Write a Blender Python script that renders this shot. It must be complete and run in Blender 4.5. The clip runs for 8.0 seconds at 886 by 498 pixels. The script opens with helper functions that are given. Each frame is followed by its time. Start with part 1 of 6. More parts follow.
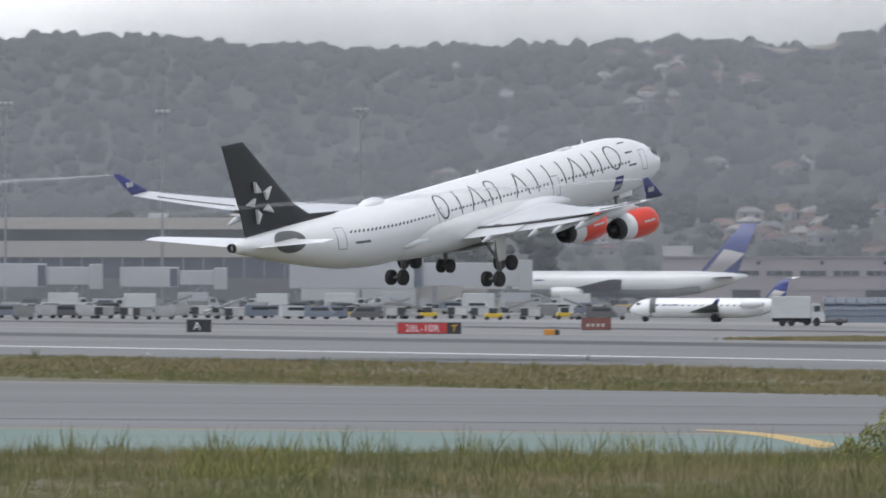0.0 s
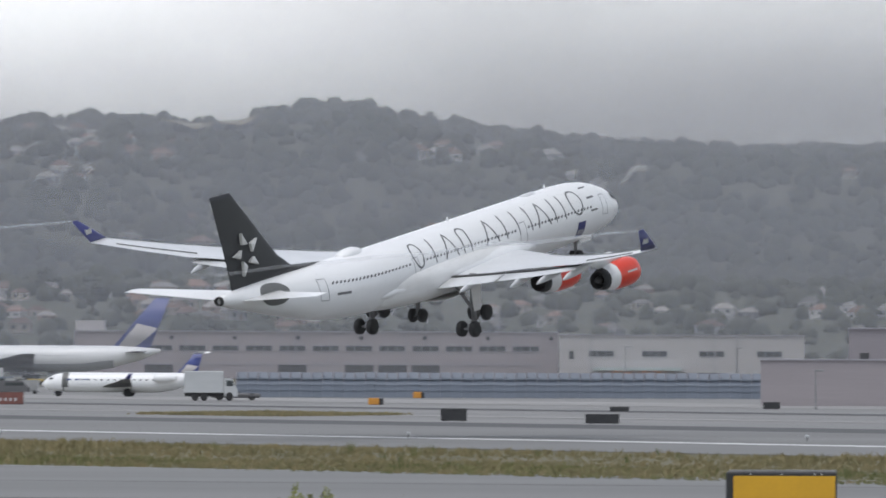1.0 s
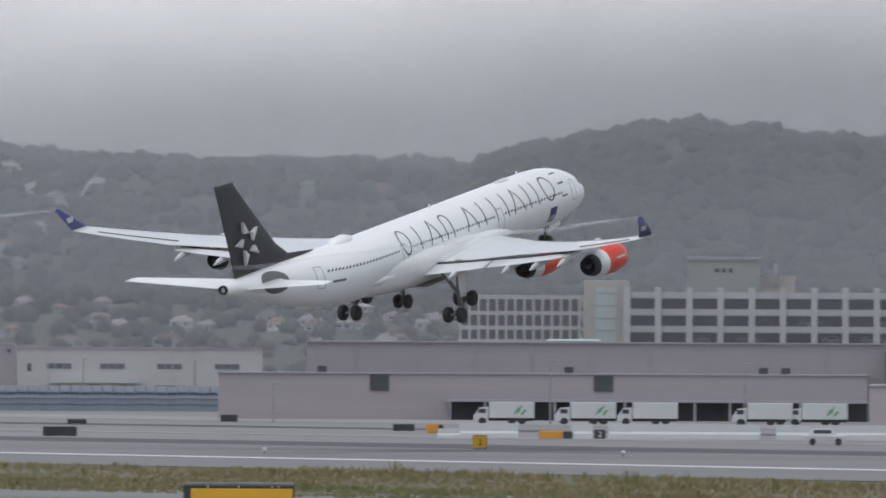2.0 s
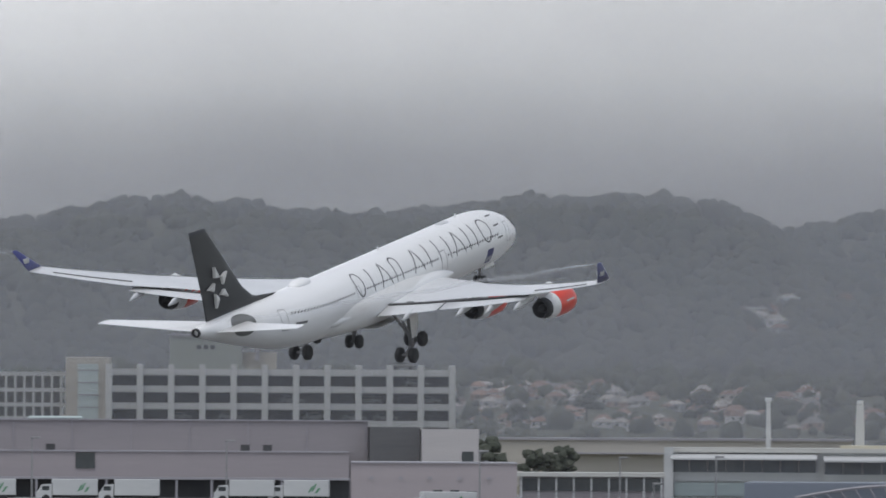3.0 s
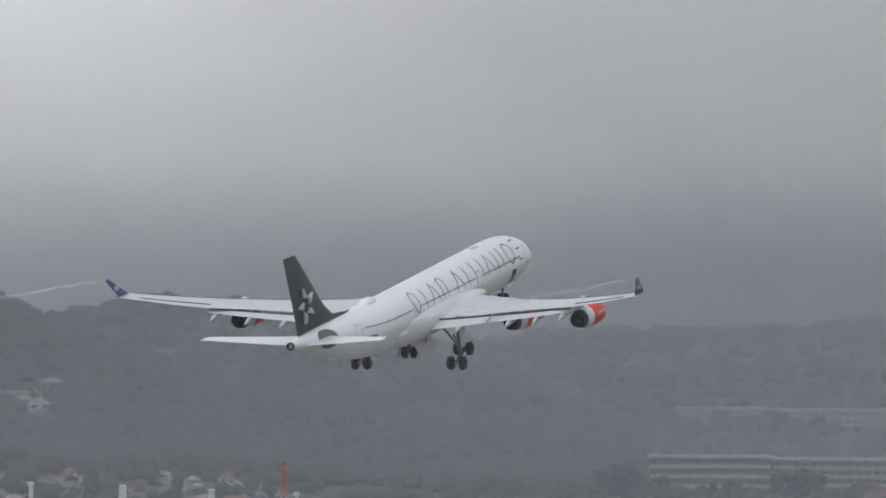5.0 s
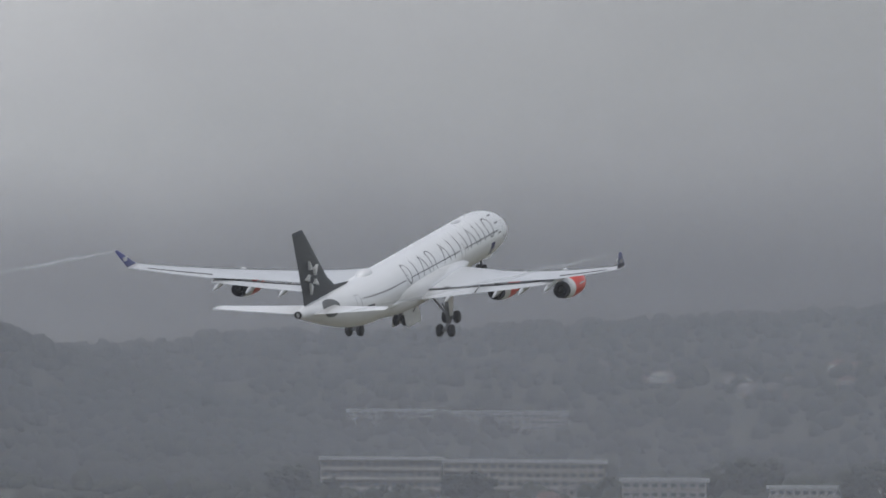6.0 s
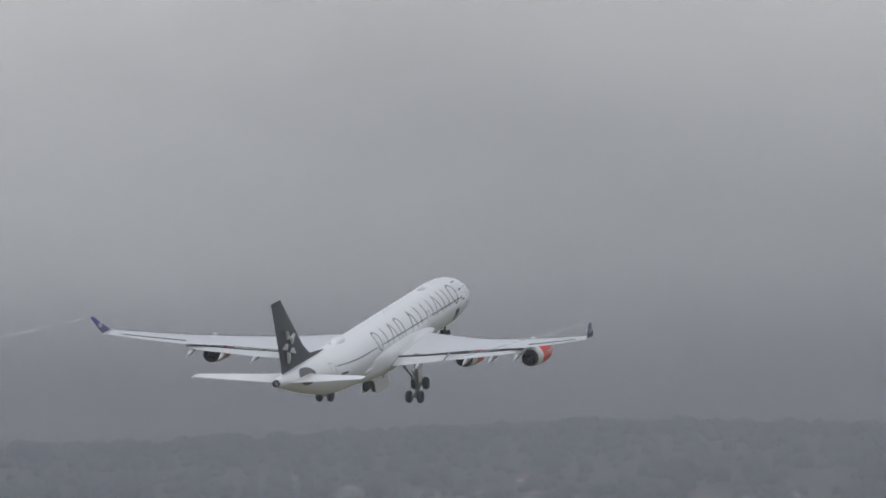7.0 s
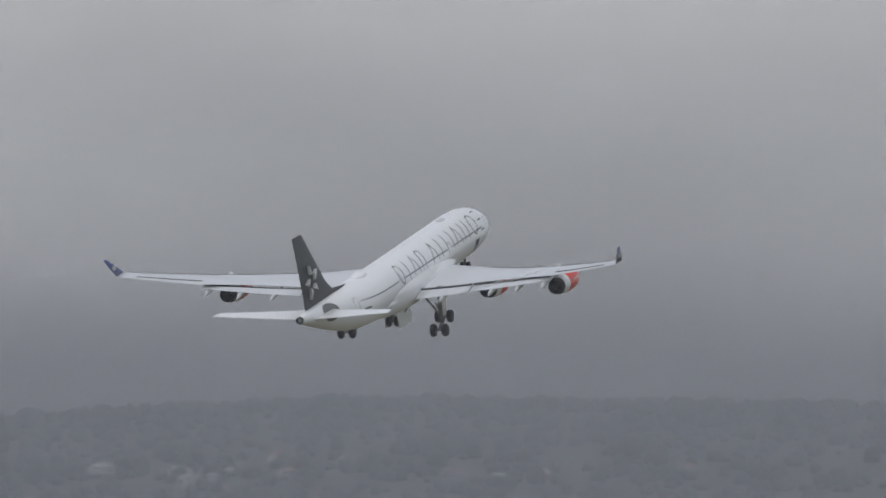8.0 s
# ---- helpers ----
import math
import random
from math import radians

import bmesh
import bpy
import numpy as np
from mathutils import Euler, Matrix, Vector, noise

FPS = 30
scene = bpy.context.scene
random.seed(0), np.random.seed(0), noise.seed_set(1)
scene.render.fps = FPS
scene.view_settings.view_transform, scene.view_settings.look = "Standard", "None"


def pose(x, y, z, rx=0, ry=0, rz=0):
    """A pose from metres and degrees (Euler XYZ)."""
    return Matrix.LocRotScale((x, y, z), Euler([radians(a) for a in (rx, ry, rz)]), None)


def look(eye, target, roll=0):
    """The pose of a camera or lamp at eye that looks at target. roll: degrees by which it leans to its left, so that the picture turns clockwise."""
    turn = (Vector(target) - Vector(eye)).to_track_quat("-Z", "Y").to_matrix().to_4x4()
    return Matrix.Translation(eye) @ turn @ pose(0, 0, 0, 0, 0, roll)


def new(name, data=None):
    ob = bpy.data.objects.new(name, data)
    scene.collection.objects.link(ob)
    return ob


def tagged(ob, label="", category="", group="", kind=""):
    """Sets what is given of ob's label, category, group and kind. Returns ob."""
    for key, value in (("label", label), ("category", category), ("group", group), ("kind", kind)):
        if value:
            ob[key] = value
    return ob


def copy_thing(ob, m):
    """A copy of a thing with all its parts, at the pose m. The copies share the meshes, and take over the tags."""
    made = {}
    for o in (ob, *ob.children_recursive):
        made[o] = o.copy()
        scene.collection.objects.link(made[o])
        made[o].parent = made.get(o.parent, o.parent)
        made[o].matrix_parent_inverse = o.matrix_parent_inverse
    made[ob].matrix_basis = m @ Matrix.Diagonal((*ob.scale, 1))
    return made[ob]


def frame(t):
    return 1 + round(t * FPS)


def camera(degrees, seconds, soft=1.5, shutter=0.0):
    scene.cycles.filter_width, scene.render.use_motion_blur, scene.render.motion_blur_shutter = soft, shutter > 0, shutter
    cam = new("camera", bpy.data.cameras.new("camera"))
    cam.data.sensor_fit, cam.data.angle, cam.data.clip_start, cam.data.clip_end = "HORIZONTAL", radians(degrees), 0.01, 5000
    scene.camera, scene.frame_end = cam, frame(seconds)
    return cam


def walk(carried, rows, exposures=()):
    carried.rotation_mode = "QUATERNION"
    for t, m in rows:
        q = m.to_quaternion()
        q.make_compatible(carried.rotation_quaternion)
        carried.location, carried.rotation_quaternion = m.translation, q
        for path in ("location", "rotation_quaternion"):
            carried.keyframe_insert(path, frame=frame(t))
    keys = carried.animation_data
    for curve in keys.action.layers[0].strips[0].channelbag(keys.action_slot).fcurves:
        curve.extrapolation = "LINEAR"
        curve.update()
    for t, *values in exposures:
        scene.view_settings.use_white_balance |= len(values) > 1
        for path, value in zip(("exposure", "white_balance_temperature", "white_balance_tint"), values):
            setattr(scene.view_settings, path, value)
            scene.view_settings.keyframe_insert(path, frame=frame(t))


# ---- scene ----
# ---- camera: a long lens on a fixed spot, panned and tilted after the departing airliner ----
LENS_DEG = 5.408
FOCAL = 784 / math.tan(radians(LENS_DEG / 2))
EYE_Z = 9.0
cam = camera(LENS_DEG, 8.0, soft=1.7, shutter=0.12)

# seconds, pan to the right, tilt up, roll (degrees)
PAN = [
    (0, -3.5837, 0.0621, 0.04),
    (0.2, -2.8289, 0.2092, 0.14),
    (0.5, -1.8357, 0.2652, 0.17),
    (0.7, -1.0573, 0.3306, 0.18),
    (1.0, 0.0, 0.5246, 0.18),
    (1.2, 0.6558, 0.4537, 0.22),
    (1.5, 1.1331, 0.4865, 0.21),
    (1.7, 2.1213, 0.5393, 0.3),
    (2.0, 3.3095, 0.6144, 0.29),
    (2.2, 4.1621, 0.6781, 0.29),
    (3.3, 7.2982, 1.1661, 0.3),
    (3.5, 7.9353, 1.0578, 0.3),
    (4.0, 8.9208, 1.1779, 0.28),
    (4.5, 9.9746, 1.5028, 0.31),
    (4.7, 10.3605, 1.5834, 0.3),
    (5.8, 12.6311, 1.6502, 0.27),
    (6.0, 12.983, 1.6576, 0.28),
    (6.5, 13.8055, 1.8506, 0.3),
    (7.0, 14.8779, 2.3618, 0.29),
    (7.5, 15.6027, 2.0791, 0.29),
    (8.0, 16.3966, 2.228, 0.29),
]

# seconds, x, y, z of the airliner, heading, nose up, bank
FLIGHT = [
    (0, -50.94, 830.86, 13.48, 55.11, 10.5, -0.61),
    (0.2, -40.58, 826.8, 13.98, 55.23, 10.76, -0.69),
    (0.5, -25.44, 821.3, 14.67, 55.34, 11.11, -0.83),
    (0.7, -15.69, 819.37, 15.12, 55.41, 11.24, -0.94),
    (1.0, -1.41, 819.63, 15.8, 55.47, 11.38, -1.0),
    (1.2, 7.91, 821.37, 16.05, 55.52, 11.48, -0.98),
    (1.5, 22.26, 824.52, 16.82, 55.55, 11.68, -0.85),
    (1.7, 31.46, 825.8, 17.38, 55.59, 11.8, -0.78),
    (2.0, 44.94, 826.47, 18.33, 55.66, 11.96, -0.82),
    (2.2, 53.51, 826.85, 19.21, 55.69, 12.04, -0.88),
    (3.3, 102.35, 860.75, 23.06, 55.91, 12.81, -1.37),
    (3.5, 111.59, 870.64, 23.87, 55.86, 12.95, -1.34),
    (4.0, 134.85, 897.41, 25.88, 55.77, 13.25, -0.97),
    (4.5, 158.4, 925.52, 28.33, 55.65, 13.29, -0.29),
    (4.7, 167.74, 936.9, 29.44, 55.58, 13.29, -0.12),
    (5.8, 220.53, 1004.51, 35.34, 55.39, 13.38, -0.32),
    (6.0, 229.32, 1013.67, 36.26, 55.4, 13.6, -0.51),
    (6.5, 250.15, 1031.68, 39.08, 55.32, 14.03, -0.99),
    (7.0, 264.96, 1027.55, 42.29, 54.98, 14.37, -1.01),
    (7.5, 277.14, 1013.83, 44.33, 54.7, 14.74, -0.33),
    (8.0, 286.86, 993.5, 46.36, 54.52, 15.06, 0.99),
]


def aim(pan, tilt, roll):
    a, e = radians(pan), radians(tilt)
    way = Vector((math.sin(a) * math.cos(e), math.cos(a) * math.cos(e), math.sin(e)))
    eye = Vector((0, 0, EYE_Z))
    return look(eye, eye + way * 100, roll)


walk(cam, [(t, aim(p, e, r)) for t, p, e, r in PAN],
     exposures=[(0.0, 0.66), (1.0, 0.58), (2.0, 0.48), (3.5, 0.33), (5.0, 0.25), (8.0, 0.15)])

# ---- overcast daylight ----
world = bpy.data.worlds.new("overcast")
scene.world = world
world.use_nodes = True
wn = world.node_tree.nodes
wl = world.node_tree.links
sky = wn.new("ShaderNodeTexSky")
sky.sky_type = "NISHITA"
sky.sun_disc = False
sky.sun_elevation, sky.sun_rotation = radians(69), radians(218)
grey = wn.new("ShaderNodeHueSaturation")
grey.inputs["Saturation"].default_value = 0.42
wl.new(sky.outputs[0], grey.inputs["Color"])
wl.new(grey.outputs[0], wn["Background"].inputs["Color"])
wn["Background"].inputs["Strength"].default_value = 0.14

sun_data = bpy.data.lights.new("sun", "SUN")
sun_data.energy, sun_data.angle, sun_data.color = 0.85, radians(30), (1, 0.97, 0.93)
sun = new("sun", sun_data)
sun.matrix_basis = look((-330, -420, 1400), (0, 0, 0))


# ---- materials ----
def shader(name):
    m = bpy.data.materials.new(name)
    m.use_nodes = True
    return m, m.node_tree.nodes, m.node_tree.links, m.node_tree.nodes["Principled BSDF"]


def paint(name, a, b=None, rough=0.5, metal=0.0, scale=1.0, fine=12.0, bump=0.0, streak=(1, 1, 1), spread=0.0, contrast=0.5):
    """Two colours mixed by noise at two scales, with optional fine relief and object to object spread."""
    m, n, l, bsdf = shader(name)
    b = b or tuple(c * 0.82 for c in a)
    co = n.new("ShaderNodeTexCoord")
    mp = n.new("ShaderNodeMapping")
    mp.inputs["Scale"].default_value = streak
    l.new(co.outputs["Object"], mp.inputs["Vector"])
    n1, n2 = n.new("ShaderNodeTexNoise"), n.new("ShaderNodeTexNoise")
    n1.inputs["Scale"].default_value, n2.inputs["Scale"].default_value = scale, scale * fine
    n1.inputs["Detail"].default_value = n2.inputs["Detail"].default_value = 4
    l.new(mp.outputs[0], n1.inputs["Vector"])
    l.new(mp.outputs[0], n2.inputs["Vector"])
    add = n.new("ShaderNodeMath")
    add.operation = "MULTIPLY_ADD"
    add.inputs[1].default_value = 0.4
    l.new(n2.outputs["Fac"], add.inputs[0])
    l.new(n1.outputs["Fac"], add.inputs[2])
    ramp = n.new("ShaderNodeMapRange")
    ramp.inputs["From Min"].default_value, ramp.inputs["From Max"].default_value = 0.7 - contrast / 2, 0.7 + contrast / 2
    l.new(add.outputs[0], ramp.inputs["Value"])
    mix = n.new("ShaderNodeMix")
    mix.data_type = "RGBA"
    mix.inputs["A"].default_value, mix.inputs["B"].default_value = (*a, 1), (*b, 1)
    l.new(ramp.outputs[0], mix.inputs["Factor"])
    out = mix.outputs["Result"]
    if spread:
        info = n.new("ShaderNodeObjectInfo")
        mr = n.new("ShaderNodeMapRange")
        mr.inputs["To Min"].default_value, mr.inputs["To Max"].default_value = 1 - spread, 1 + spread
        l.new(info.outputs["Random"], mr.inputs["Value"])
        hs = n.new("ShaderNodeHueSaturation")
        l.new(mr.outputs[0], hs.inputs["Value"])
        l.new(out, hs.inputs["Color"])
        out = hs.outputs[0]
    l.new(out, bsdf.inputs["Base Color"])
    bsdf.inputs["Roughness"].default_value, bsdf.inputs["Metallic"].default_value = rough, metal
    if bump:
        bp = n.new("ShaderNodeBump")
        bp.inputs["Strength"].default_value = bump
        l.new(n2.outputs["Fac"], bp.inputs["Height"])
        l.new(bp.outputs[0], bsdf.inputs["Normal"])
    return m


def island_paint(name, a, b, rough=0.9, patch=0.0):
    """A tone for each leaf, blade or crown, with optional broad patches."""
    m, n, l, bsdf = shader(name)
    geo = n.new("ShaderNodeNewGeometry")
    nz = n.new("ShaderNodeTexNoise")
    nz.inputs["Scale"].default_value = 0.9
    co = n.new("ShaderNodeTexCoord")
    l.new(co.outputs["Object"], nz.inputs["Vector"])
    add = n.new("ShaderNodeMath")
    l.new(geo.outputs["Random Per Island"], add.inputs[0])
    l.new(nz.outputs["Fac"], add.inputs[1])
    tone = add.outputs[0]
    low, high = 0.4, 1.5
    if patch:
        n3 = n.new("ShaderNodeTexNoise")
        n3.inputs["Scale"].default_value, n3.inputs["Detail"].default_value = patch, 3
        l.new(co.outputs["Object"], n3.inputs["Vector"])
        ma = n.new("ShaderNodeMath")
        ma.operation = "MULTIPLY_ADD"
        ma.inputs[1].default_value = 4.0
        l.new(n3.outputs["Fac"], ma.inputs[0])
        l.new(tone, ma.inputs[2])
        tone = ma.outputs[0]
        low, high = 2.1, 3.9
    mr = n.new("ShaderNodeMapRange")
    mr.inputs["From Min"].default_value, mr.inputs["From Max"].default_value = low, high
    l.new(tone, mr.inputs["Value"])
    mix = n.new("ShaderNodeMix")
    mix.data_type = "RGBA"
    mix.inputs["A"].default_value, mix.inputs["B"].default_value = (*a, 1), (*b, 1)
    l.new(mr.outputs[0], mix.inputs["Factor"])
    l.new(mix.outputs["Result"], bsdf.inputs["Base Color"])
    bsdf.inputs["Roughness"].default_value = rough
    return m


def mist(name, low, high, z0, z1, wobble, albedo, size=0.004, top=None, thin=None):
    """A bank of mist: a thin sheet that scatters daylight, thicker upwards from z0 to z1, uneven."""
    m, n, l, bsdf = shader(name)
    n.remove(bsdf)
    geo = n.new("ShaderNodeNewGeometry")
    sep = n.new("ShaderNodeSeparateXYZ")
    l.new(geo.outputs["Position"], sep.inputs[0])
    nz = n.new("ShaderNodeTexNoise")
    nz.inputs["Scale"].default_value, nz.inputs["Detail"].default_value = size, 5
    mp = n.new("ShaderNodeMapping")
    mp.inputs["Scale"].default_value = (1, 1, 2.2)
    l.new(geo.outputs["Position"], mp.inputs["Vector"])
    l.new(mp.outputs[0], nz.inputs["Vector"])
    ma = n.new("ShaderNodeMath")
    ma.operation = "MULTIPLY_ADD"
    ma.inputs[1].default_value = wobble
    l.new(nz.outputs["Fac"], ma.inputs[0])
    l.new(sep.outputs["Z"], ma.inputs[2])
    mr = n.new("ShaderNodeMapRange")
    mr.interpolation_type = "SMOOTHSTEP"
    mr.inputs["From Min"].default_value, mr.inputs["From Max"].default_value = z0 + wobble / 2, z1 + wobble / 2
    mr.inputs["To Min"].default_value, mr.inputs["To Max"].default_value = low, high
    l.new(ma.outputs[0], mr.inputs["Value"])
    alpha = mr.outputs[0]
    if top:
        m2 = n.new("ShaderNodeMapRange")
        m2.interpolation_type = "SMOOTHSTEP"
        m2.inputs["From Min"].default_value, m2.inputs["From Max"].default_value = top[0] + wobble / 2, top[1] + wobble / 2
        m2.inputs["To Min"].default_value, m2.inputs["To Max"].default_value = 1, 0
        l.new(ma.outputs[0], m2.inputs["Value"])
        mu = n.new("ShaderNodeMath")
        mu.operation = "MULTIPLY"
        l.new(alpha, mu.inputs[0])
        l.new(m2.outputs[0], mu.inputs[1])
        alpha = mu.outputs[0]
    if thin:
        m3 = n.new("ShaderNodeMapRange")
        m3.interpolation_type = "SMOOTHSTEP"
        m3.inputs["From Min"].default_value, m3.inputs["From Max"].default_value = thin[0], thin[1]
        m3.inputs["To Min"].default_value, m3.inputs["To Max"].default_value = thin[2], 1
        l.new(sep.outputs["X"], m3.inputs["Value"])
        mu = n.new("ShaderNodeMath")
        mu.operation = "MULTIPLY"
        l.new(alpha, mu.inputs[0])
        l.new(m3.outputs[0], mu.inputs[1])
        alpha = mu.outputs[0]
    tr = n.new("ShaderNodeBsdfTransparent")
    df, tl, half = n.new("ShaderNodeBsdfDiffuse"), n.new("ShaderNodeBsdfTranslucent"), n.new("ShaderNodeMixShader")
    df.inputs["Color"].default_value = tl.inputs["Color"].default_value = (*albedo, 1)
    l.new(df.outputs[0], half.inputs[1])
    l.new(tl.outputs[0], half.inputs[2])
    mx = n.new("ShaderNodeMixShader")
    l.new(alpha, mx.inputs[0])
    l.new(tr.outputs[0], mx.inputs[1])
    l.new(half.outputs[0], mx.inputs[2])
    l.new(mx.outputs[0], n["Material Output"].inputs["Surface"])
    return m


def cloud_glow():
    m, n, l, bsdf = shader("cloud_deck")
    n.remove(bsdf)
    geo = n.new("ShaderNodeNewGeometry")
    sep = n.new("ShaderNodeSeparateXYZ")
    l.new(geo.outputs["Position"], sep.inputs[0])
    mp = n.new("ShaderNodeMapping")
    mp.inputs["Scale"].default_value = (1, 1, 1.8)
    l.new(geo.outputs["Position"], mp.inputs["Vector"])
    nz = n.new("ShaderNodeTexNoise")
    nz.inputs["Scale"].default_value, nz.inputs["Detail"].default_value = 0.0035, 4
    l.new(mp.outputs[0], nz.inputs["Vector"])
    az = n.new("ShaderNodeMapRange")
    az.inputs["From Min"].default_value, az.inputs["From Max"].default_value = -560, 60
    az.inputs["To Min"].default_value, az.inputs["To Max"].default_value = 1.50, 0.82
    l.new(sep.outputs["X"], az.inputs["Value"])
    a2 = n.new("ShaderNodeMapRange")
    a2.interpolation_type = "SMOOTHSTEP"
    a2.inputs["From Min"].default_value, a2.inputs["From Max"].default_value = 240, 1300
    a2.inputs["To Min"].default_value, a2.inputs["To Max"].default_value = 1.0, 0.45
    l.new(sep.outputs["X"], a2.inputs["Value"])
    am = n.new("ShaderNodeMath")
    am.operation = "MULTIPLY"
    l.new(az.outputs[0], am.inputs[0])
    l.new(a2.outputs[0], am.inputs[1])
    v = n.new("ShaderNodeMapRange")
    v.inputs["From Min"].default_value, v.inputs["From Max"].default_value = 0.3, 0.7
    v.inputs["To Min"].default_value, v.inputs["To Max"].default_value = 0.90, 1.10
    l.new(nz.outputs["Fac"], v.inputs["Value"])
    mu = n.new("ShaderNodeMath")
    mu.operation = "MULTIPLY"
    l.new(am.outputs[0], mu.inputs[0])
    l.new(v.outputs[0], mu.inputs[1])
    # the murk reaches higher towards the south end of the range
    rise = n.new("ShaderNodeMapRange")
    rise.interpolation_type = "SMOOTHSTEP"
    rise.inputs["From Min"].default_value, rise.inputs["From Max"].default_value = -350, 450
    rise.inputs["To Min"].default_value, rise.inputs["To Max"].default_value = 0, 34
    l.new(sep.outputs["X"], rise.inputs["Value"])
    soft_z = n.new("ShaderNodeMath")
    soft_z.operation = "MULTIPLY_ADD"
    soft_z.inputs[1].default_value = 46
    l.new(nz.outputs["Fac"], soft_z.inputs[0])
    l.new(sep.outputs["Z"], soft_z.inputs[2])
    level = n.new("ShaderNodeMath")
    level.operation = "SUBTRACT"
    l.new(soft_z.outputs[0], level.inputs[0])
    l.new(rise.outputs[0], level.inputs[1])
    for z0, z1, g0, g1 in ((112, 195, 0.45, 1.08), (160, 420, 1.0, 1.50)):
        up = n.new("ShaderNodeMapRange")
        up.interpolation_type = "SMOOTHSTEP"
        up.inputs["From Min"].default_value, up.inputs["From Max"].default_value = z0, z1
        up.inputs["To Min"].default_value, up.inputs["To Max"].default_value = g0, g1
        l.new(level.outputs[0], up.inputs["Value"])
        step = n.new("ShaderNodeMath")
        step.operation = "MULTIPLY"
        l.new(mu.outputs[0], step.inputs[0])
        l.new(up.outputs[0], step.inputs[1])
        mu = step
    em = n.new("ShaderNodeEmission")
    em.inputs["Color"].default_value = (0.97, 0.985, 1.0, 1)
    l.new(mu.outputs[0], em.inputs["Strength"])
    l.new(em.outputs[0], n["Material Output"].inputs["Surface"])
    return m


WHITE = paint("aircraft_white", (0.80, 0.80, 0.80), (0.70, 0.70, 0.69), rough=0.28, scale=0.25, streak=(0.3, 1, 1))
WING_GREY = paint("wing_grey", (0.62, 0.63, 0.64), (0.52, 0.53, 0.54), rough=0.35, scale=0.4, streak=(1, 0.3, 1))
BELLY = paint("belly_white", (0.74, 0.74, 0.73), (0.58, 0.57, 0.55), rough=0.4, scale=0.35, streak=(0.25, 1, 1))
BLACK = paint("fin_black", (0.010, 0.011, 0.013), (0.016, 0.017, 0.018), rough=0.5, scale=0.5)
SILVER = paint("logo_silver", (0.62, 0.62, 0.60), (0.35, 0.35, 0.34), rough=0.4, scale=0.6)
NAVY = paint("navy_blue", (0.026, 0.03, 0.13), (0.035, 0.04, 0.15), rough=0.35, scale=0.6)
RED = paint("cowl_red", (0.72, 0.055, 0.025), (0.60, 0.045, 0.02), rough=0.3, scale=0.5)
DARK = paint("dark_rubber", (0.012, 0.012, 0.013), (0.025, 0.025, 0.025), rough=0.75, scale=3, bump=0.1)
GLYPH = paint("livery_grey", (0.045, 0.045, 0.048), (0.07, 0.07, 0.07), rough=0.4)
STEEL = paint("gear_steel", (0.30, 0.30, 0.31), (0.16, 0.16, 0.16), rough=0.45, metal=0.4, scale=2)
# near-black for the flap slot's painted shade, joints, panes and exhaust cone
GAP = paint("shadow_gap_seal", (0.03, 0.03, 0.032), (0.05, 0.05, 0.05), rough=0.7)
CABIN_GLASS = paint("cabin_glass", (0.15, 0.152, 0.16), (0.20, 0.20, 0.205), rough=0.25, scale=1.5)
PANEL_GREY = paint("panel_grey", (0.10, 0.105, 0.10), (0.14, 0.14, 0.135), rough=0.5, scale=0.6)
ASPHALT = paint("asphalt", (0.128, 0.127, 0.124), (0.172, 0.171, 0.168), rough=0.85, scale=0.03, fine=40, streak=(0.15, 1, 1), bump=0.2)
CONCRETE = paint("concrete", (0.205, 0.20, 0.195), (0.15, 0.148, 0.146), rough=0.85, scale=0.02, fine=30, streak=(0.12, 1, 1))
GREEN_PAINT = paint("green_paint", (0.11, 0.175, 0.150), (0.155, 0.195, 0.175), rough=0.8, scale=0.1, fine=20)
LINE_WHITE = paint("line_white", (0.66, 0.66, 0.65), (0.5, 0.5, 0.5), rough=0.7, scale=0.3)
LINE_YELLOW = paint("line_yellow", (0.50, 0.33, 0.10), (0.40, 0.30, 0.13), rough=0.7, scale=0.3)
WORN_YELLOW = paint("worn_yellow", (0.27, 0.205, 0.12), (0.20, 0.175, 0.13), rough=0.75, scale=0.2)
SOIL = paint("dry_soil", (0.13, 0.11, 0.065), (0.09, 0.09, 0.045), rough=0.95, scale=0.08, fine=15)
# tar of the joints, and the tone of the painted kerb shadow
TAR_AND_SHADE = paint("tar_joint", (0.04, 0.04, 0.043), (0.06, 0.06, 0.06), rough=0.8)


# ---- mesh helpers ----
def part(name, bm, material, parent=None, label="", smooth=False):
    me = bpy.data.meshes.new(name)
    bm.normal_update()
    bm.to_mesh(me)
    bm.free()
    if smooth:
        me.shade_smooth()
    me.materials.append(material)
    ob = new(name, me)
    if parent:
        ob.parent = parent
    if label:
        ob["label"] = label
    return ob


def share(ob, m, parent=None):
    """Another object on the same mesh."""
    o = new(ob.name.split(".")[0], ob.data)
    o.parent = parent or ob.parent
    o.matrix_basis = m
    if "label" in ob:
        o["label"] = ob["label"]
    return o


def thing(name, m=None, **tags):
    e = new(name)
    e.empty_display_size = 0.5
    if m:
        e.matrix_basis = m
    return tagged(e, **tags)


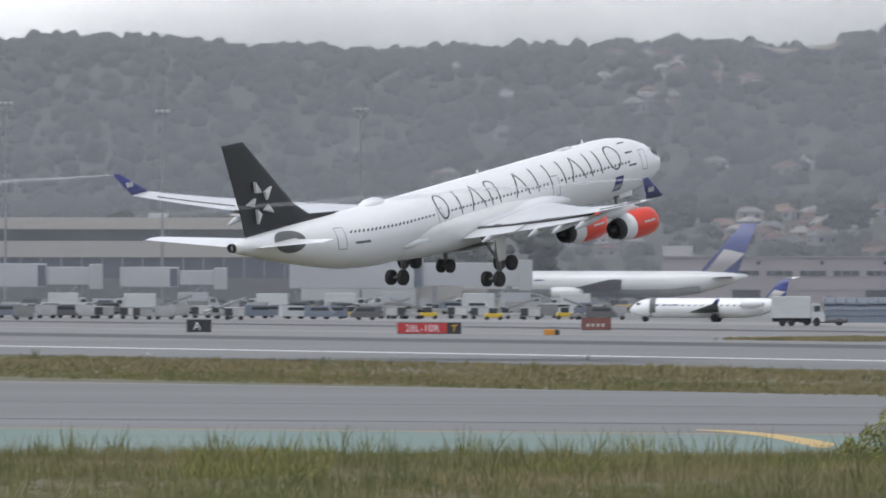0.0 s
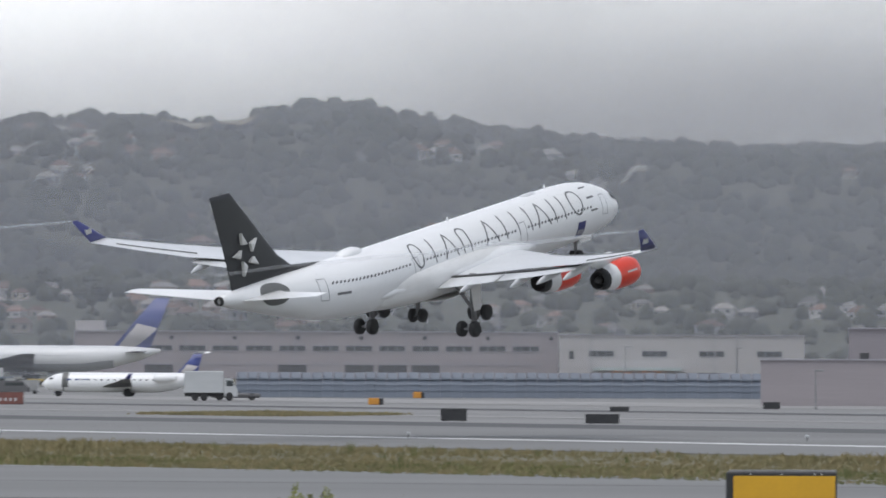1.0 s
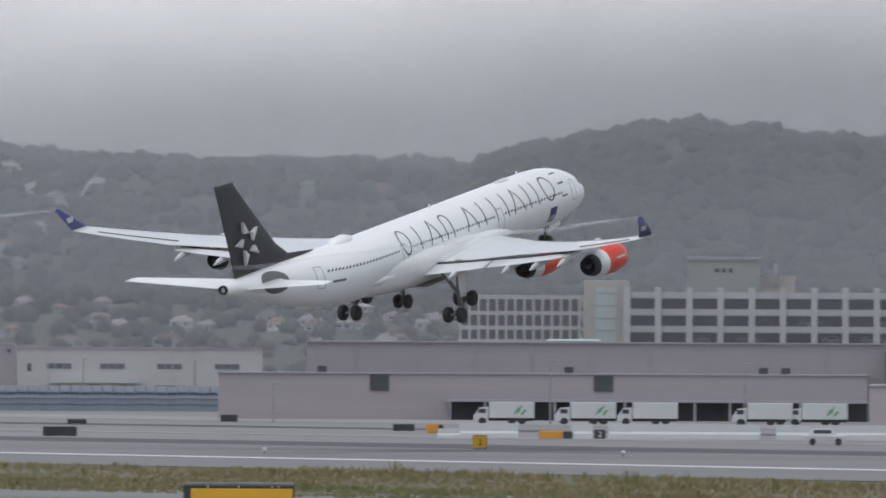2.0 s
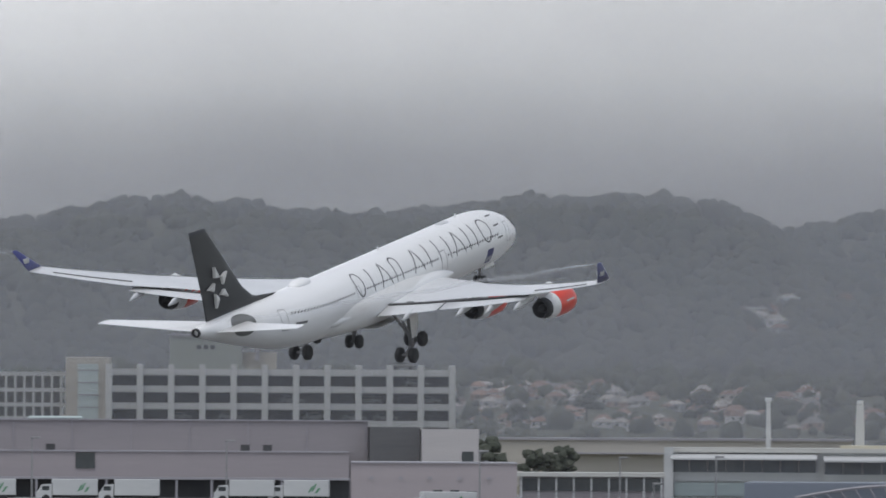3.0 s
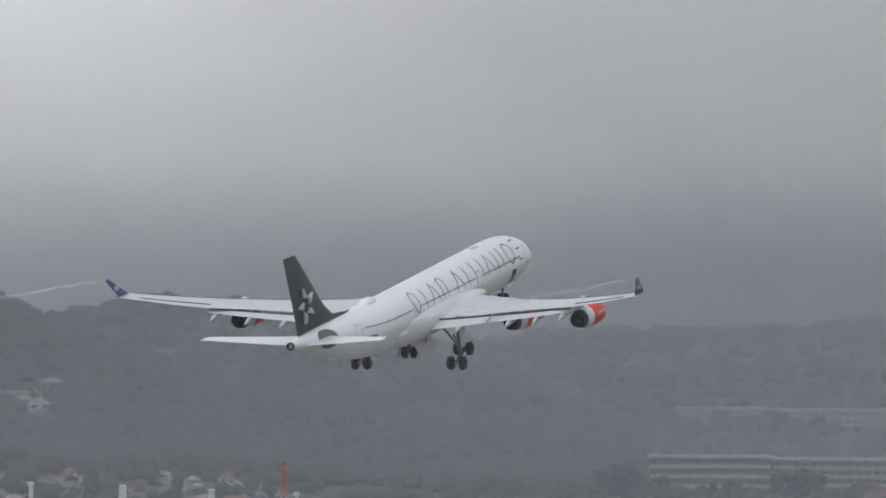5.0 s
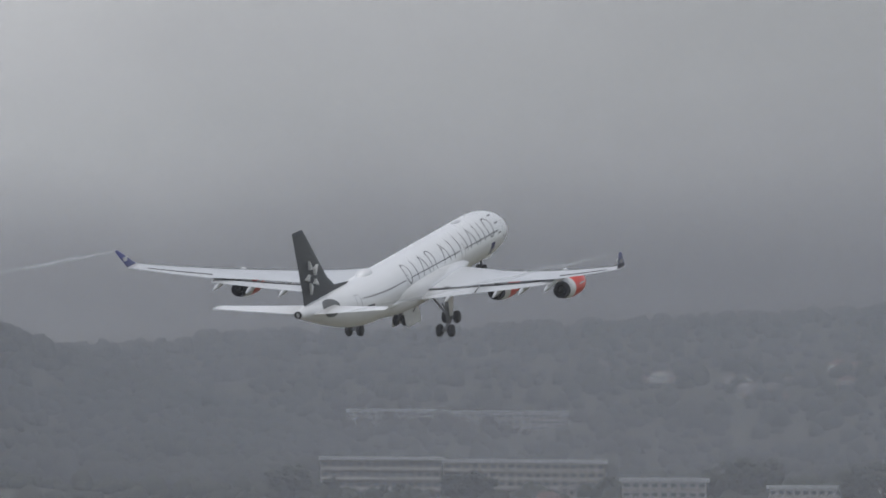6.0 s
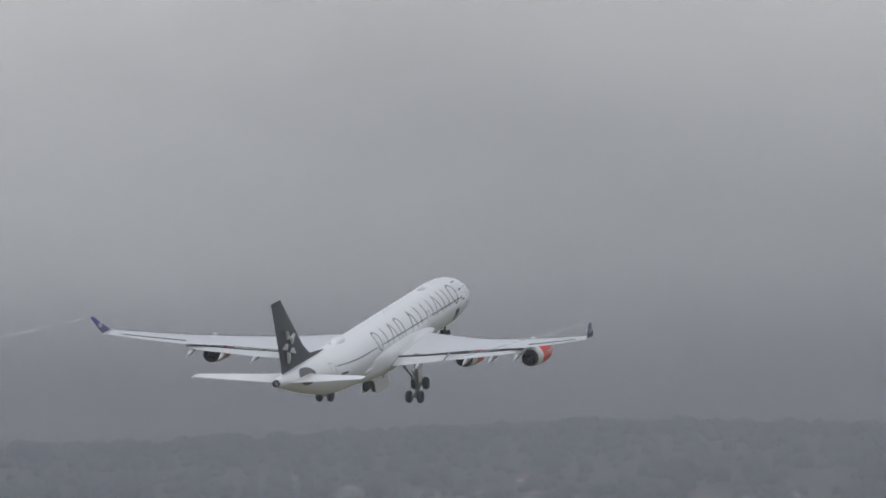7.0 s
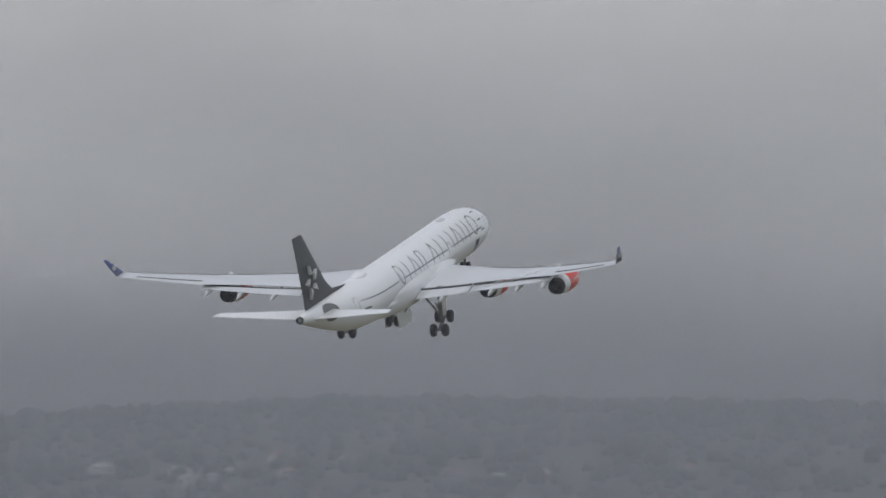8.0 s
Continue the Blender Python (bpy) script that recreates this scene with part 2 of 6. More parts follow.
def add_box(bm, x0, x1, y0, y1, z0, z1, bevel=0.0):
    vs = [bm.verts.new((x, y, z)) for x in (x0, x1) for y in (y0, y1) for z in (z0, z1)]
    fs = [bm.faces.new([vs[i] for i in f]) for f in ((0, 1, 3, 2), (4, 6, 7, 5), (0, 4, 5, 1), (2, 3, 7, 6), (0, 2, 6, 4), (1, 5, 7, 3))]
    if bevel:
        es = list({e for f in fs for e in f.edges})
        bmesh.ops.bevel(bm, geom=es, offset=bevel, segments=1, affect="EDGES")
    return bm


def box(x0, x1, y0, y1, z0, z1, bevel=0.0):
    return add_box(bmesh.new(), min(x0, x1), max(x0, x1), min(y0, y1), max(y0, y1), min(z0, z1), max(z0, z1), bevel)


def add_loft(bm, rings, cap=True, closed=True):
    rows = [[bm.verts.new(p) for p in r] for r in rings]
    n = len(rows[0])
    for a, b in zip(rows, rows[1:]):
        for i in range(n if closed else n - 1):
            j = (i + 1) % n
            bm.faces.new((a[i], a[j], b[j], b[i]))
    if cap and closed:
        bm.faces.new(rows[0][::-1])
        bm.faces.new(rows[-1])
    return bm


def loft(rings, cap=True, closed=True):
    bm = add_loft(bmesh.new(), rings, cap, closed)
    bmesh.ops.recalc_face_normals(bm, faces=bm.faces)
    return bm


def ring(x, y, z, ry, rz, n=32, power=2.0):
    """A ring round the x axis."""
    out = []
    for i in range(n):
        a = 2 * math.pi * i / n
        c, s = math.cos(a), math.sin(a)
        out.append((x, y + ry * math.copysign(abs(c) ** (2 / power), c), z + rz * math.copysign(abs(s) ** (2 / power), s)))
    return out


def tube(points, radii, n=10):
    pts = [Vector(p) for p in points]
    rings = []
    for i, p in enumerate(pts):
        d = (pts[min(i + 1, len(pts) - 1)] - pts[max(i - 1, 0)]).normalized()
        u = d.cross(Vector((0, 0, 1)) if abs(d.z) < 0.9 else Vector((1, 0, 0))).normalized()
        w = d.cross(u)
        r = radii[i] if isinstance(radii, (list, tuple)) else radii
        rings.append([p + r * (math.cos(a) * u + math.sin(a) * w) for a in (2 * math.pi * k / n for k in range(n))])
    return loft(rings)


def blade(stations, n=9, thick=0.11):
    """A wing-like solid: stations of (leading point, trailing point, thickness direction, thickness ratio)."""
    rings = []
    prof = [(0.5 - 0.5 * math.cos(math.pi * i / n)) for i in range(n + 1)]
    for le, te, up, th in stations:
        le, te, up = Vector(le), Vector(te), Vector(up).normalized()
        c = (te - le).length
        upper = [le.lerp(te, f) + up * (c * th * (1.45 * math.sqrt(f) - 0.63 * f - 1.75 * f * f + 1.42 * f ** 3 - 0.49 * f ** 4)) for f in prof]
        lower = [le.lerp(te, f) - up * (c * th * 0.8 * (1.45 * math.sqrt(f) - 0.63 * f - 1.75 * f * f + 1.42 * f ** 3 - 0.49 * f ** 4)) for f in prof[1:-1]]
        rings.append(upper + lower[::-1])
    return loft(rings)


def polar(u, v, d):
    """A point d metres out, u to the right and v below the horizon in focal units."""
    a = u / FOCAL
    return Vector((d * math.sin(a), d * math.cos(a), EYE_Z - v / FOCAL * d))


def ground_d(v):
    return EYE_Z * FOCAL / v


def spot(u, d, z=0.0, turn=0.0):
    """A pose on the ground, its -y side facing the camera's stand."""
    a = u / FOCAL
    return pose(d * math.sin(a), d * math.cos(a), z, 0, 0, -math.degrees(a) + turn)


# ---- setting: ground, pavements ----
def ground_line(v, off=0.0, slope=0.000085):
    """Left and right ends of a straight line over the field; v is its depth at the middle."""
    ends = []
    for u in (-3200, 3600):
        vv = v * 1.01 * (1 + slope * u)
        p = polar(u, vv, ground_d(vv))
        ends.append(Vector((p.x, p.y, off)))
    return ends


def strip(name, v_far, v_near, z, material, label, kind="structure", category="ground", far_slope=0.000085, near_slope=None):
    a, b = ground_line(v_far, z, far_slope)
    d, c = ground_line(v_near, z, far_slope if near_slope is None else near_slope)
    bm = bmesh.new()
    n = 40
    top = [bm.verts.new(a.lerp(b, i / n)) for i in range(n + 1)]
    bot = [bm.verts.new(d.lerp(c, i / n)) for i in range(n + 1)]
    for i in range(n):
        bm.faces.new((top[i], bot[i], bot[i + 1], top[i + 1]))
    return tagged(part(name, bm, material), label, category, kind=kind)


def ground_sheet():
    bm = bmesh.new()
    ys = [-900, -300, 0, 120, 220, 270, 300, 312, 322, 334, 348, 364, 380, 700, 1500, 3000, 4950]
    def h(y):
        s = min(max((384 - y) / 64, 0), 1)
        return 2.15 * s * s * (3 - 2 * s) - 0.03
    rows = []
    for y in ys:
        half = 700 + max(y, 0) * 0.9
        rows.append([bm.verts.new((-half + 2 * half * i / 60, y, h(y) + (0.25 * noise.noise((i * 0.7, y * 0.02, 0)) if 250 < y < 345 else 0))) for i in range(61)])
    for a, b in zip(rows, rows[1:]):
        for i in range(60):
            bm.faces.new((a[i], a[i + 1], b[i + 1], b[i]))
    tagged(part("ground", bm, SOIL, smooth=True), "dry earthy ground of the airfield with a low bank", "ground", kind="structure")


APRON_PALE = paint("apron_pale", (0.27, 0.265, 0.255), (0.21, 0.205, 0.20), rough=0.85, scale=0.05, streak=(0.1, 1, 1))
ground_sheet()
strip("apron", 96, 150, 0.00, CONCRETE, "pale concrete apron in front of the buildings", category="apron")
strip("runway", 157, 195, 0.02, ASPHALT, "grey asphalt runway with painted edge line", category="runway")
# the kerb's shadow, laid along the runway's far edge as a dark strip
strip("runway_shoulder", 150, 157, 0.01, TAR_AND_SHADE, "dark strip standing for the kerb's shadow beside the runway", category="runway")
SKEW = 0.00002
strip("taxiway", 237, 304, 0.02, ASPHALT, "grey asphalt taxiway with dark joints", category="taxiway", far_slope=0.00006, near_slope=SKEW)
strip("painted_island", 304, 362, 0.02, GREEN_PAINT, "green painted pavement island", category="pavement", far_slope=SKEW)
strip("edge_line", 177.2, 178.8, 0.03, LINE_WHITE, "white painted runway edge line", category="marking")
strip("edge_line", 237, 238, 0.03, APRON_PALE, "pale taxiway edge", category="marking", far_slope=0.00006)
strip("edge_line", 302.5, 304.4, 0.03, WORN_YELLOW, "worn yellow taxiway edge line", category="marking", far_slope=SKEW)
strip("joint", 286, 287.3, 0.03, TAR_AND_SHADE, "dark tar joint across the taxiway", category="marking", far_slope=SKEW)
strip("joint", 256, 256.6, 0.03, TAR_AND_SHADE, "dark tar joint across the taxiway", category="marking", far_slope=SKEW)
strip("apron_line", 138, 140, 0.03, APRON_PALE, "pale strip on the concrete apron", category="marking")
strip("apron_line", 126, 128.5, 0.03, TAR_AND_SHADE, "dark strip of old tar on the apron", category="marking")
strip("apron_line", 112, 118, 0.03, APRON_PALE, "pale concrete strip along the apron", category="marking")


def curved_line():
    """A worn yellow line that swings off the island."""
    bm = bmesh.new()
    top, bot = [], []
    for k in range(25):
        f = k / 24
        u = -590 + 246 * f
        va = 302 + 3 * f + 22 * f ** 2.2
        vb = va + 1.5 + 15 * f ** 1.4 * (1 - max(0, (f - 0.84) / 0.16) ** 2)
        for row, v in ((top, va), (bot, vb)):
            p = polar(u, v, ground_d(v))
            row.append(bm.verts.new((p.x, p.y, 0.035)))
    for k in range(24):
        bm.faces.new((top[k], bot[k], bot[k + 1], top[k + 1]))
    tagged(part("curved_line", bm, LINE_YELLOW), "worn yellow curved line on the painted island", "marking", kind="structure")


curved_line()

# ---- grass ----
BLADE_DRY = island_paint("grass_dry", (0.26, 0.21, 0.11), (0.13, 0.122, 0.060), patch=0.12)
BLADE_GREEN = island_paint("grass_green", (0.085, 0.098, 0.036), (0.195, 0.188, 0.078), patch=0.16)
BLADE_YELLOW = island_paint("grass_yellow", (0.22, 0.205, 0.045), (0.12, 0.135, 0.045))


def tufts(name, label, spots, material, blades, height, lean, width):
    rng = np.random.default_rng(len(spots))
    co, faces = [], []
    for x, y, z, s in spots:
        for _ in range(blades):
            a, r = rng.uniform(0, 6.28), rng.uniform(0, 0.45) * s
            bx, by = x + r * math.cos(a), y + r * math.sin(a)
            hh = height * s * rng.uniform(0.55, 1.25)
            dx, dy = rng.normal(0, lean) * hh, rng.normal(0, lean) * hh
            w = width * s * rng.uniform(0.6, 1.4)
            i = len(co)
            co += [(bx - w, by, z - 0.05), (bx + w, by, z - 0.05), (bx + dx * 0.45 + w * 0.8, by + dy * 0.4, z + hh * 0.6), (bx + dx * 0.45 - w * 0.8, by + dy * 0.4, z + hh * 0.6), (bx + dx, by + dy, z + hh)]
            faces += [(i, i + 1, i + 2, i + 3), (i + 3, i + 2, i + 4)]
    me = bpy.data.meshes.new(name)
    me.from_pydata(co, [], faces)
    me.materials.append(material)
    return tagged(new(name, me), label, "grass", kind="stuff")


def field_spots(seed, n, v_far, v_near, s0, s1, u0=-2100, u1=2100):
    rng = np.random.default_rng(seed)
    out = []
    a, b = ground_line(v_far)
    d, c = ground_line(v_near)
    for _ in range(n):
        f, g = rng.uniform(0.1, 0.9), rng.uniform(0, 1)
        p = a.lerp(b, f).lerp(d.lerp(c, f), g)
        patch = 0.75 + 0.6 * noise.noise((p.x * 0.05, p.y * 0.02, seed))
        out.append((p.x, p.y, 0.0, rng.uniform(s0, s1) * patch))
    return out


def grass_strip():
    tufts("grass", "dry brown grass strip between runway and taxiway", field_spots(3, 15000, 199, 240, 0.6, 1.3), BLADE_DRY, 7, 0.46, 0.4, 0.03)
    tufts("grass", "green grass along the taxiway edge", field_spots(4, 6000, 224, 241, 0.5, 1.05), BLADE_GREEN, 7, 0.42, 0.35, 0.03)
    tufts("grass", "tall weeds in the grass strip", field_spots(5, 110, 199, 240, 0.6, 1.4), BLADE_GREEN, 12, 0.95, 0.2, 0.03)


def apron_grass():
    rng = np.random.default_rng(31)
    spots = []
    for _ in range(1500):
        u = rng.triangular(-560, -330, -40)
        w = 3.6 * (1 - abs(u + 300) / 280)
        p = polar(u, 1, ground_d(142 + rng.uniform(-1, 1) * max(w, 0.4)))
        spots.append((p.x, p.y, 0.0, rng.uniform(0.5, 1.1)))
    tufts("grass", "dry grass patch on the apron edge", spots, BLADE_DRY, 6, 0.34, 0.4, 0.05)


def bank_grass():
    rng = np.random.default_rng(11)
    green, dry, yel, stalks = [], [], [], []
    for _ in range(21000):
        y = 246 + 92 * rng.random() ** 0.85
        u = rng.uniform(-2050, 700)
        x = y * math.tan(u / FOCAL)
        g = noise.noise((x * 0.11, y * 0.07, 3.0))
        s = rng.uniform(0.35, 1.0) * (0.8 + 0.7 * max(g, -0.4))
        z = 2.1 if y < 322 else 2.1 - (y - 322) * 0.03
        k = noise.noise((x * 0.16, y * 0.05, 9.0)) + rng.normal(0, 0.22)
        clump = -1500 < u < -1230 and y > 285 and rng.random() < 0.5
        (yel if k > 0.55 or clump else dry if k < -0.02 else green).append((x, y, z, s * (1.25 if clump else 1)))
        if rng.random() < 0.03 * (1 + 1.5 * max(g, 0)):
            stalks.append((x, y, z, rng.uniform(0.6, 1.25)))
    tufts("grass", "tall green grass on the near bank", green, BLADE_GREEN, 8, 0.56, 0.30, 0.011)
    tufts("grass", "dry straw-coloured grass on the near bank", dry, BLADE_DRY, 8, 0.60, 0.32, 0.010)
    tufts("grass", "yellow flowering weeds on the near bank", yel, BLADE_YELLOW, 9, 0.50, 0.45, 0.014)
    tufts("grass", "thin seeding stalks above the grass", stalks, BLADE_GREEN, 7, 1.0, 0.30, 0.012)


grass_strip()
apron_grass()
bank_grass()

# ---- hills ----
HILL_SOIL = paint("hill_ground", (0.045, 0.052, 0.032), (0.075, 0.075, 0.048), rough=0.95, scale=0.01, fine=8)
LEAVES = island_paint("leaves", (0.034, 0.042, 0.028), (0.066, 0.070, 0.050), patch=0.012)
RIDGE_LEFT = ((-2900, -385), (-1822, -394), (-1570, -400), (-1400, -386), (-1200, -372), (-900, -386), (-520, -390), (-440, -380), (-360, -386), (-290, -405), (-180, -416), (-60, -395), (100, -370), (300, -348), (575, -340), (895, -344), (1100, -325), (1500, -280), (2400, -200))
RIDGE_MID = ((700, -20), (900, -120), (975, -270), (1030, -348), (1200, -385), (1400, -415), (1480, -405), (1600, -388), (1780, -388), (1900, -396), (2030, -414), (2180, -421), (2330, -406), (2420, -384), (2490, -340), (2620, -280), (2900, -160))
RIDGE_BACK = ((2100, -300), (2450, -345), (2560, -376), (2650, -389), (2850, -382), (2960, -360), (3060, -318), (3180, -270), (3450, -200), (3900, -120))
RIDGE_RIGHT = ((2500, -250), (3000, -300), (3400, -335), (3800, -345), (4100, -362), (4500, -384), (4850, -388), (5500, -380), (6700, -382))
FOOT = ((-2900, -70), (-1500, -95), (-600, -120), (200, -125), (1000, -100), (1900, -112), (2500, -105), (3000, -95), (3600, -70), (4400, -90), (6700, -90))


def along(table, u):
    return float(np.interp(u, [a for a, _ in table], [b for _, b in table]))


def hill_z(table, u, s, d_crest, d_foot, z_foot):
    """Height on a hillside; s runs from the foot (0) over the crest (1) to the far side (1.4)."""
    zc = EYE_Z - along(table, u) / FOCAL * d_crest - 6
    e = s if s <= 1 else 2 - s
    e = max(e, 0)
    f = 0.35 * e + 0.65 * e * e * (3 - 2 * e)
    d = d_foot + (d_crest - d_foot) * s
    lump = 5.0 * noise.noise((u * 0.006, d * 0.004, 1.3)) + 2.5 * noise.noise((u * 0.018, d * 0.011, 4.1))
    return z_foot + (zc - z_foot) * f + lump * math.sin(math.pi * min(e, 1)) , d


def hill(label, table, d_crest, d_foot, z_foot, material=None):
    bm = bmesh.new()
    u0, u1 = table[0][0], table[-1][0]
    nu, ns = int((u1 - u0) / 30), 22
    rows = []
    for j in range(ns + 1):
        s = 1.4 * j / ns
        row = []
        for i in range(nu + 1):
            u = u0 + (u1 - u0) * i / nu
            z, d = hill_z(table, u, s, d_crest, d_foot, z_foot)
            a = u / FOCAL
            row.append(bm.verts.new((d * math.sin(a), d * math.cos(a), z)))
        rows.append(row)
    for a, b in zip(rows, rows[1:]):
        for i in range(nu):
            bm.faces.new((a[i], a[i + 1], b[i + 1], b[i]))
    return tagged(part("hill", bm, material or HILL_SOIL, smooth=True), label, "hill", kind="structure")


def crown_shapes(count=6):
    shapes = []
    for k in range(count):
        bm = bmesh.new()
        bmesh.ops.create_icosphere(bm, subdivisions=2, radius=1)
        for v in bm.verts:
            f = 1 + 0.38 * noise.noise(v.co * 1.7 + Vector((k * 7, 0, 0))) + 0.22 * noise.noise(v.co * 4 + Vector((k * 3, 5, 0)))
            v.co = Vector((v.co.x * f, v.co.y * f, max(v.co.z * f, -0.55) * 0.92))
        bm.verts.index_update()
        shapes.append((np.array([v.co[:] for v in bm.verts]), np.array([[v.index for v in f.verts] for f in bm.faces])))
        bm.free()
    return shapes


CROWNS = crown_shapes()


def forest(label, spots, name="forest", material=None, category="trees"):
    """One mesh of many uneven crowns; spots are x, y, z, radius, height factor."""
    rng = np.random.default_rng(len(spots))
    vs, fs, n = [], [], 0
    for x, y, z, r, hf in spots:
        v, f = CROWNS[rng.integers(len(CROWNS))]
        a = rng.uniform(0, 6.28)
        c, s = math.cos(a), math.sin(a)
        w = np.stack([(v[:, 0] * c - v[:, 1] * s) * r + x, (v[:, 0] * s + v[:, 1] * c) * r + y, (v[:, 2] + 0.45) * r * hf + z], 1)
        vs.append(w)
        fs.append(f + n)
        n += len(v)
    v, f = np.concatenate(vs), np.concatenate(fs)
    me = bpy.data.meshes.new(name)
    me.vertices.add(len(v))
    me.vertices.foreach_set("co", v.ravel())
    me.loops.add(f.size)
    me.loops.foreach_set("vertex_index", f.ravel())
    me.polygons.add(len(f))
    me.polygons.foreach_set("loop_start", np.arange(len(f)) * 3)
    me.update(calc_edges=True)
    me.materials.append(material or LEAVES)
    return tagged(new(name, me), label, category, kind="stuff")


def hill_forest(label, table, d_crest, d_foot, z_foot, count, seed, r0=1.7, r1=3.9, bald=None):
    rng = np.random.default_rng(seed)
    spots = []
    u0, u1 = table[0][0], table[-1][0]
    while len(spots) < count:
        u = rng.uniform(u0, u1)
        s = 1 - abs(rng.normal(0, 0.035)) if rng.random() < 0.22 else rng.uniform(0.02, 1.02)
        if bald and bald(u, s) and rng.random() < 0.8:
            continue
        z, d = hill_z(table, u, s, d_crest, d_foot, z_foot)
        if noise.noise((u * 0.012, d * 0.01, seed)) < -0.38 and s < 0.95:
            continue
        a = u / FOCAL
        r = rng.uniform(r0, r1) * (1 + 0.35 * noise.noise((u * 0.02, d * 0.02, 2)))
        spots.append((d * math.sin(a), d * math.cos(a), z, r, rng.uniform(0.75, 1.5)))
    return forest(label, spots)


hill("wooded hillside under low cloud", RIDGE_LEFT, 3900, 2750, 20)
hill("dark wooded hill above the town", RIDGE_MID, 3200, 2700, 20)
hill("wooded hill fading into mist", RIDGE_BACK, 3600, 2850, 18)
hill("distant wooded ridge in thick mist", RIDGE_RIGHT, 4250, 2900, 16)
hill("gentle slope with houses below the hills", FOOT, 2720, 1950, 0)
hill_forest("trees over the hillside", RIDGE_LEFT, 3900, 2750, 20, 9000, 21, bald=lambda u, s: -490 < u < -330 and s > 0.86)
hill_forest("dense trees on the dark hill", RIDGE_MID, 3200, 2700, 20, 7000, 22)
hill_forest("trees on the misty hill", RIDGE_BACK, 3600, 2850, 18, 3600, 23)
hill_forest("trees on the distant ridge", RIDGE_RIGHT, 4250, 2900, 16, 6000, 24)
hill_forest("garden trees between the houses", FOOT, 2720, 1950, 0, 4200, 25, 1.2, 3.0)



def slope_patch(name, label, material, edges, lift):
    """A bare patch draped over the left hillside; edges are rows of (u, s0, s1)."""
    bm = bmesh.new()
    rows = []
    for u, s0, s1 in edges:
        row = []
        for k in range(5):
            z, d = hill_z(RIDGE_LEFT, u, s0 + (s1 - s0) * k / 4, 3900, 2750, 20)
            a = u / FOCAL
            row.append(bm.verts.new((d * math.sin(a), d * math.cos(a), z + lift)))
        rows.append(row)
    for a, b in zip(rows, rows[1:]):
        for k in range(4):
            bm.faces.new((a[k], b[k], b[k + 1], a[k + 1]))
    tagged(part(name, bm, material, smooth=True), label, "ground", kind="structure")


DRY_GRASS = paint("dry_clearing", (0.27, 0.235, 0.165), (0.19, 0.17, 0.12), rough=0.95, scale=0.03, fine=9)
TRACK = paint("pale_track", (0.27, 0.255, 0.225), (0.20, 0.19, 0.17), rough=0.95, scale=0.05, fine=9)
slope_patch("clearing", "dry tan clearing between the hilltop trees", DRY_GRASS, [(-500 + 12 * k, 0.90 + 0.03 * math.sin(k * 0.9), 1.0) for k in range(15)], 4.5)
slope_patch("dirt_track", "pale dirt track winding up the wooded slope", TRACK, [(270 + 7 * k, 0.56 + 0.012 * k + 0.02 * math.sin(k * 0.8), 0.585 + 0.013 * k + 0.02 * math.sin(k * 0.8)) for k in range(14)], 4.0)

# ---- cloud and mist ----
def curtain(name, d, z0, z1, material, label, u0=-4200, u1=8200):
    bm = bmesh.new()
    n = 60
    lo, hi = [], []
    for i in range(n + 1):
        a = (u0 + (u1 - u0) * i / n) / FOCAL
        lo.append(bm.verts.new((d * math.sin(a), d * math.cos(a), z0)))
        hi.append(bm.verts.new((d * math.sin(a), d * math.cos(a), z1)))
    for i in range(n):
        bm.faces.new((lo[i], lo[i + 1], hi[i + 1], hi[i]))
    return tagged(part(name, bm, material, smooth=True), label, "mist", kind="structure")


def cloud_ceiling():
    """The cloud layer closes the view behind the hills."""
    ob = curtain("backdrop", 4850, -60, 900, cloud_glow(), "low grey overcast cloud behind the hills")
    ob["category"] = "sky"


cloud_ceiling()
HAZE = (0.412, 0.420, 0.464)
MURK = (0.55, 0.56, 0.595)
curtain("mist", 772, -5, 200, mist("mist_flight", 0.14, 0.10, 10, 80, 10, HAZE, thin=(30, 215, 0.06)), "faint haze thickening towards the hills")
curtain("mist", 1576, -5, 420, mist("mist_field", 0.29, 0.03, 12, 75, 12, HAZE), "faint haze over the airport buildings")
curtain("mist", 1940, -5, 420, mist("mist_near", 0.30, 0.04, 24, 110, 16, HAZE), "thin haze over the town")
curtain("mist", 2735, -5, 420, mist("mist_town", 0.30, 0.05, 50, 150, 24, HAZE), "haze in front of the hills")
curtain("mist", 3150, -5, 420, mist("mist_front", 0.16, 0.30, 50, 105, 30, MURK, size=0.006, top=(120, 340), thin=(-560, 160, 0.30)), "low cloud brushing the hilltops")
curtain("mist", 3720, -5, 420, mist("mist_mid", 0.18, 0.30, 60, 112, 34, MURK, size=0.006, top=(120, 340), thin=(-560, 200, 0.30)), "mist bank drifting behind the dark hill")


# ---- the departing airliner ----
FUSE = ((29.95, -0.98, 0.05), (29.85, -0.97, 0.36), (29.5, -0.93, 0.75), (28.9, -0.86, 1.14), (28.1, -0.75, 1.52), (27.2, -0.62, 1.86), (26.0, -0.49, 2.19), (24.6, -0.38, 2.46), (23.0, -0.31, 2.64), (21.0, -0.28, 2.72), (19.0, -0.28, 2.74), (16, -0.28, 2.74), (10, -0.26, 2.74), (0, -0.25, 2.74), (-9, -0.22, 2.74), (-12, -0.16, 2.72), (-15, 0.0, 2.60), (-18, 0.28, 2.37), (-21, 0.68, 2.03), (-24, 1.12, 1.62), (-26.5, 1.5, 1.24), (-29, 1.88, 0.82), (-30.4, 2.06, 0.56), (-31.05, 2.13, 0.42))


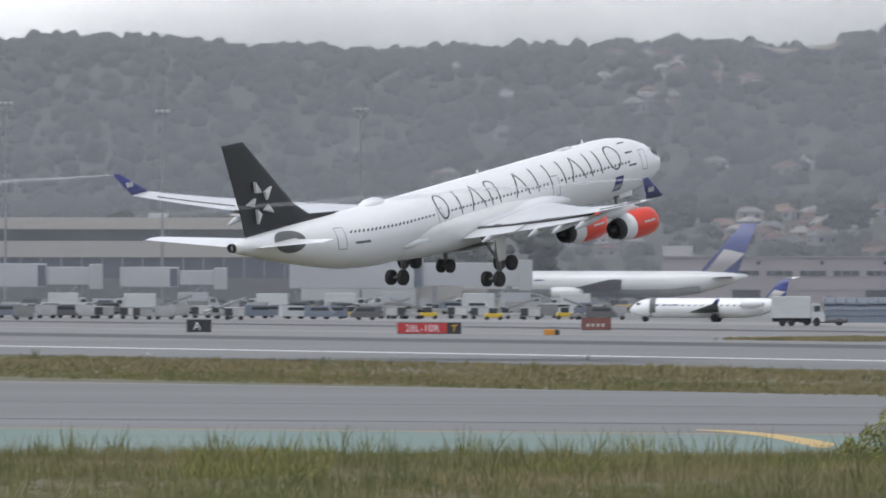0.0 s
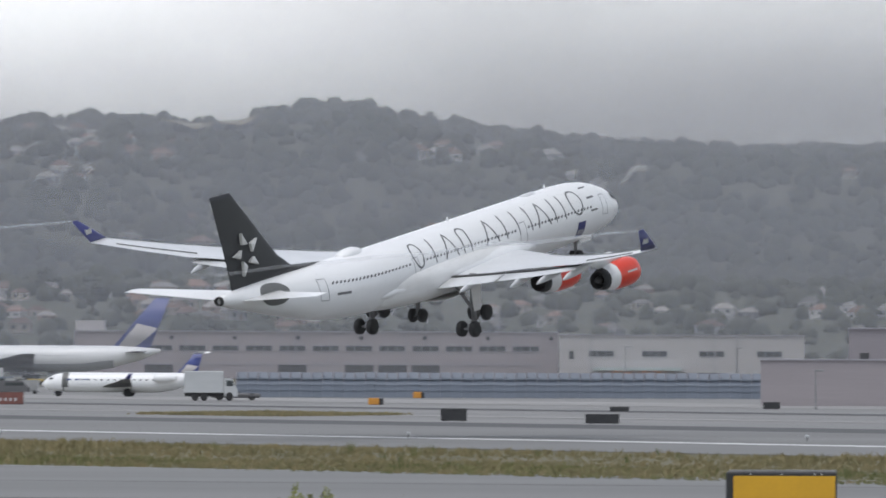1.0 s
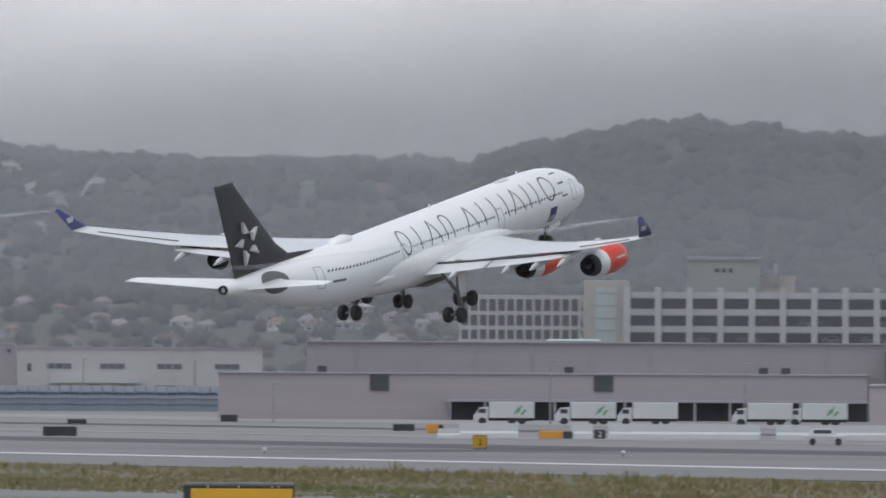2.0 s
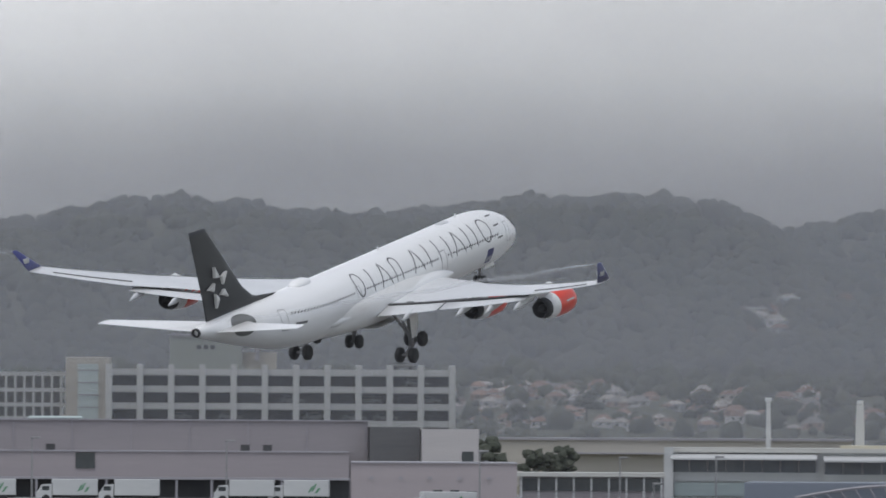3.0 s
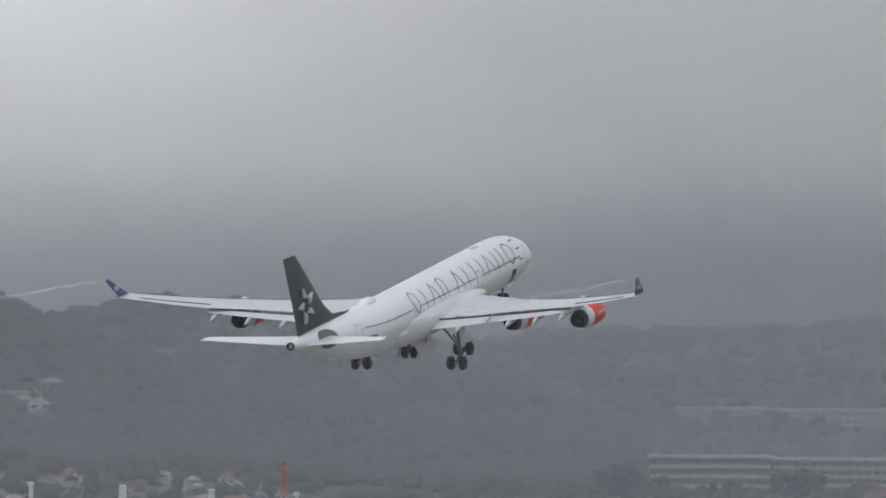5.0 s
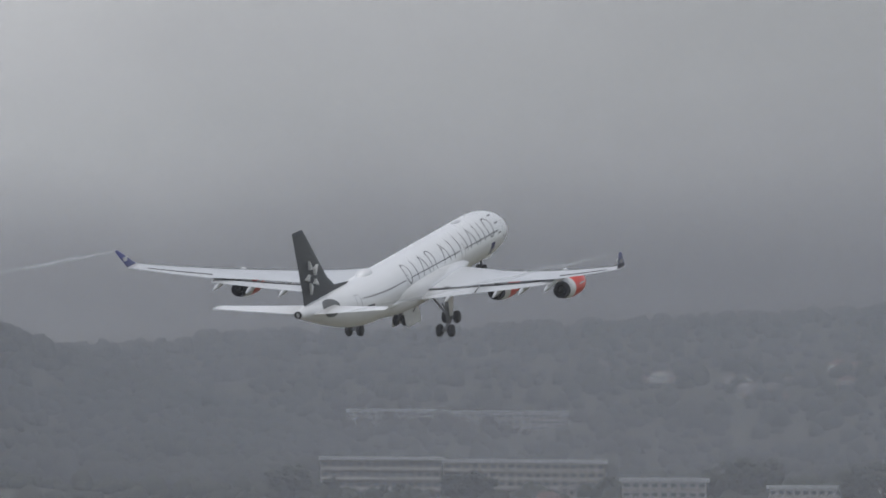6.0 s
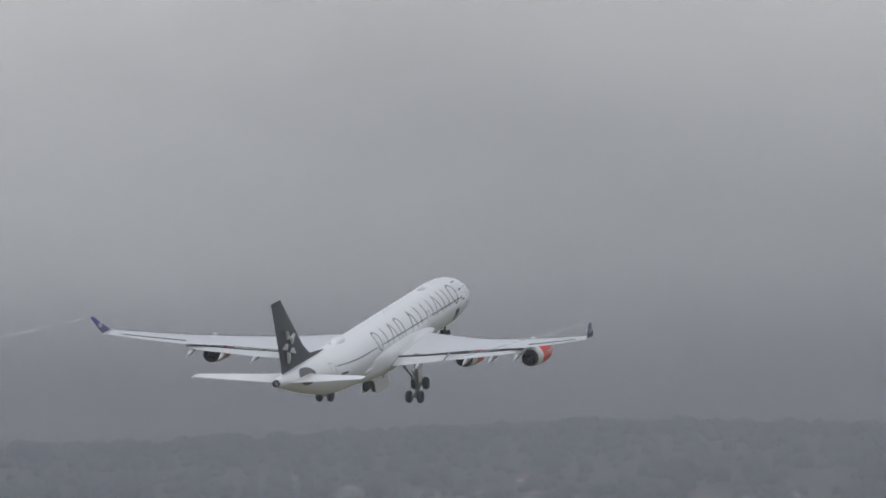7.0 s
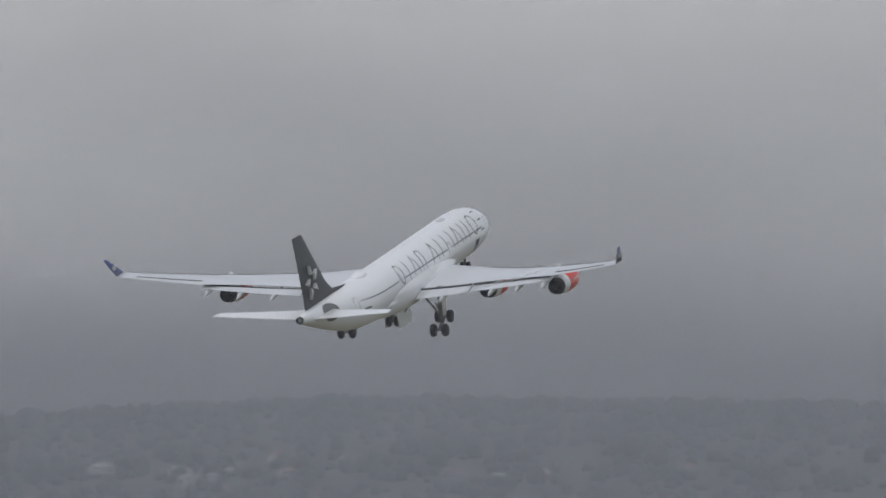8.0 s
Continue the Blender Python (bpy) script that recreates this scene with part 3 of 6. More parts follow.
def fuse_at(x):
    xs = [s[0] for s in FUSE][::-1]
    return float(np.interp(x, xs, [s[1] for s in FUSE][::-1])), float(np.interp(x, xs, [s[2] for s in FUSE][::-1]))


def on_skin(x, arc, side=-1, lift=0.012):
    """A point on the fuselage: arc metres up round the side from the widest line."""
    zc, r = fuse_at(x)
    a = arc / max(r, 0.3)
    return Vector((x, side * (r + lift) * math.cos(a), zc + (r + lift) * math.sin(a)))


def wing_z(y):
    e = abs(y) - 2.8
    return -1.45 + 0.085 * e + 0.0029 * e * e


def wing_le(y):
    y = abs(y)
    return float(np.interp(y, (0, 2.8, 29.0), (12.6, 10.6, -7.5)))


def wing_te(y):
    y = abs(y)
    return float(np.interp(y, (0, 2.8, 9.8, 20.5, 29.0), (-3.4, -3.4, -3.9, -7.1, -9.8)))


def skin_patch(points_fn, nu, nv):
    bm = bmesh.new()
    grid = [[bm.verts.new(points_fn(i / nu, j / nv)) for j in range(nv + 1)] for i in range(nu + 1)]
    for i in range(nu):
        for j in range(nv):
            bm.faces.new((grid[i][j], grid[i + 1][j], grid[i + 1][j + 1], grid[i][j + 1]))
    return bm


def stroke_shape(lines, side=-1, width=0.13, lift=0.014):
    """Thin painted lines on the fuselage side; each line is a run of (x, arc) points."""
    bm = bmesh.new()
    for pts in lines:
        fine = []
        for (xa, sa), (xb, sb) in zip(pts, pts[1:]):
            n = max(1, int(math.hypot(xb - xa, sb - sa) / 0.35))
            fine += [(xa + (xb - xa) * k / n, sa + (sb - sa) * k / n) for k in range(n)]
        fine.append(pts[-1])
        left, right = [], []
        for k, (x, s) in enumerate(fine):
            xa, sa = fine[max(k - 1, 0)]
            xb, sb = fine[min(k + 1, len(fine) - 1)]
            dx, ds = xb - xa, sb - sa
            q = math.hypot(dx, ds) or 1
            ox, os_ = -ds / q * width / 2, dx / q * width / 2
            left.append(bm.verts.new(on_skin(x + ox, s + os_, side, lift)))
            right.append(bm.verts.new(on_skin(x - ox, s - os_, side, lift)))
        for k in range(len(fine) - 1):
            bm.faces.new((left[k], left[k + 1], right[k + 1], right[k]))
    return bm


def engine(parent, x, y, z):
    """A nacelle with red front cowl, white rear cowl, dark nozzle and pylon; x, y, z is its middle."""
    eng = thing("engine", pose(x, y, z))
    eng.parent = parent
    eng["label"] = "jet engine with red front cowl and white rear"
    prof_red = ((2.35, 0.98), (2.42, 1.07), (2.3, 1.16), (1.6, 1.27), (0.6, 1.28), (-0.2, 1.25), (-0.85, 1.19))
    part("front_cowl", loft([ring(a, 0, 0, r, r, 36) for a, r in prof_red], cap=False), RED, eng, "red painted cowl", smooth=True)
    part("intake", loft([ring(a, 0, 0, r, r, 36) for a, r in ((2.36, 0.985), (1.6, 0.92), (1.2, 0.92))]), STEEL, eng, "bare metal intake lip", smooth=True)
    part("rear_cowl", loft([ring(a, 0, 0, r, r, 36) for a, r in ((-0.85, 1.188), (-1.3, 1.12), (-1.7, 1.05), (-2.05, 0.97))], cap=False), WHITE, eng, "white rear cowl", smooth=True)
    part("nozzle", loft([ring(a, 0, 0, r, r, 36) for a, r in ((-2.05, 0.972), (-2.5, 0.86), (-2.85, 0.77), (-2.85, 0.71), (-2.2, 0.66))]), DARK, eng, "sooty black exhaust nozzle", smooth=True)
    part("exhaust_plug", loft([ring(a, 0, 0, r, r, 20) for a, r in ((-2.2, 0.40), (-2.7, 0.3), (-3.3, 0.04))]), GAP, eng, "dark exhaust cone", smooth=True)
    for q in (-1, 1):
        part("mark_bar", skin_patch(lambda a, b, q=q: Vector((0.1 + 1.5 * a, q * 1.295 * math.cos(0.12 + 0.12 * b), 1.295 * math.sin(0.12 + 0.12 * b))), 4, 2), SILVER, eng, "thin pale mark on the cowl")
    top = wing_z(y) - z
    part("pylon", blade([((1.6, 0, 1.15), (-2.6, 0, 0.95), (0, 1, 0), 0.06), ((-0.6, 0, top + 0.05), (-4.6, 0, top - 0.15), (0, 1, 0), 0.06)]), WHITE, eng, "white engine pylon", smooth=True)
    return eng


def wheel_mesh(r, w):
    return loft([ring(a, 0, 0, b, b, 24) for a, b in ((-w / 2, r * 0.55), (-w / 2, r * 0.86), (-w * 0.36, r * 0.97), (-w * 0.15, r), (w * 0.15, r), (w * 0.36, r * 0.97), (w / 2, r * 0.86), (w / 2, r * 0.55))])


WHEEL_TURN = pose(0, 0, 0, 0, 0, 90)


def wheels(parent, spots, r, w):
    first = None
    for p in spots:
        m = Matrix.Translation(p) @ WHEEL_TURN
        if first is None:
            first = part("wheel", wheel_mesh(r, w), DARK, parent, "black tyre on a steel rim", smooth=True)
            first.matrix_basis = m
            hub = part("rim", loft([ring(a, 0, 0, b, b, 16) for a, b in ((-w * 0.47, r * 0.2), (-w * 0.44, r * 0.54), (w * 0.44, r * 0.54), (w * 0.47, r * 0.2))]), STEEL, first, smooth=True)
        else:
            o = share(first, m, parent)
            h = new("rim", hub.data)
            h.parent = o


def main_gear(parent, side):
    g = thing("main_gear", pose(-1.5, side * 5.42, -5.25))
    g.parent = parent
    g["label"] = "extended main landing gear with a tilted four-wheel bogie"
    part("strut", tube(((0.5, 0, 4.1), (0.15, 0, 1.8), (0, 0, 0)), (0.34, 0.30, 0.22), 14), STEEL, g, smooth=True)
    part("side_stay", tube(((0.3, -side * 2.0, 3.2), (0.1, -side * 0.1, 0.9)), 0.13, 8), STEEL, g)
    part("drag_link", tube(((-1.3, 0, 2.6), (-0.1, 0, 1.1)), 0.09, 8), STEEL, g)
    part("strut_door", blade([((1.0, side * 0.5, 3.9), (-0.9, side * 0.5, 3.9), (0, 1, 0), 0.03), ((0.55, side * 0.42, 0.9), (-0.5, side * 0.42, 0.9), (0, 1, 0), 0.03)]), BELLY, g, "white gear leg door")
    part("bogie_beam", tube(((1.0, 0, 0.56), (-1.0, 0, -0.56)), 0.2, 10), STEEL, g)
    for k in (1, -1):
        part("axle", tube(((k, -0.75, k * 0.56), (k, 0.75, k * 0.56)), 0.12, 8), STEEL, g)
    wheels(g, [Vector((k, q * 0.68, k * 0.56)) for k in (1, -1) for q in (1, -1)], 0.70, 0.52)
    return g


def hero():
    plane = thing("airliner", label="white four-engined jet airliner with black fin, climbing, wheels down", category="airplane")
    n = 48
    part("fuselage", loft([ring(x, 0, zc, r, r, n) for x, zc, r in FUSE]), WHITE, plane, "glossy white fuselage", smooth=True)
    part("apu_exhaust", loft([ring(x, 0, z, r, r, 20) for x, z, r in ((-31.03, 2.13, 0.425), (-31.35, 2.16, 0.38), (-31.35, 2.16, 0.30), (-31.0, 2.13, 0.25))]), DARK, plane, "dark exhaust at the tail cone", smooth=True)
    # belly fairing
    fair = ((12.5, -1.9, 0.6, 0.5), (11, -1.65, 2.2, 1.2), (8.5, -1.5, 3.05, 1.75), (4, -1.45, 3.3, 1.95), (-2, -1.45, 3.3, 1.95), (-6, -1.4, 3.1, 1.85), (-9, -1.3, 2.6, 1.7), (-11.5, -1.3, 1.6, 1.35), (-13, -1.6, 0.5, 0.7))
    part("belly_fairing", loft([ring(x, 0, z, a, b, 40, 2.6) for x, z, a, b in fair]), BELLY, plane, "white belly fairing", smooth=True)
    for side in (-1, 1):
        up = (0, 0, 1)
        st = []
        for y in (1.5, 2.8, 4.5, 6.5, 9.8, 13, 16.5, 20.5, 24, 27, 28.3, 29.0):
            tail_cut = 0.82 if y < 20.5 else 1.0
            le, te = wing_le(y), wing_te(y)
            te = le + (te - le) * tail_cut
            z = wing_z(max(y, 2.8))
            wash = 0.035 * min(max((y - 5) / 8, 0), 1) * (le - te)
            st.append(((le, side * y, z - wash * 0.6), (te, side * y, z - 0.12 + wash), up, 0.055 if y > 9 else 0.07))
        part("wing", blade(st, 12), WING_GREY, plane, "swept grey-white wing", smooth=True)
        # wing root fillet over the fuselage side
        fillet = ((14.2, 0.06, 0.06, -1.6), (13.0, 0.42, 0.40, -1.5), (11.4, 0.78, 0.76, -1.4), (9.4, 1.02, 0.98, -1.32), (6.8, 1.16, 1.04, -1.28), (3.6, 1.20, 0.98, -1.28), (0, 1.18, 0.84, -1.3), (-3.5, 1.04, 0.70, -1.34), (-6.6, 0.80, 0.58, -1.36), (-9.4, 0.48, 0.46, -1.36), (-12.0, 0.10, 0.12, -1.4))
        part("root_fairing", loft([ring(x, side * 2.15, z, a, b, 24) for x, a, b, z in fillet]), WHITE, plane, "white wing root fairing", smooth=True)
        # flaps, drooped; a dark solid strip before them paints the slot's shade
        for name, ya, yb in (("inboard_flap", 3.3, 9.6), ("outboard_flap", 9.9, 20.2)):
            st = []
            for k in range(5):
                y = ya + (yb - ya) * k / 4
                c = wing_le(y) - wing_te(y)
                x0, z0 = wing_le(y) - c * 0.83, wing_z(y) - 0.16
                chord = c * 0.19
                a = radians(11)
                st.append(((x0, side * y, z0), (x0 - chord * math.cos(a), side * y, z0 - chord * math.sin(a)), (math.sin(a) * -1, 0, math.cos(a)), 0.07))
            part(name, blade(st, 8), WING_GREY, plane, "lowered pale grey flap", smooth=True)
            st = []
            for k in range(5):
                y = ya + (yb - ya) * k / 4
                c = wing_le(y) - wing_te(y)
                x0 = wing_le(y) - c * 0.83
                lid = 0.02 if side < 0 else -0.09
                st.append([(x0 + 0.10, side * y, wing_z(y) + lid), (x0 - 0.22, side * y, wing_z(y) + lid - 0.05), (x0 - 0.22, side * y, wing_z(y) - 0.14), (x0 + 0.10, side * y, wing_z(y) - 0.14)])
            part("flap_slot", loft(st), GAP, plane, "dark strip standing for the shade in the slot ahead of the flap")
        # aileron joint
        y0, y1 = 20.6, 27.2
        st = []
        for k in range(4):
            y = y0 + (y1 - y0) * k / 3
            c = wing_le(y) - wing_te(y)
            st.append([(wing_te(y) + c * 0.27, side * y, wing_z(y) + c * 0.036), (wing_te(y) + c * 0.255, side * y, wing_z(y) + c * 0.036), (wing_te(y) + c * 0.255, side * y, wing_z(y) - 0.02), (wing_te(y) + c * 0.28, side * y, wing_z(y) - 0.02)])
        part("aileron_joint", loft(st), PANEL_GREY, plane)
        # slats
        st = []
        for k in range(7):
            y = 5.0 + (28.3 - 5.0) * k / 6
            c = wing_le(y) - wing_te(y)
            st.append(((wing_le(y) + c * 0.03, side * y, wing_z(y) - c * 0.035), (wing_le(y) - c * 0.07, side * y, wing_z(y) + c * 0.012), (0.45, 0, 0.9), 0.09))
        part("slat", blade(st, 6), WING_GREY, plane, "drooped leading edge slat", smooth=True)
        # flap track fairings
        for y in (6.6, 12.7, 16.2, 19.6):
            x = wing_te(y)
            z = wing_z(y)
            part("flap_track_fairing", loft([ring(x + dx, side * y, z + dz, w, h, 14) for dx, dz, w, h in ((3.4, -0.35, 0.05, 0.05), (2.4, -0.5, 0.20, 0.26), (0.8, -0.62, 0.24, 0.34), (-0.5, -0.78, 0.19, 0.26), (-1.35, -0.95, 0.04, 0.05))]), WING_GREY, plane, "grey flap track fairing", smooth=True)
        # winglet
        part("winglet", blade([((-7.5, side * 28.98, wing_z(29.0)), (-9.9, side * 28.98, wing_z(29.0) + 0.05), (0, -side * 0.5, 1), 0.06), ((-8.3, side * 29.25, wing_z(29.4) + 0.5), (-10.2, side * 29.25, wing_z(29.4) + 0.5), (0, -side, 0.4), 0.06), ((-10.4, side * 29.8, 4.85), (-11.2, side * 29.8, 4.85), (0, -side, 0.25), 0.07)], 8), NAVY, plane, "navy blue winglet", smooth=True)
        for k, h in ((0, 0.42), (1, 0.34), (2, 0.42)):
            bm = box(-9.5 - k * 0.27, -9.32 - k * 0.27, side * 29.15, side * 29.5, wing_z(29.4) + 0.62, wing_z(29.4) + 0.62 + h)
            part("mark_bar", bm, SILVER, plane, "pale mark on the winglet")
        # tailplane
        part("tailplane", blade([((-23.6, side * 0.9, 1.7), (-29.0, side * 0.9, 1.75), up, 0.04), ((-25.0, side * 2.6, 1.84), (-29.5, side * 2.6, 1.96), up, 0.04), ((-29.0, side * 9.7, 2.68), (-31.0, side * 9.7, 2.74), up, 0.04), ((-29.7, side * 10.0, 2.75), (-31.0, side * 10.0, 2.72), up, 0.03)], 10), WHITE, plane, "white tailplane", smooth=True)

        def seal(a, b, side=side):
            t, rr = a * 2 * math.pi, b
            x = -24.9 + 1.8 * rr * math.cos(t)
            return on_skin(x, 0.42 + 1.1 * rr * math.sin(t) + 0.12 * rr * math.cos(t), side, 0.02)
        part("pivot_plate", skin_patch(seal, 40, 5), PANEL_GREY, plane, "bare dark grey tailplane pivot plate")
        # engines, gear
        engine(plane, 0.55, side * 19.2, -1.35)
        engine(plane, 5.9, side * 9.37, -2.75)
        main_gear(plane, side)
        # cabin windows
        first = None
        for x in np.arange(-17.6, 24.2, 0.533):
            if any(abs(x - d) < 0.75 for d in (23.6, 11.3, -5.4)):
                continue
            if first is None:
                bm = bmesh.new()
                vs = [bm.verts.new((0.125 * math.cos(a), 0, 0.21 * math.sin(a))) for a in (2 * math.pi * k / 10 for k in range(10))]
                vb = [bm.verts.new((v.co.x, 0.03, v.co.z)) for v in vs]
                bm.faces.new(vs)
                for k in range(10):
                    bm.faces.new((vs[k], vs[(k + 1) % 10], vb[(k + 1) % 10], vb[k]))
                first = part("cabin_window", bm, CABIN_GLASS, plane, "small dark cabin window")
                w = first
            else:
                w = new("cabin_window", first.data)
                w.parent = plane
                w["label"] = first["label"]
            zc, r = fuse_at(x)
            s = 0.86 - 0.009 * (x + 17)
            p = on_skin(x, s, side, 0.012 if x > -9.5 else 0.035)
            w.matrix_basis = Matrix.Translation(p) @ pose(0, 0, 0, side * math.degrees(s / r) * -1, 0, 0) @ (Matrix.Identity(4) if side < 0 else pose(0, 0, 0, 0, 0, 180))
        # doors: thin grey outlines
        for x, s0, s1, w in ((-18.9, -0.55, 1.4, 1.05), (-5.4, -0.55, 1.3, 0.75), (11.3, -0.6, 1.25, 1.05), (25.0, -0.4, 1.45, 1.0)):
            ln = [(x - w / 2, s0), (x + w / 2, s0), (x + w / 2, s1), (x - w / 2, s1), (x - w / 2, s0)]
            part("door_outline", stroke_shape([ln], side, 0.07, 0.016), STEEL, plane, "grey outlined cabin door")
        # cockpit panes
        for k, (xa, xb, sa, sb) in enumerate(((28.75, 28.0, 0.52, 1.0), (27.95, 27.2, 0.68, 1.22), (28.7, 28.15, 1.05, 1.5))):
            part("cockpit_pane", skin_patch(lambda a, b, xa=xa, xb=xb, sa=sa, sb=sb, side=side: on_skin(xa + (xb - xa) * a, sa + (sb - sa) * b + 0.25 * a, side, 0.02), 4, 4), GAP, plane, "dark cockpit window")
        # fuselage livery: thin outlined shapes in place of lettering, mirrored on the other side
        def g(cx, shape, side=side):
            w, lo, hi = 0.98, 0.26, 2.66
            mid = (lo + hi) / 2
            pts = {
                "oval": [[(cx + w * 0.9 * math.cos(a), mid + (hi - lo) / 2 * math.sin(a)) for a in (2 * math.pi * q / 28 for q in range(29))]],
                "narrow_oval": [[(cx + w * 0.72 * math.cos(a), mid + (hi - lo) / 2 * math.sin(a)) for a in (2 * math.pi * q / 28 for q in range(29))]],
                "chevron": [[(cx - w, lo), (cx, hi), (cx + w, lo)]],
                "bar": [[(cx, lo), (cx, hi)]],
                "arch": [[(cx - w * 0.6, lo)] + [(cx - w * 0.6 * math.cos(a), hi - 0.6 + 0.6 * math.sin(a)) for a in (math.pi * q / 12 for q in range(13))] + [(cx + w * 0.6, lo)]],
                "bar_pair": [[(cx - w * 0.75, lo), (cx - w * 0.75, hi)], [(cx + w * 0.75, lo), (cx + w * 0.75, hi)]],
                "stack": [[(cx - w * 0.6, q), (cx + w * 0.6, q)] for q in (lo, mid, hi)],
            }[shape]
            for line in pts:
                part("livery_shape", stroke_shape([line], side, 0.16), GLYPH, plane, "thin dark outlined livery shape")
        row = ((-5.2, "narrow_oval"), (-2.8, "bar"), (-0.3, "chevron"), (2.2, "arch"), (6.1, "chevron"), (8.4, "bar"), (10.4, "bar"), (12.4, "bar"), (14.4, "chevron"), (17.1, "bar_pair"), (20.0, "oval"), (22.5, "stack"))
        for x, shape in row:
            g(x + 0.4 if side < 0 else 17.7 - x, shape)
        # small blue flag panel
        part("livery_panel", skin_patch(lambda a, b, side=side: on_skin(20.1 + 1.25 * a, -1.95 + 1.5 * b, side, 0.02), 6, 6), NAVY, plane, "blue square livery panel")
        for k in range(3):
            part("mark_bar", skin_patch(lambda a, b, k=k, side=side: on_skin(20.28 + k * 0.32 + 0.2 * a, -1.7 + 0.5 * b, side, 0.03), 2, 3), SILVER, plane, "pale mark on the blue panel")
        part("registration_bar", skin_patch(lambda a, b, side=side: on_skin(-17.3 + 1.9 * a, -0.2 + 0.22 * b, side, 0.03), 6, 2), CABIN_GLASS, plane, "grey bar")
    # fin
    fin_st = [((-16.0, 0, 2.72), (-29.0, 0, 1.9), (0, 1, 0), 0.018), ((-20.3, 0, 3.25), (-29.3, 0, 2.9), (0, 1, 0), 0.045), ((-22.2, 0, 4.5), (-29.5, 0, 4.4), (0, 1, 0), 0.05), ((-27.75, 0, 10.5), (-31.0, 0, 10.6), (0, 1, 0), 0.05), ((-28.2, 0, 10.95), (-31.2, 0, 11.05), (0, 1, 0), 0.035)]
    part("fin", blade(fin_st, 10), BLACK, plane, "black fin with silver triangles", smooth=True)
    part("rudder_joint", blade([((-27.1, 0, 2.9), (-27.25, 0, 2.9), (0, 1, 0), 1.7), ((-30.2, 0, 10.4), (-30.3, 0, 10.4), (0, 1, 0), 0.9)], 4), GAP, plane)
    # five pointed facets in a ring on each side of the fin
    for side in (-1, 1):
        cx, cz = -26.95, 5.45
        for k in range(5):
            a = radians(72 * k + 100)
            out, tan = Vector((math.cos(a), math.sin(a))), Vector((-math.sin(a), math.cos(a)))
            c0 = Vector((cx, cz)) + out * 0.88
            tip, b0, b1 = c0 + out * 1.05 + tan * 0.22, c0 + tan * 0.40 + out * 0.08, c0 - tan * 0.34 - out * 0.12
            ridge = (tip + b0 + b1) / 3
            bm = bmesh.new()
            yy = side * 0.40
            v = [bm.verts.new((q.x, yy, q.y)) for q in (tip, b0, b1)]
            top = bm.verts.new((ridge.x, yy + side * 0.10, ridge.y))
            w = [bm.verts.new((q.co.x, side * 0.1, q.co.z)) for q in v]
            for i in range(3):
                j = (i + 1) % 3
                bm.faces.new((v[i], v[j], top))
                bm.faces.new((v[i], w[i], w[j], v[j]))
            bmesh.ops.recalc_face_normals(bm, faces=bm.faces)
            part("fin_facet", bm, SILVER, plane, "silver triangle")
    # centre gear and nose gear
    cg = thing("centre_gear", pose(-2.2, 0, -4.75))
    cg.parent = plane
    part("strut", tube(((0.4, 0, 2.6), (0, 0, 0)), (0.26, 0.18), 12), STEEL, cg, smooth=True)
    part("axle", tube(((0, -0.6, 0), (0, 0.6, 0)), 0.11, 8), STEEL, cg)
    wheels(cg, [Vector((0, q * 0.5, 0)) for q in (1, -1)], 0.62, 0.44)
    ng = thing("nose_gear", pose(23.2, 0, -4.35))
    ng.parent = plane
    part("strut", tube(((0.2, 0, 2.6), (0.05, 0, 1.2), (0, 0, 0)), (0.2, 0.17, 0.12), 12), STEEL, ng, smooth=True)
    part("drag_link", tube(((1.6, 0, 2.0), (0.1, 0, 1.0)), 0.07, 8), STEEL, ng)
    part("axle", tube(((0, -0.45, 0), (0, 0.45, 0)), 0.08, 8), STEEL, ng)
    wheels(ng, [Vector((0, q * 0.36, 0)) for q in (1, -1)], 0.52, 0.34)
    for q in (1, -1):
        part("nose_gear_door", box(-0.2, 1.7, q * 0.62, q * 0.68, 1.15, 1.95, 0.02), WHITE, ng, "white nose gear door")
    # aerials and satellite dome
    part("antenna_dome", loft([ring(-11.6 + dx, 0, 2.5, w, h, 20) for dx, w, h in ((-1.7, 0.05, 0.05), (-1.45, 0.5, 0.30), (-0.6, 0.75, 0.54), (0.4, 0.75, 0.56), (1.2, 0.5, 0.36), (1.8, 0.05, 0.05))]), WHITE, plane, "white antenna dome", smooth=True)
    part("antenna_dome", loft([ring(16.4 + dx, 0, 2.42, w, h, 20) for dx, w, h in ((-1.0, 0.05, 0.03), (-0.7, 0.4, 0.2), (0.7, 0.4, 0.2), (1.0, 0.05, 0.03))]), WING_GREY, plane, "pale grey antenna plate", smooth=True)
    for x in (19.5, 4.0):
        part("blade_aerial", blade([((x, 0, 2.3), (x - 0.5, 0, 2.3), (0, 1, 0), 0.06), ((x - 0.25, 0, 2.85), (x - 0.5, 0, 2.85), (0, 1, 0), 0.06)], 4), WHITE, plane)
    doors = []
    for side in (-1, 1):
        hinge = thing("gear_door", pose(-0.3, side * 0.55, -3.38))
        hinge.parent = plane
        hinge["label"] = "large white main gear door"
        part("door_panel", loft([ring(x, side * 1.15, 0.0, w, 0.05, 16, 4) for x, w in ((-2.3, 0.75), (-2.0, 1.05), (1.8, 1.1), (2.1, 0.8))]), BELLY, hinge, smooth=False)
        part("door_arm", tube(((0.3, side * 0.9, 0.05), (0.3, side * 0.2, 0.6)), 0.06, 6), STEEL, hinge)
        doors.append((side, hinge))
    return plane, doors


airliner, gear_doors = hero()


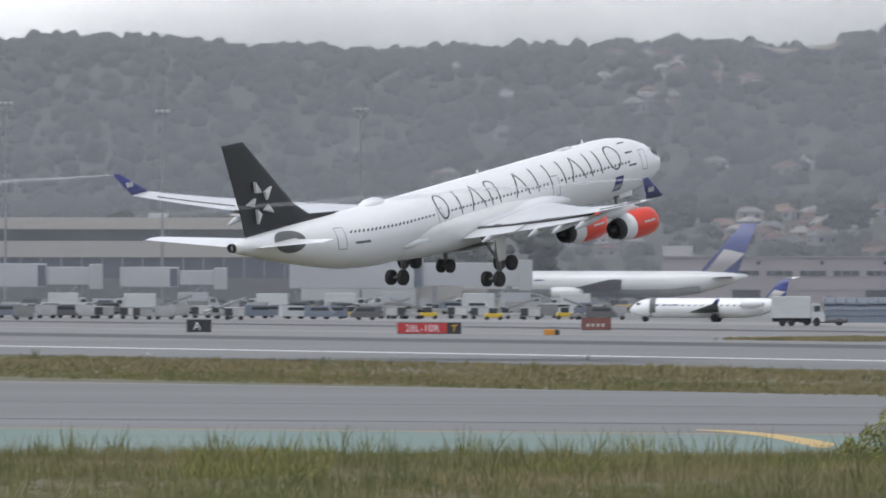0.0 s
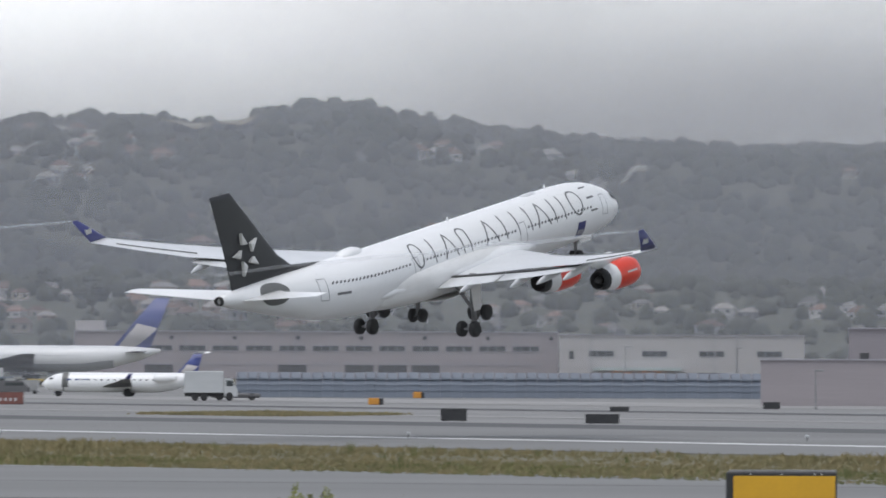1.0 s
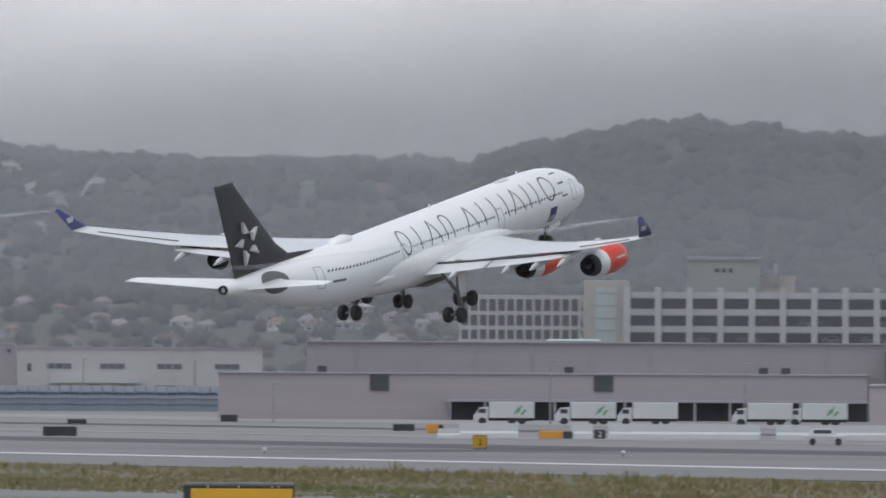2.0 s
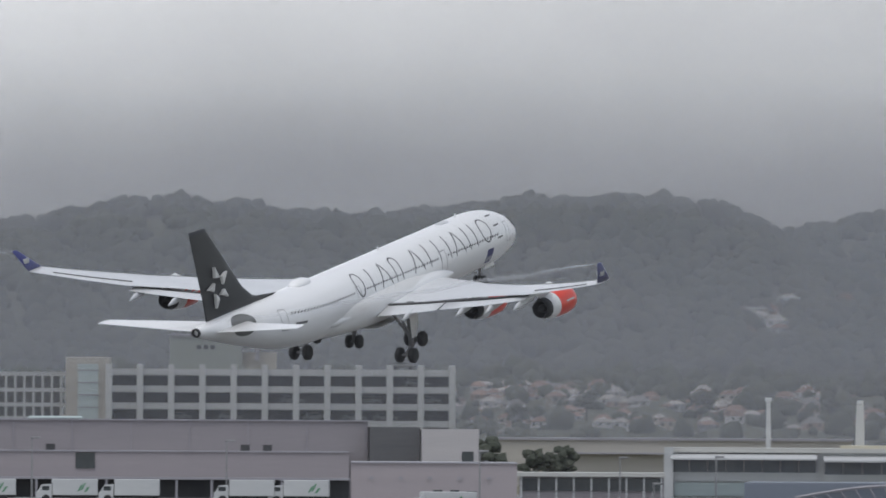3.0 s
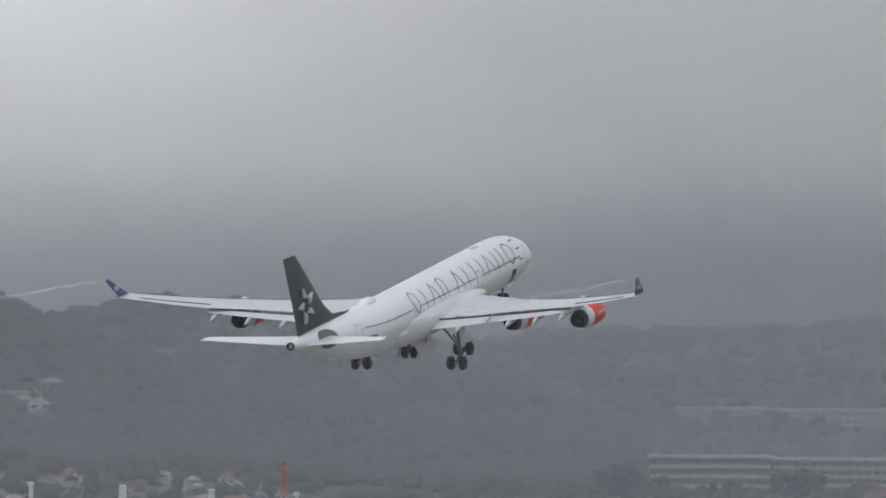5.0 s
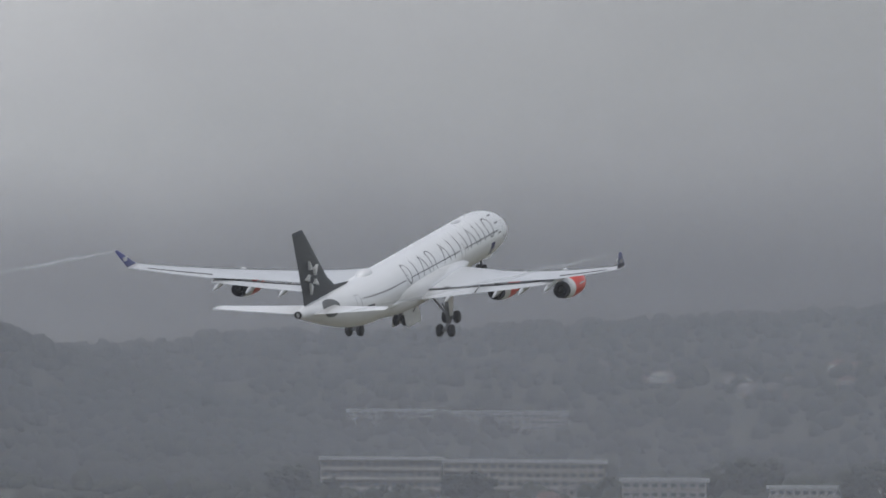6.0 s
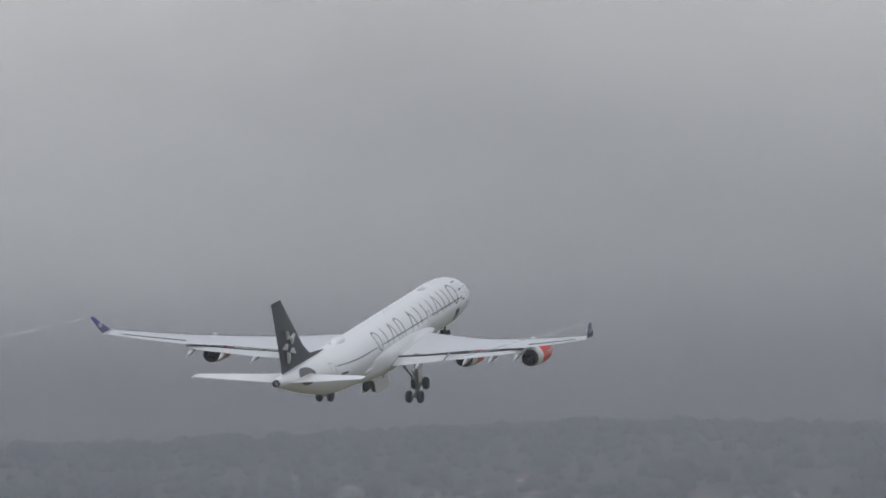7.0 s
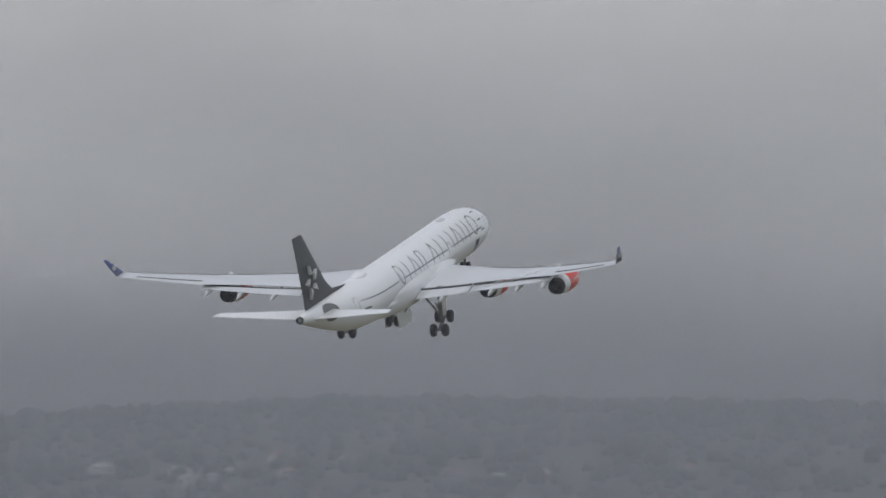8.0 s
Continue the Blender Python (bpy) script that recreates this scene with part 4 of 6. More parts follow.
def vapour():
    m, n, l, bsdf = shader("vapour")
    n.remove(bsdf)
    co = n.new("ShaderNodeTexCoord")
    sep = n.new("ShaderNodeSeparateXYZ")
    l.new(co.outputs["Object"], sep.inputs[0])
    nz = n.new("ShaderNodeTexNoise")
    nz.inputs["Scale"].default_value = 0.25
    l.new(co.outputs["Object"], nz.inputs["Vector"])
    fade = n.new("ShaderNodeMapRange")
    fade.inputs["From Min"].default_value, fade.inputs["From Max"].default_value = -95, -10
    fade.inputs["To Min"].default_value, fade.inputs["To Max"].default_value = 0.0, 0.45
    l.new(sep.outputs["X"], fade.inputs["Value"])
    mu = n.new("ShaderNodeMath")
    mu.operation = "MULTIPLY"
    l.new(fade.outputs[0], mu.inputs[0])
    l.new(nz.outputs["Fac"], mu.inputs[1])
    mx, tr, df = n.new("ShaderNodeMixShader"), n.new("ShaderNodeBsdfTransparent"), n.new("ShaderNodeBsdfDiffuse")
    df.inputs["Color"].default_value = (0.85, 0.86, 0.88, 1)
    l.new(mu.outputs[0], mx.inputs[0])
    l.new(tr.outputs[0], mx.inputs[1])
    l.new(df.outputs[0], mx.inputs[2])
    l.new(mx.outputs[0], n["Material Output"].inputs["Surface"])
    return m


def trails():
    mat = vapour()
    out = []
    for side in (-1, 1):
        pts, rad = [], []
        for k in range(30):
            b = k * 3.0
            wob = 0.16 * min(b / 15, 1)
            pts.append((-11.1 - b, side * 29.8 + wob * noise.noise((b * 0.09, side, 0)) * 2, 4.85 + 0.133 * b + wob * noise.noise((b * 0.11, side, 5)) * 2))
            rad.append(0.05 + 0.10 * min(b / 10, 1))
        out.append(tagged(part("vapour_trail", tube(pts, rad, 8), mat, smooth=True), "thin white vapour trail streaming off a wingtip", "vapour", group="wingtip vapour trails"))
    return out


vapour_trails = trails()


# ---- airport buildings ----
PINK = paint("pink_siding", (0.345, 0.305, 0.315), (0.295, 0.265, 0.275), rough=0.75, scale=0.06, fine=14, streak=(0.3, 1, 6), bump=0.1)
PALE = paint("pale_siding", (0.46, 0.435, 0.43), (0.39, 0.37, 0.37), rough=0.75, scale=0.06, fine=14, streak=(0.3, 1, 6))
MAUVE = paint("mauve_siding", (0.26, 0.238, 0.248), (0.215, 0.198, 0.21), rough=0.75, scale=0.05, fine=16, streak=(0.3, 1, 6), bump=0.1)
ROSE = paint("rose_grey_siding", (0.295, 0.265, 0.275), (0.25, 0.227, 0.238), rough=0.75, scale=0.05, fine=16, streak=(0.3, 1, 6), bump=0.1)
FIN_BLUE = paint("fin_blue", (0.05, 0.07, 0.24), (0.065, 0.085, 0.26), rough=0.4, scale=0.3)
CHARCOAL = paint("charcoal_siding", (0.085, 0.085, 0.09), (0.12, 0.118, 0.12), rough=0.7, scale=0.1, streak=(0.3, 1, 4))
TRIM = paint("roof_trim", (0.24, 0.235, 0.26), (0.30, 0.29, 0.31), rough=0.6)
GLASS = paint("dark_glass", (0.03, 0.036, 0.04), (0.06, 0.07, 0.075), rough=0.12, scale=0.2)
GLASS_BLUE = paint("blue_glass", (0.06, 0.075, 0.10), (0.10, 0.115, 0.13), rough=0.15, scale=0.2)
BLUE_STEEL = paint("blue_steel_sheet", (0.125, 0.148, 0.185), (0.165, 0.185, 0.22), rough=0.6, scale=0.08, fine=12, streak=(0.2, 1, 3), spread=0.04)
TAN = paint("tan_concrete", (0.40, 0.375, 0.335), (0.33, 0.31, 0.28), rough=0.85, scale=0.05, streak=(0.2, 1, 3))
WHITEWALL = paint("white_panel", (0.49, 0.50, 0.50), (0.38, 0.39, 0.395), rough=0.6, scale=0.1, streak=(0.5, 1, 2))
GREENISH = paint("green_tint_panel", (0.40, 0.46, 0.45), (0.34, 0.40, 0.40), rough=0.4, scale=0.1)
GARAGE = paint("garage_concrete", (0.47, 0.475, 0.47), (0.38, 0.385, 0.385), rough=0.8, scale=0.1, streak=(1, 1, 0.4))
SLAB = paint("garage_slab", (0.31, 0.31, 0.30), (0.25, 0.25, 0.245), rough=0.85, scale=0.1)
# near-black for panels that stand for the shade inside openings
SHADE_DARK = paint("dark_interior", (0.045, 0.046, 0.05), (0.065, 0.065, 0.066), rough=0.9, scale=0.3)
ROOF = paint("pale_roof", (0.46, 0.455, 0.43), (0.36, 0.36, 0.345), rough=0.8, scale=0.04, streak=(0.3, 1, 1))
ORANGE = paint("marker_orange", (0.55, 0.24, 0.03), (0.45, 0.20, 0.03), rough=0.6, scale=1)
MARK_GREEN = paint("green_mark", (0.05, 0.22, 0.10), (0.06, 0.18, 0.09), rough=0.6)
SIGN_RED = paint("sign_red", (0.45, 0.03, 0.035), (0.36, 0.03, 0.03), rough=0.5, scale=1)
SIGN_YELLOW = paint("sign_yellow", (0.66, 0.36, 0.015), (0.56, 0.31, 0.015), rough=0.5, scale=0.6)
SIGN_BLACK = paint("sign_black", (0.012, 0.013, 0.015), (0.03, 0.03, 0.032), rough=0.5, scale=1)
RUST = paint("rusty_red", (0.20, 0.075, 0.06), (0.14, 0.06, 0.05), rough=0.7, scale=1)
MAST_RED = paint("mast_red", (0.36, 0.09, 0.08), (0.30, 0.09, 0.08), rough=0.6)
YELLOW_CAR = paint("yellow_paint", (0.55, 0.38, 0.04), (0.48, 0.33, 0.04), rough=0.5)


class Site:
    """A stand on the field: u and v measures become metres in its own space."""

    def __init__(self, u, d):
        self.u, self.d, self.s, self.m = u, d, d / FOCAL, spot(u, d)

    def x(self, u):
        return (u - self.u) * self.s

    def z(self, v):
        return EYE_Z - v * self.s

    def slab(self, u0, u1, v0, v1, y0, y1, bevel=0.0):
        """A block; v1 None reaches the ground."""
        return box(self.x(u0), self.x(u1), y0, y1, 0.0 if v1 is None else self.z(v1), self.z(v0), bevel)


def windows(st, parent, us, width, v0, v1, y=0.0, frame_mat=None, pane_mat=None):
    """Framed windows set into a front wall, each its own part."""
    fm, pm = frame_mat or TRIM, pane_mat or GLASS
    w, z0, z1 = width * st.s / 2, st.z(v1), st.z(v0)
    fr = pn = None
    for u in us:
        m = Matrix.Translation((st.x(u), y, 0))
        if fr is None:
            bm = bmesh.new()
            t = max(0.08, w * 0.05)
            for x0, x1, a, b in ((-w, w, z1 - t, z1), (-w, w, z0, z0 + t), (-w, -w + t, z0, z1), (w - t, w, z0, z1), (-w * 0.33 - t / 2, -w * 0.33 + t / 2, z0, z1), (w * 0.33 - t / 2, w * 0.33 + t / 2, z0, z1)):
                add_box(bm, x0, x1, -0.12, 0.05, a, b)
            fr = part("window", bm, fm, parent)
            fr.matrix_basis = m
            pn = part("pane", box(-w + 0.02, w - 0.02, -0.05, 0.04, z0 + 0.02, z1 - 0.02), pm, fr, "dark window glass")
        else:
            f = share(fr, m, parent)
            p = new("pane", pn.data)
            p.parent = f
            p["label"] = "dark window glass"


def warehouses():
    st = Site(-220, 1900)
    b = thing("warehouse", st.m, label="long pink-grey warehouse with a row of small windows", category="warehouse")
    part("wall", st.slab(-650, 204, -4, None, 0, 30), PINK, b)
    part("parapet", st.slab(-652, 205, -6, -3, -0.3, 30.2), TRIM, b, "grey roof edge")
    windows(st, b, [-502 + 59 * i for i in range(12)], 48, 19, 30)
    for k, u in enumerate([-502 + 59 * i for i in range(12)]):
        # open doors are flat dark panels, their inner shade put into the colour
        part("dock_door", st.slab(u - 25, u + 25, 54, None, -0.15, 0.1), SHADE_DARK if k in (0, 4, 6, 7, 8) else PINK, b, "dark panel standing for the shade in an open dock door" if k in (0, 4, 6, 7, 8) else "closed dock door")
        part("dock_frame", st.slab(u - 27, u + 27, 52, 54, -0.25, 0.1), TRIM, b)
    for i in range(7):
        part("vent", loft([[(p[1] + st.x(-480 + 112 * i), p[0], p[2] + st.z(6)) for p in ring(yy, 0, 0, r, r, 12)] for yy, r in ((-0.4, 0.3), (-0.4, 0.42), (0.05, 0.42))]), GLASS, b, "round dark wall vent")
    for k in range(5):
        part("wall_rib", st.slab(-652 + k * 195, -650.6 + k * 195, -3, None, -0.12, 0.02), TRIM, b)
    part("end_block", st.slab(-650, -600, -24, -4, 2, 20), PALE, b, "pale rooftop block")
    st = Site(420, 1870)
    c = thing("warehouse", st.m, label="pale warehouse wing with four windows and loading canopy", category="warehouse")
    part("wall", st.slab(206, 640, 1, None, 0, 26), PALE, c)
    part("parapet", st.slab(205, 641, -1.5, 1.5, -0.25, 26.2), TRIM, c)
    windows(st, c, [281, 375, 476, 578], 45, 27, 38)
    part("canopy", st.slab(266, 423, 57, 62, -3.0, 0), GREENISH, c, "pale loading canopy")
    for u in (270, 318, 370, 419):
        part("canopy_post", st.slab(u - 1, u + 1, 62, None, -2.8, -2.5), TRIM, c)
    # no opening here: a dark panel gives the doorway's shade
    part("dock_door", st.slab(449, 503, 66, None, -0.15, 0.05), SHADE_DARK, c, "dark panel standing for the shade in an open dock door")
    part("window", st.slab(224, 232, 28, 42, -0.1, 0.05), GLASS, c)
    for u in (262, 480, 520):
        part("wall_rib", st.slab(u, u + 1.5, 1, None, -0.12, 0.02), TRIM, c)
    glow, n, l, bsdf = shader("dock_lamp_glow")
    bsdf.inputs["Emission Color"].default_value = (1, 0.33, 0.08, 1)
    bsdf.inputs["Emission Strength"].default_value = 2.2
    bsdf.inputs["Base Color"].default_value = (0.5, 0.2, 0.05, 1)
    for u in (307, 325, 359, 379):
        part("dock_lamp", box(st.x(u) - 0.28, st.x(u) + 0.28, -0.7, -0.4, st.z(74), st.z(69), 0.05), glow, c, "small glowing orange dock lamp")


def freight_hall():
    st = Site(1240, 1200)
    b = thing("freight_hall", st.m, label="mauve-grey two-tier freight hall with flat roofs", category="warehouse")
    part("upper_wall", st.slab(712, 1750, -13, None, 14, 60), MAUVE, b)
    part("parapet", st.slab(711, 1751, -15, -12.5, 13.7, 60.2), TRIM, b)
    part("charcoal_wall", st.slab(1752, 1842, -3, None, 12, 50), CHARCOAL, b, "charcoal wall recess")
    part("pale_wall", st.slab(1844, 1945, 0, None, 8, 50), PALE, b, "pale corner block")
    part("corner_window", st.slab(1915, 1936, 40, 62, 7.9, 8.1), GLASS, b)
    part("middle_wall", st.slab(560, 1712, 43, None, 4, 14.2), ROSE, b)
    part("middle_edge", st.slab(559, 1712, 41, 43.5, 3.8, 14.2), TRIM, b)
    for u in (846, 1244):
        part("louvre", st.slab(u - 17, u + 17, 45, 73, 3.85, 4.05), GLASS, b, "dark louvred opening")
    for u in (740, 1182, 1530, 1570):
        # dark panels for the shade inside the hatches
        part("hatch", st.slab(u - 8, u + 8, 30, 44, 13.85, 14.05), SHADE_DARK, b)
    for u in range(800, 1750, 105):
        part("wall_rib", st.slab(u, u + 1.2, -13, 42, 13.88, 14.02), TRIM, b)
    # a dark panel across the dock stands for the shade within
    part("dock_back", st.slab(968, 1712, 90, None, 3.6, 4.06), SHADE_DARK, b, "dark panel standing for the shade in the loading dock")
    part("dock_lintel", st.slab(966, 1714, 88, 92, 0.5, 4.0), TRIM, b)
    for u in range(970, 1714, 62):
        part("dock_pillar", st.slab(u, u + 4, 92, None, 0.6, 1.4), TRIM, b)
    part("skylight", box(st.x(1140), st.x(1240), 16, 24, st.z(-13), st.z(-20), 0.3), GREENISH, b, "pale green skylight")
    st = Site(1850, 1080)
    c = thing("freight_annex", st.m, label="light pink freight annex with small dark openings", category="warehouse")
    part("wall", st.slab(1714, 2008, 61, None, 0, 30), PINK, c)
    part("parapet", st.slab(1713, 2009, 59, 61.5, -0.2, 30.2), TRIM, c)
    for u, w, v0, v1 in ((1868, 16, 108, 118), (1898, 16, 108, 118), (1928, 18, 110, 160), (1818, 8, 124, 140)):
        part("opening", st.slab(u - w / 2, u + w / 2, v0, v1, -0.12, 0.05), GLASS, c)
    for u in range(1750, 2008, 52):
        part("vent", st.slab(u - 3, u + 3, 84, 90, -0.2, 0.05), TRIM, c)


def blast_fence():
    st = Site(300, 1340)
    f = thing("blast_fence", st.m, label="long blue-grey corrugated blast fence", category="fence")
    pan = post = None
    for i, u in enumerate(range(-365, 962, 19)):
        m = Matrix.Translation((st.x(u), 0.05 * (i % 2), 0.04 * math.sin(i * 1.7)))
        if pan is None:
            bm = bmesh.new()
            w, h = 18.6 * st.s, st.z(67)
            prof = [(0.0, 0.0), (0.25, h * 0.5), (0.75, h * 0.8), (1.4, h)]
            a = [bm.verts.new((0, y, z)) for y, z in prof] + [bm.verts.new((0, y + 0.12, z)) for y, z in prof[::-1]]
            b = [bm.verts.new((w, v.co.y, v.co.z)) for v in a]
            for k in range(8):
                bm.faces.new((a[k], a[(k + 1) % 8], b[(k + 1) % 8], b[k]))
            bm.faces.new(a[::-1])
            bm.faces.new(b)
            for q in (0.28, 0.5, 0.74):
                z = h * q
                add_box(bm, 0, w, 0.55 * q - 0.1, 0.55 * q + 0.35, z - 0.07, z + 0.07)
            pan = part("panel", bm, BLUE_STEEL, f)
            pan.matrix_basis = m
            post = part("post", box(-0.1, 0.1, 0.5, 1.6, 0, h), TRIM, f)
            post.matrix_basis = m
        else:
            share(pan, m)
            share(post, m)


def barriers():
    d = ground_d(157)
    base = None
    i = 0
    for u in range(975, 1900, 33):
        i += 1
        if u in (1107, 1140, 1173) or i % 9 == 0:
            continue
        if base is None:
            bm = loft([[(x, y, z) for y, z in ((-0.35, 0), (-0.3, 0.35), (-0.12, 0.5), (-0.1, 1.0), (0.1, 1.0), (0.12, 0.5), (0.3, 0.35), (0.35, 0))] for x in (-1.36, 1.36)])
            base = tagged(part("barrier", bm, WHITEWALL), "white concrete traffic barrier on the apron", "barrier", group="traffic barriers")
            base.matrix_basis = spot(u, d)
        else:
            copy_thing(base, spot(u, d, 0, random.uniform(-1.5, 1.5))).scale = (0.8, 1, 1.55)


def garage():
    st = Site(1600, 1600)
    g = thing("parking_garage", st.m, label="white concrete multi-storey parking garage with dark open decks", category="garage")
    zt, zb = st.z(-102), st.z(14)
    levels = (-96, -66, -36, -6, 24)
    # a dark sheet behind the columns stands for the shade between decks
    part("interior", box(st.x(1291), st.x(1893), 6, 8, 0, st.z(-92)), SHADE_DARK, g, "dark sheet standing for the shade inside the decks")
    for v in levels:
        part("deck", box(st.x(1288), st.x(1897), -0.4, 40, st.z(v + 4), st.z(v - 4)), SLAB, g)
        part("spandrel", box(st.x(1288), st.x(1897), -0.75, -0.4, st.z(v + 3), st.z(v - 8)), GARAGE, g, "white deck spandrel")
    col = None
    for i in range(12):
        u = 1285 + 55.2 * i
        if col is None:
            col = part("column", box(-0.55, 0.55, -1.6, 0.6, 0, st.z(-112), 0.06), GARAGE, g, "white column")
            col.matrix_basis = Matrix.Translation((st.x(u), 0, 0))
        else:
            share(col, Matrix.Translation((st.x(u), 0, 0)))
    part("stair_tower", box(st.x(1208), st.x(1286), 1, 20, 0, st.z(-124), 0.1), TAN, g, "tan stair tower")
    part("tower_glazing", box(st.x(1230), st.x(1266), 0.8, 1.05, 0, st.z(-112)), GREENISH, g, "pale green glazing")
    for k in range(6):
        part("glazing_bar", box(st.x(1229), st.x(1267), 0.7, 0.85, st.z(-100 + k * 22), st.z(-102 + k * 22)), TRIM, g)
    lat = Site(1100, 1610)
    h = thing("parking_annex", lat.m, label="pale lattice-fronted parking annex", category="garage")
    # dark grey block behind the lattice, for the shade inside
    part("interior", lat.slab(992, 1203, -90, None, 1.5, 20), PANEL_GREY, h)
    for k in range(14):
        u = 990 + 16.2 * k
        part("mullion", lat.slab(u - 2.2, u + 2.2, -98, None, -0.3, 0.5), GARAGE, h)
    for v in (-94, -66, -40, -16, 8):
        part("rail", lat.slab(986, 1207, v - 3, v + 4, -0.1, 1.4), GARAGE, h)
    bt = Site(1460, 1720)
    q = thing("office_block", bt.m, label="plain grey-green office block behind the garage", category="building")
    part("wall", bt.slab(1392, 1520, -162, None, 0, 30), paint("office_grey", (0.26, 0.275, 0.255), (0.22, 0.235, 0.22), rough=0.8, scale=0.05), q)
    part("parapet", bt.slab(1390, 1522, -166, -161, -0.3, 30.3), TRIM, q)
    part("wing", bt.slab(1515, 1582, -134, None, 3, 28), TAN, q)
    part("chimney", bt.slab(1543, 1551, -156, -120, 1, 3), TRIM, q)
    for k in range(3):
        part("window", bt.slab(1440 + k * 12, 1448 + k * 12, -146, -139, -0.1, 0.1), GLASS, q)
    # a few parked cars on the top deck and inside
    first = None
    for u, v, y in ((1805, -100, 3), (1610, -38, 2), (1650, -8, 2), (1720, -8, 2), (1745, -38, 2), (1775, -8, 2), (1830, -68, 2), (1850, -38, 2), (1500, -8, 2), (1410, -8, 2)):
        p = st.m @ Matrix.Translation((st.x(u), y, st.z(v - 4)))
        if first is None:
            first = car("parked_car", p, PANEL_GREY, "grey car parked on a garage deck", "cars in the garage")
        else:
            copy_thing(first, p)


def car(name, m, mat, label, group=""):
    c = thing(name, m, label=label, category="car", group=group)
    part("body", loft([[(x, y, z) for y, z in ((-0.85, 0.35), (-0.9, 0.8), (-0.7, h), (0.7, h), (0.9, 0.8), (0.85, 0.35))] for x, h in ((-2.1, 0.85), (-1.9, 0.95), (-1.3, 1.45), (0.5, 1.48), (1.2, 1.0), (2.1, 0.85))]), mat, c)
    part("window", box(-1.2, 0.6, -0.84, 0.84, 1.0, 1.36, 0.05), GLASS, c)
    t = None
    for x in (-1.3, 1.3):
        for y in (-0.8, 0.8):
            if t is None:
                t = part("wheel", wheel_mesh(0.33, 0.2), DARK, c)
                t.matrix_basis = Matrix.Translation((x, y, 0.33)) @ WHEEL_TURN
            else:
                share(t, Matrix.Translation((x, y, 0.33)) @ WHEEL_TURN)
    return c


def box_truck(m, length=8.2, mark=True, label="white delivery truck with a green mark at the dock", group="trucks at the loading dock"):
    c = thing("box_truck", m, label=label, category="truck", group=group)
    part("cargo_box", box(-length / 2 + 1.9, length / 2, -1.2, 1.2, 0.9, 3.35, 0.06), WHITEWALL, c, "white cargo box")
    part("cab", loft([[(x, y, z) for y, z in ((-1.1, 0.5), (-1.1, h), (1.1, h), (1.1, 0.5))] for x, h in ((-length / 2, 1.3), (-length / 2 + 0.25, 1.6), (-length / 2 + 0.7, 2.5), (-length / 2 + 1.8, 2.6))]), WHITEWALL, c)
    part("windscreen", box(-length / 2 + 0.6, -length / 2 + 1.5, -1.13, 1.13, 1.65, 2.3), GLASS, c)
    part("chassis", box(-length / 2 + 0.3, length / 2 - 0.1, -0.8, 0.8, 0.5, 0.95), DARK, c)
    if mark:
        bm = bmesh.new()
        for k, (x, w, z0, z1) in enumerate(((1.2, 0.22, 1.5, 2.5), (1.6, 0.2, 1.7, 2.8), (2.0, 0.28, 1.4, 2.2))):
            v = [bm.verts.new(q) for q in ((x, -1.215, z0), (x + w, -1.215, z0), (x + w + 0.45, -1.215, z1), (x + 0.45, -1.215, z1))]
            bm.faces.new(v)
        part("green_mark", bm, MARK_GREEN, c, "green slanted mark")
    t = None
    for x in (-length / 2 + 1.1, length / 2 - 1.5, length / 2 - 2.7):
        for y in (-1.0, 1.0):
            p = Matrix.Translation((x, y, 0.5)) @ WHEEL_TURN
            if t is None:
                t = part("wheel", wheel_mesh(0.5, 0.3), DARK, c)
                t.matrix_basis = p
            else:
                share(t, p)
    return c


def dock_trucks():
    d = ground_d(131)
    a = box_truck(spot(1068, d), 7.4)
    b = box_truck(spot(1322, d), 7.4, False, "plain white delivery truck at the dock")
    low = [a, b, copy_thing(a, spot(1212, d, 0, 3)), copy_thing(a, spot(1622, d, 0, -3)), copy_thing(b, spot(1525, d))]
    for o in low:
        o.scale = (1, 1, 0.8)
    van = car("van", spot(1637, ground_d(166)), WHITEWALL, "white van on the apron road")
    van.scale = (0.95, 1, 1.1)
    copy_thing(a, spot(1870, ground_d(158), 0, 8))
    low = box_truck(spot(-410, ground_d(118), 0, 180), 7.2, True, "white catering truck beside the regional jet")
    low.scale = (1, 1, 1.2)


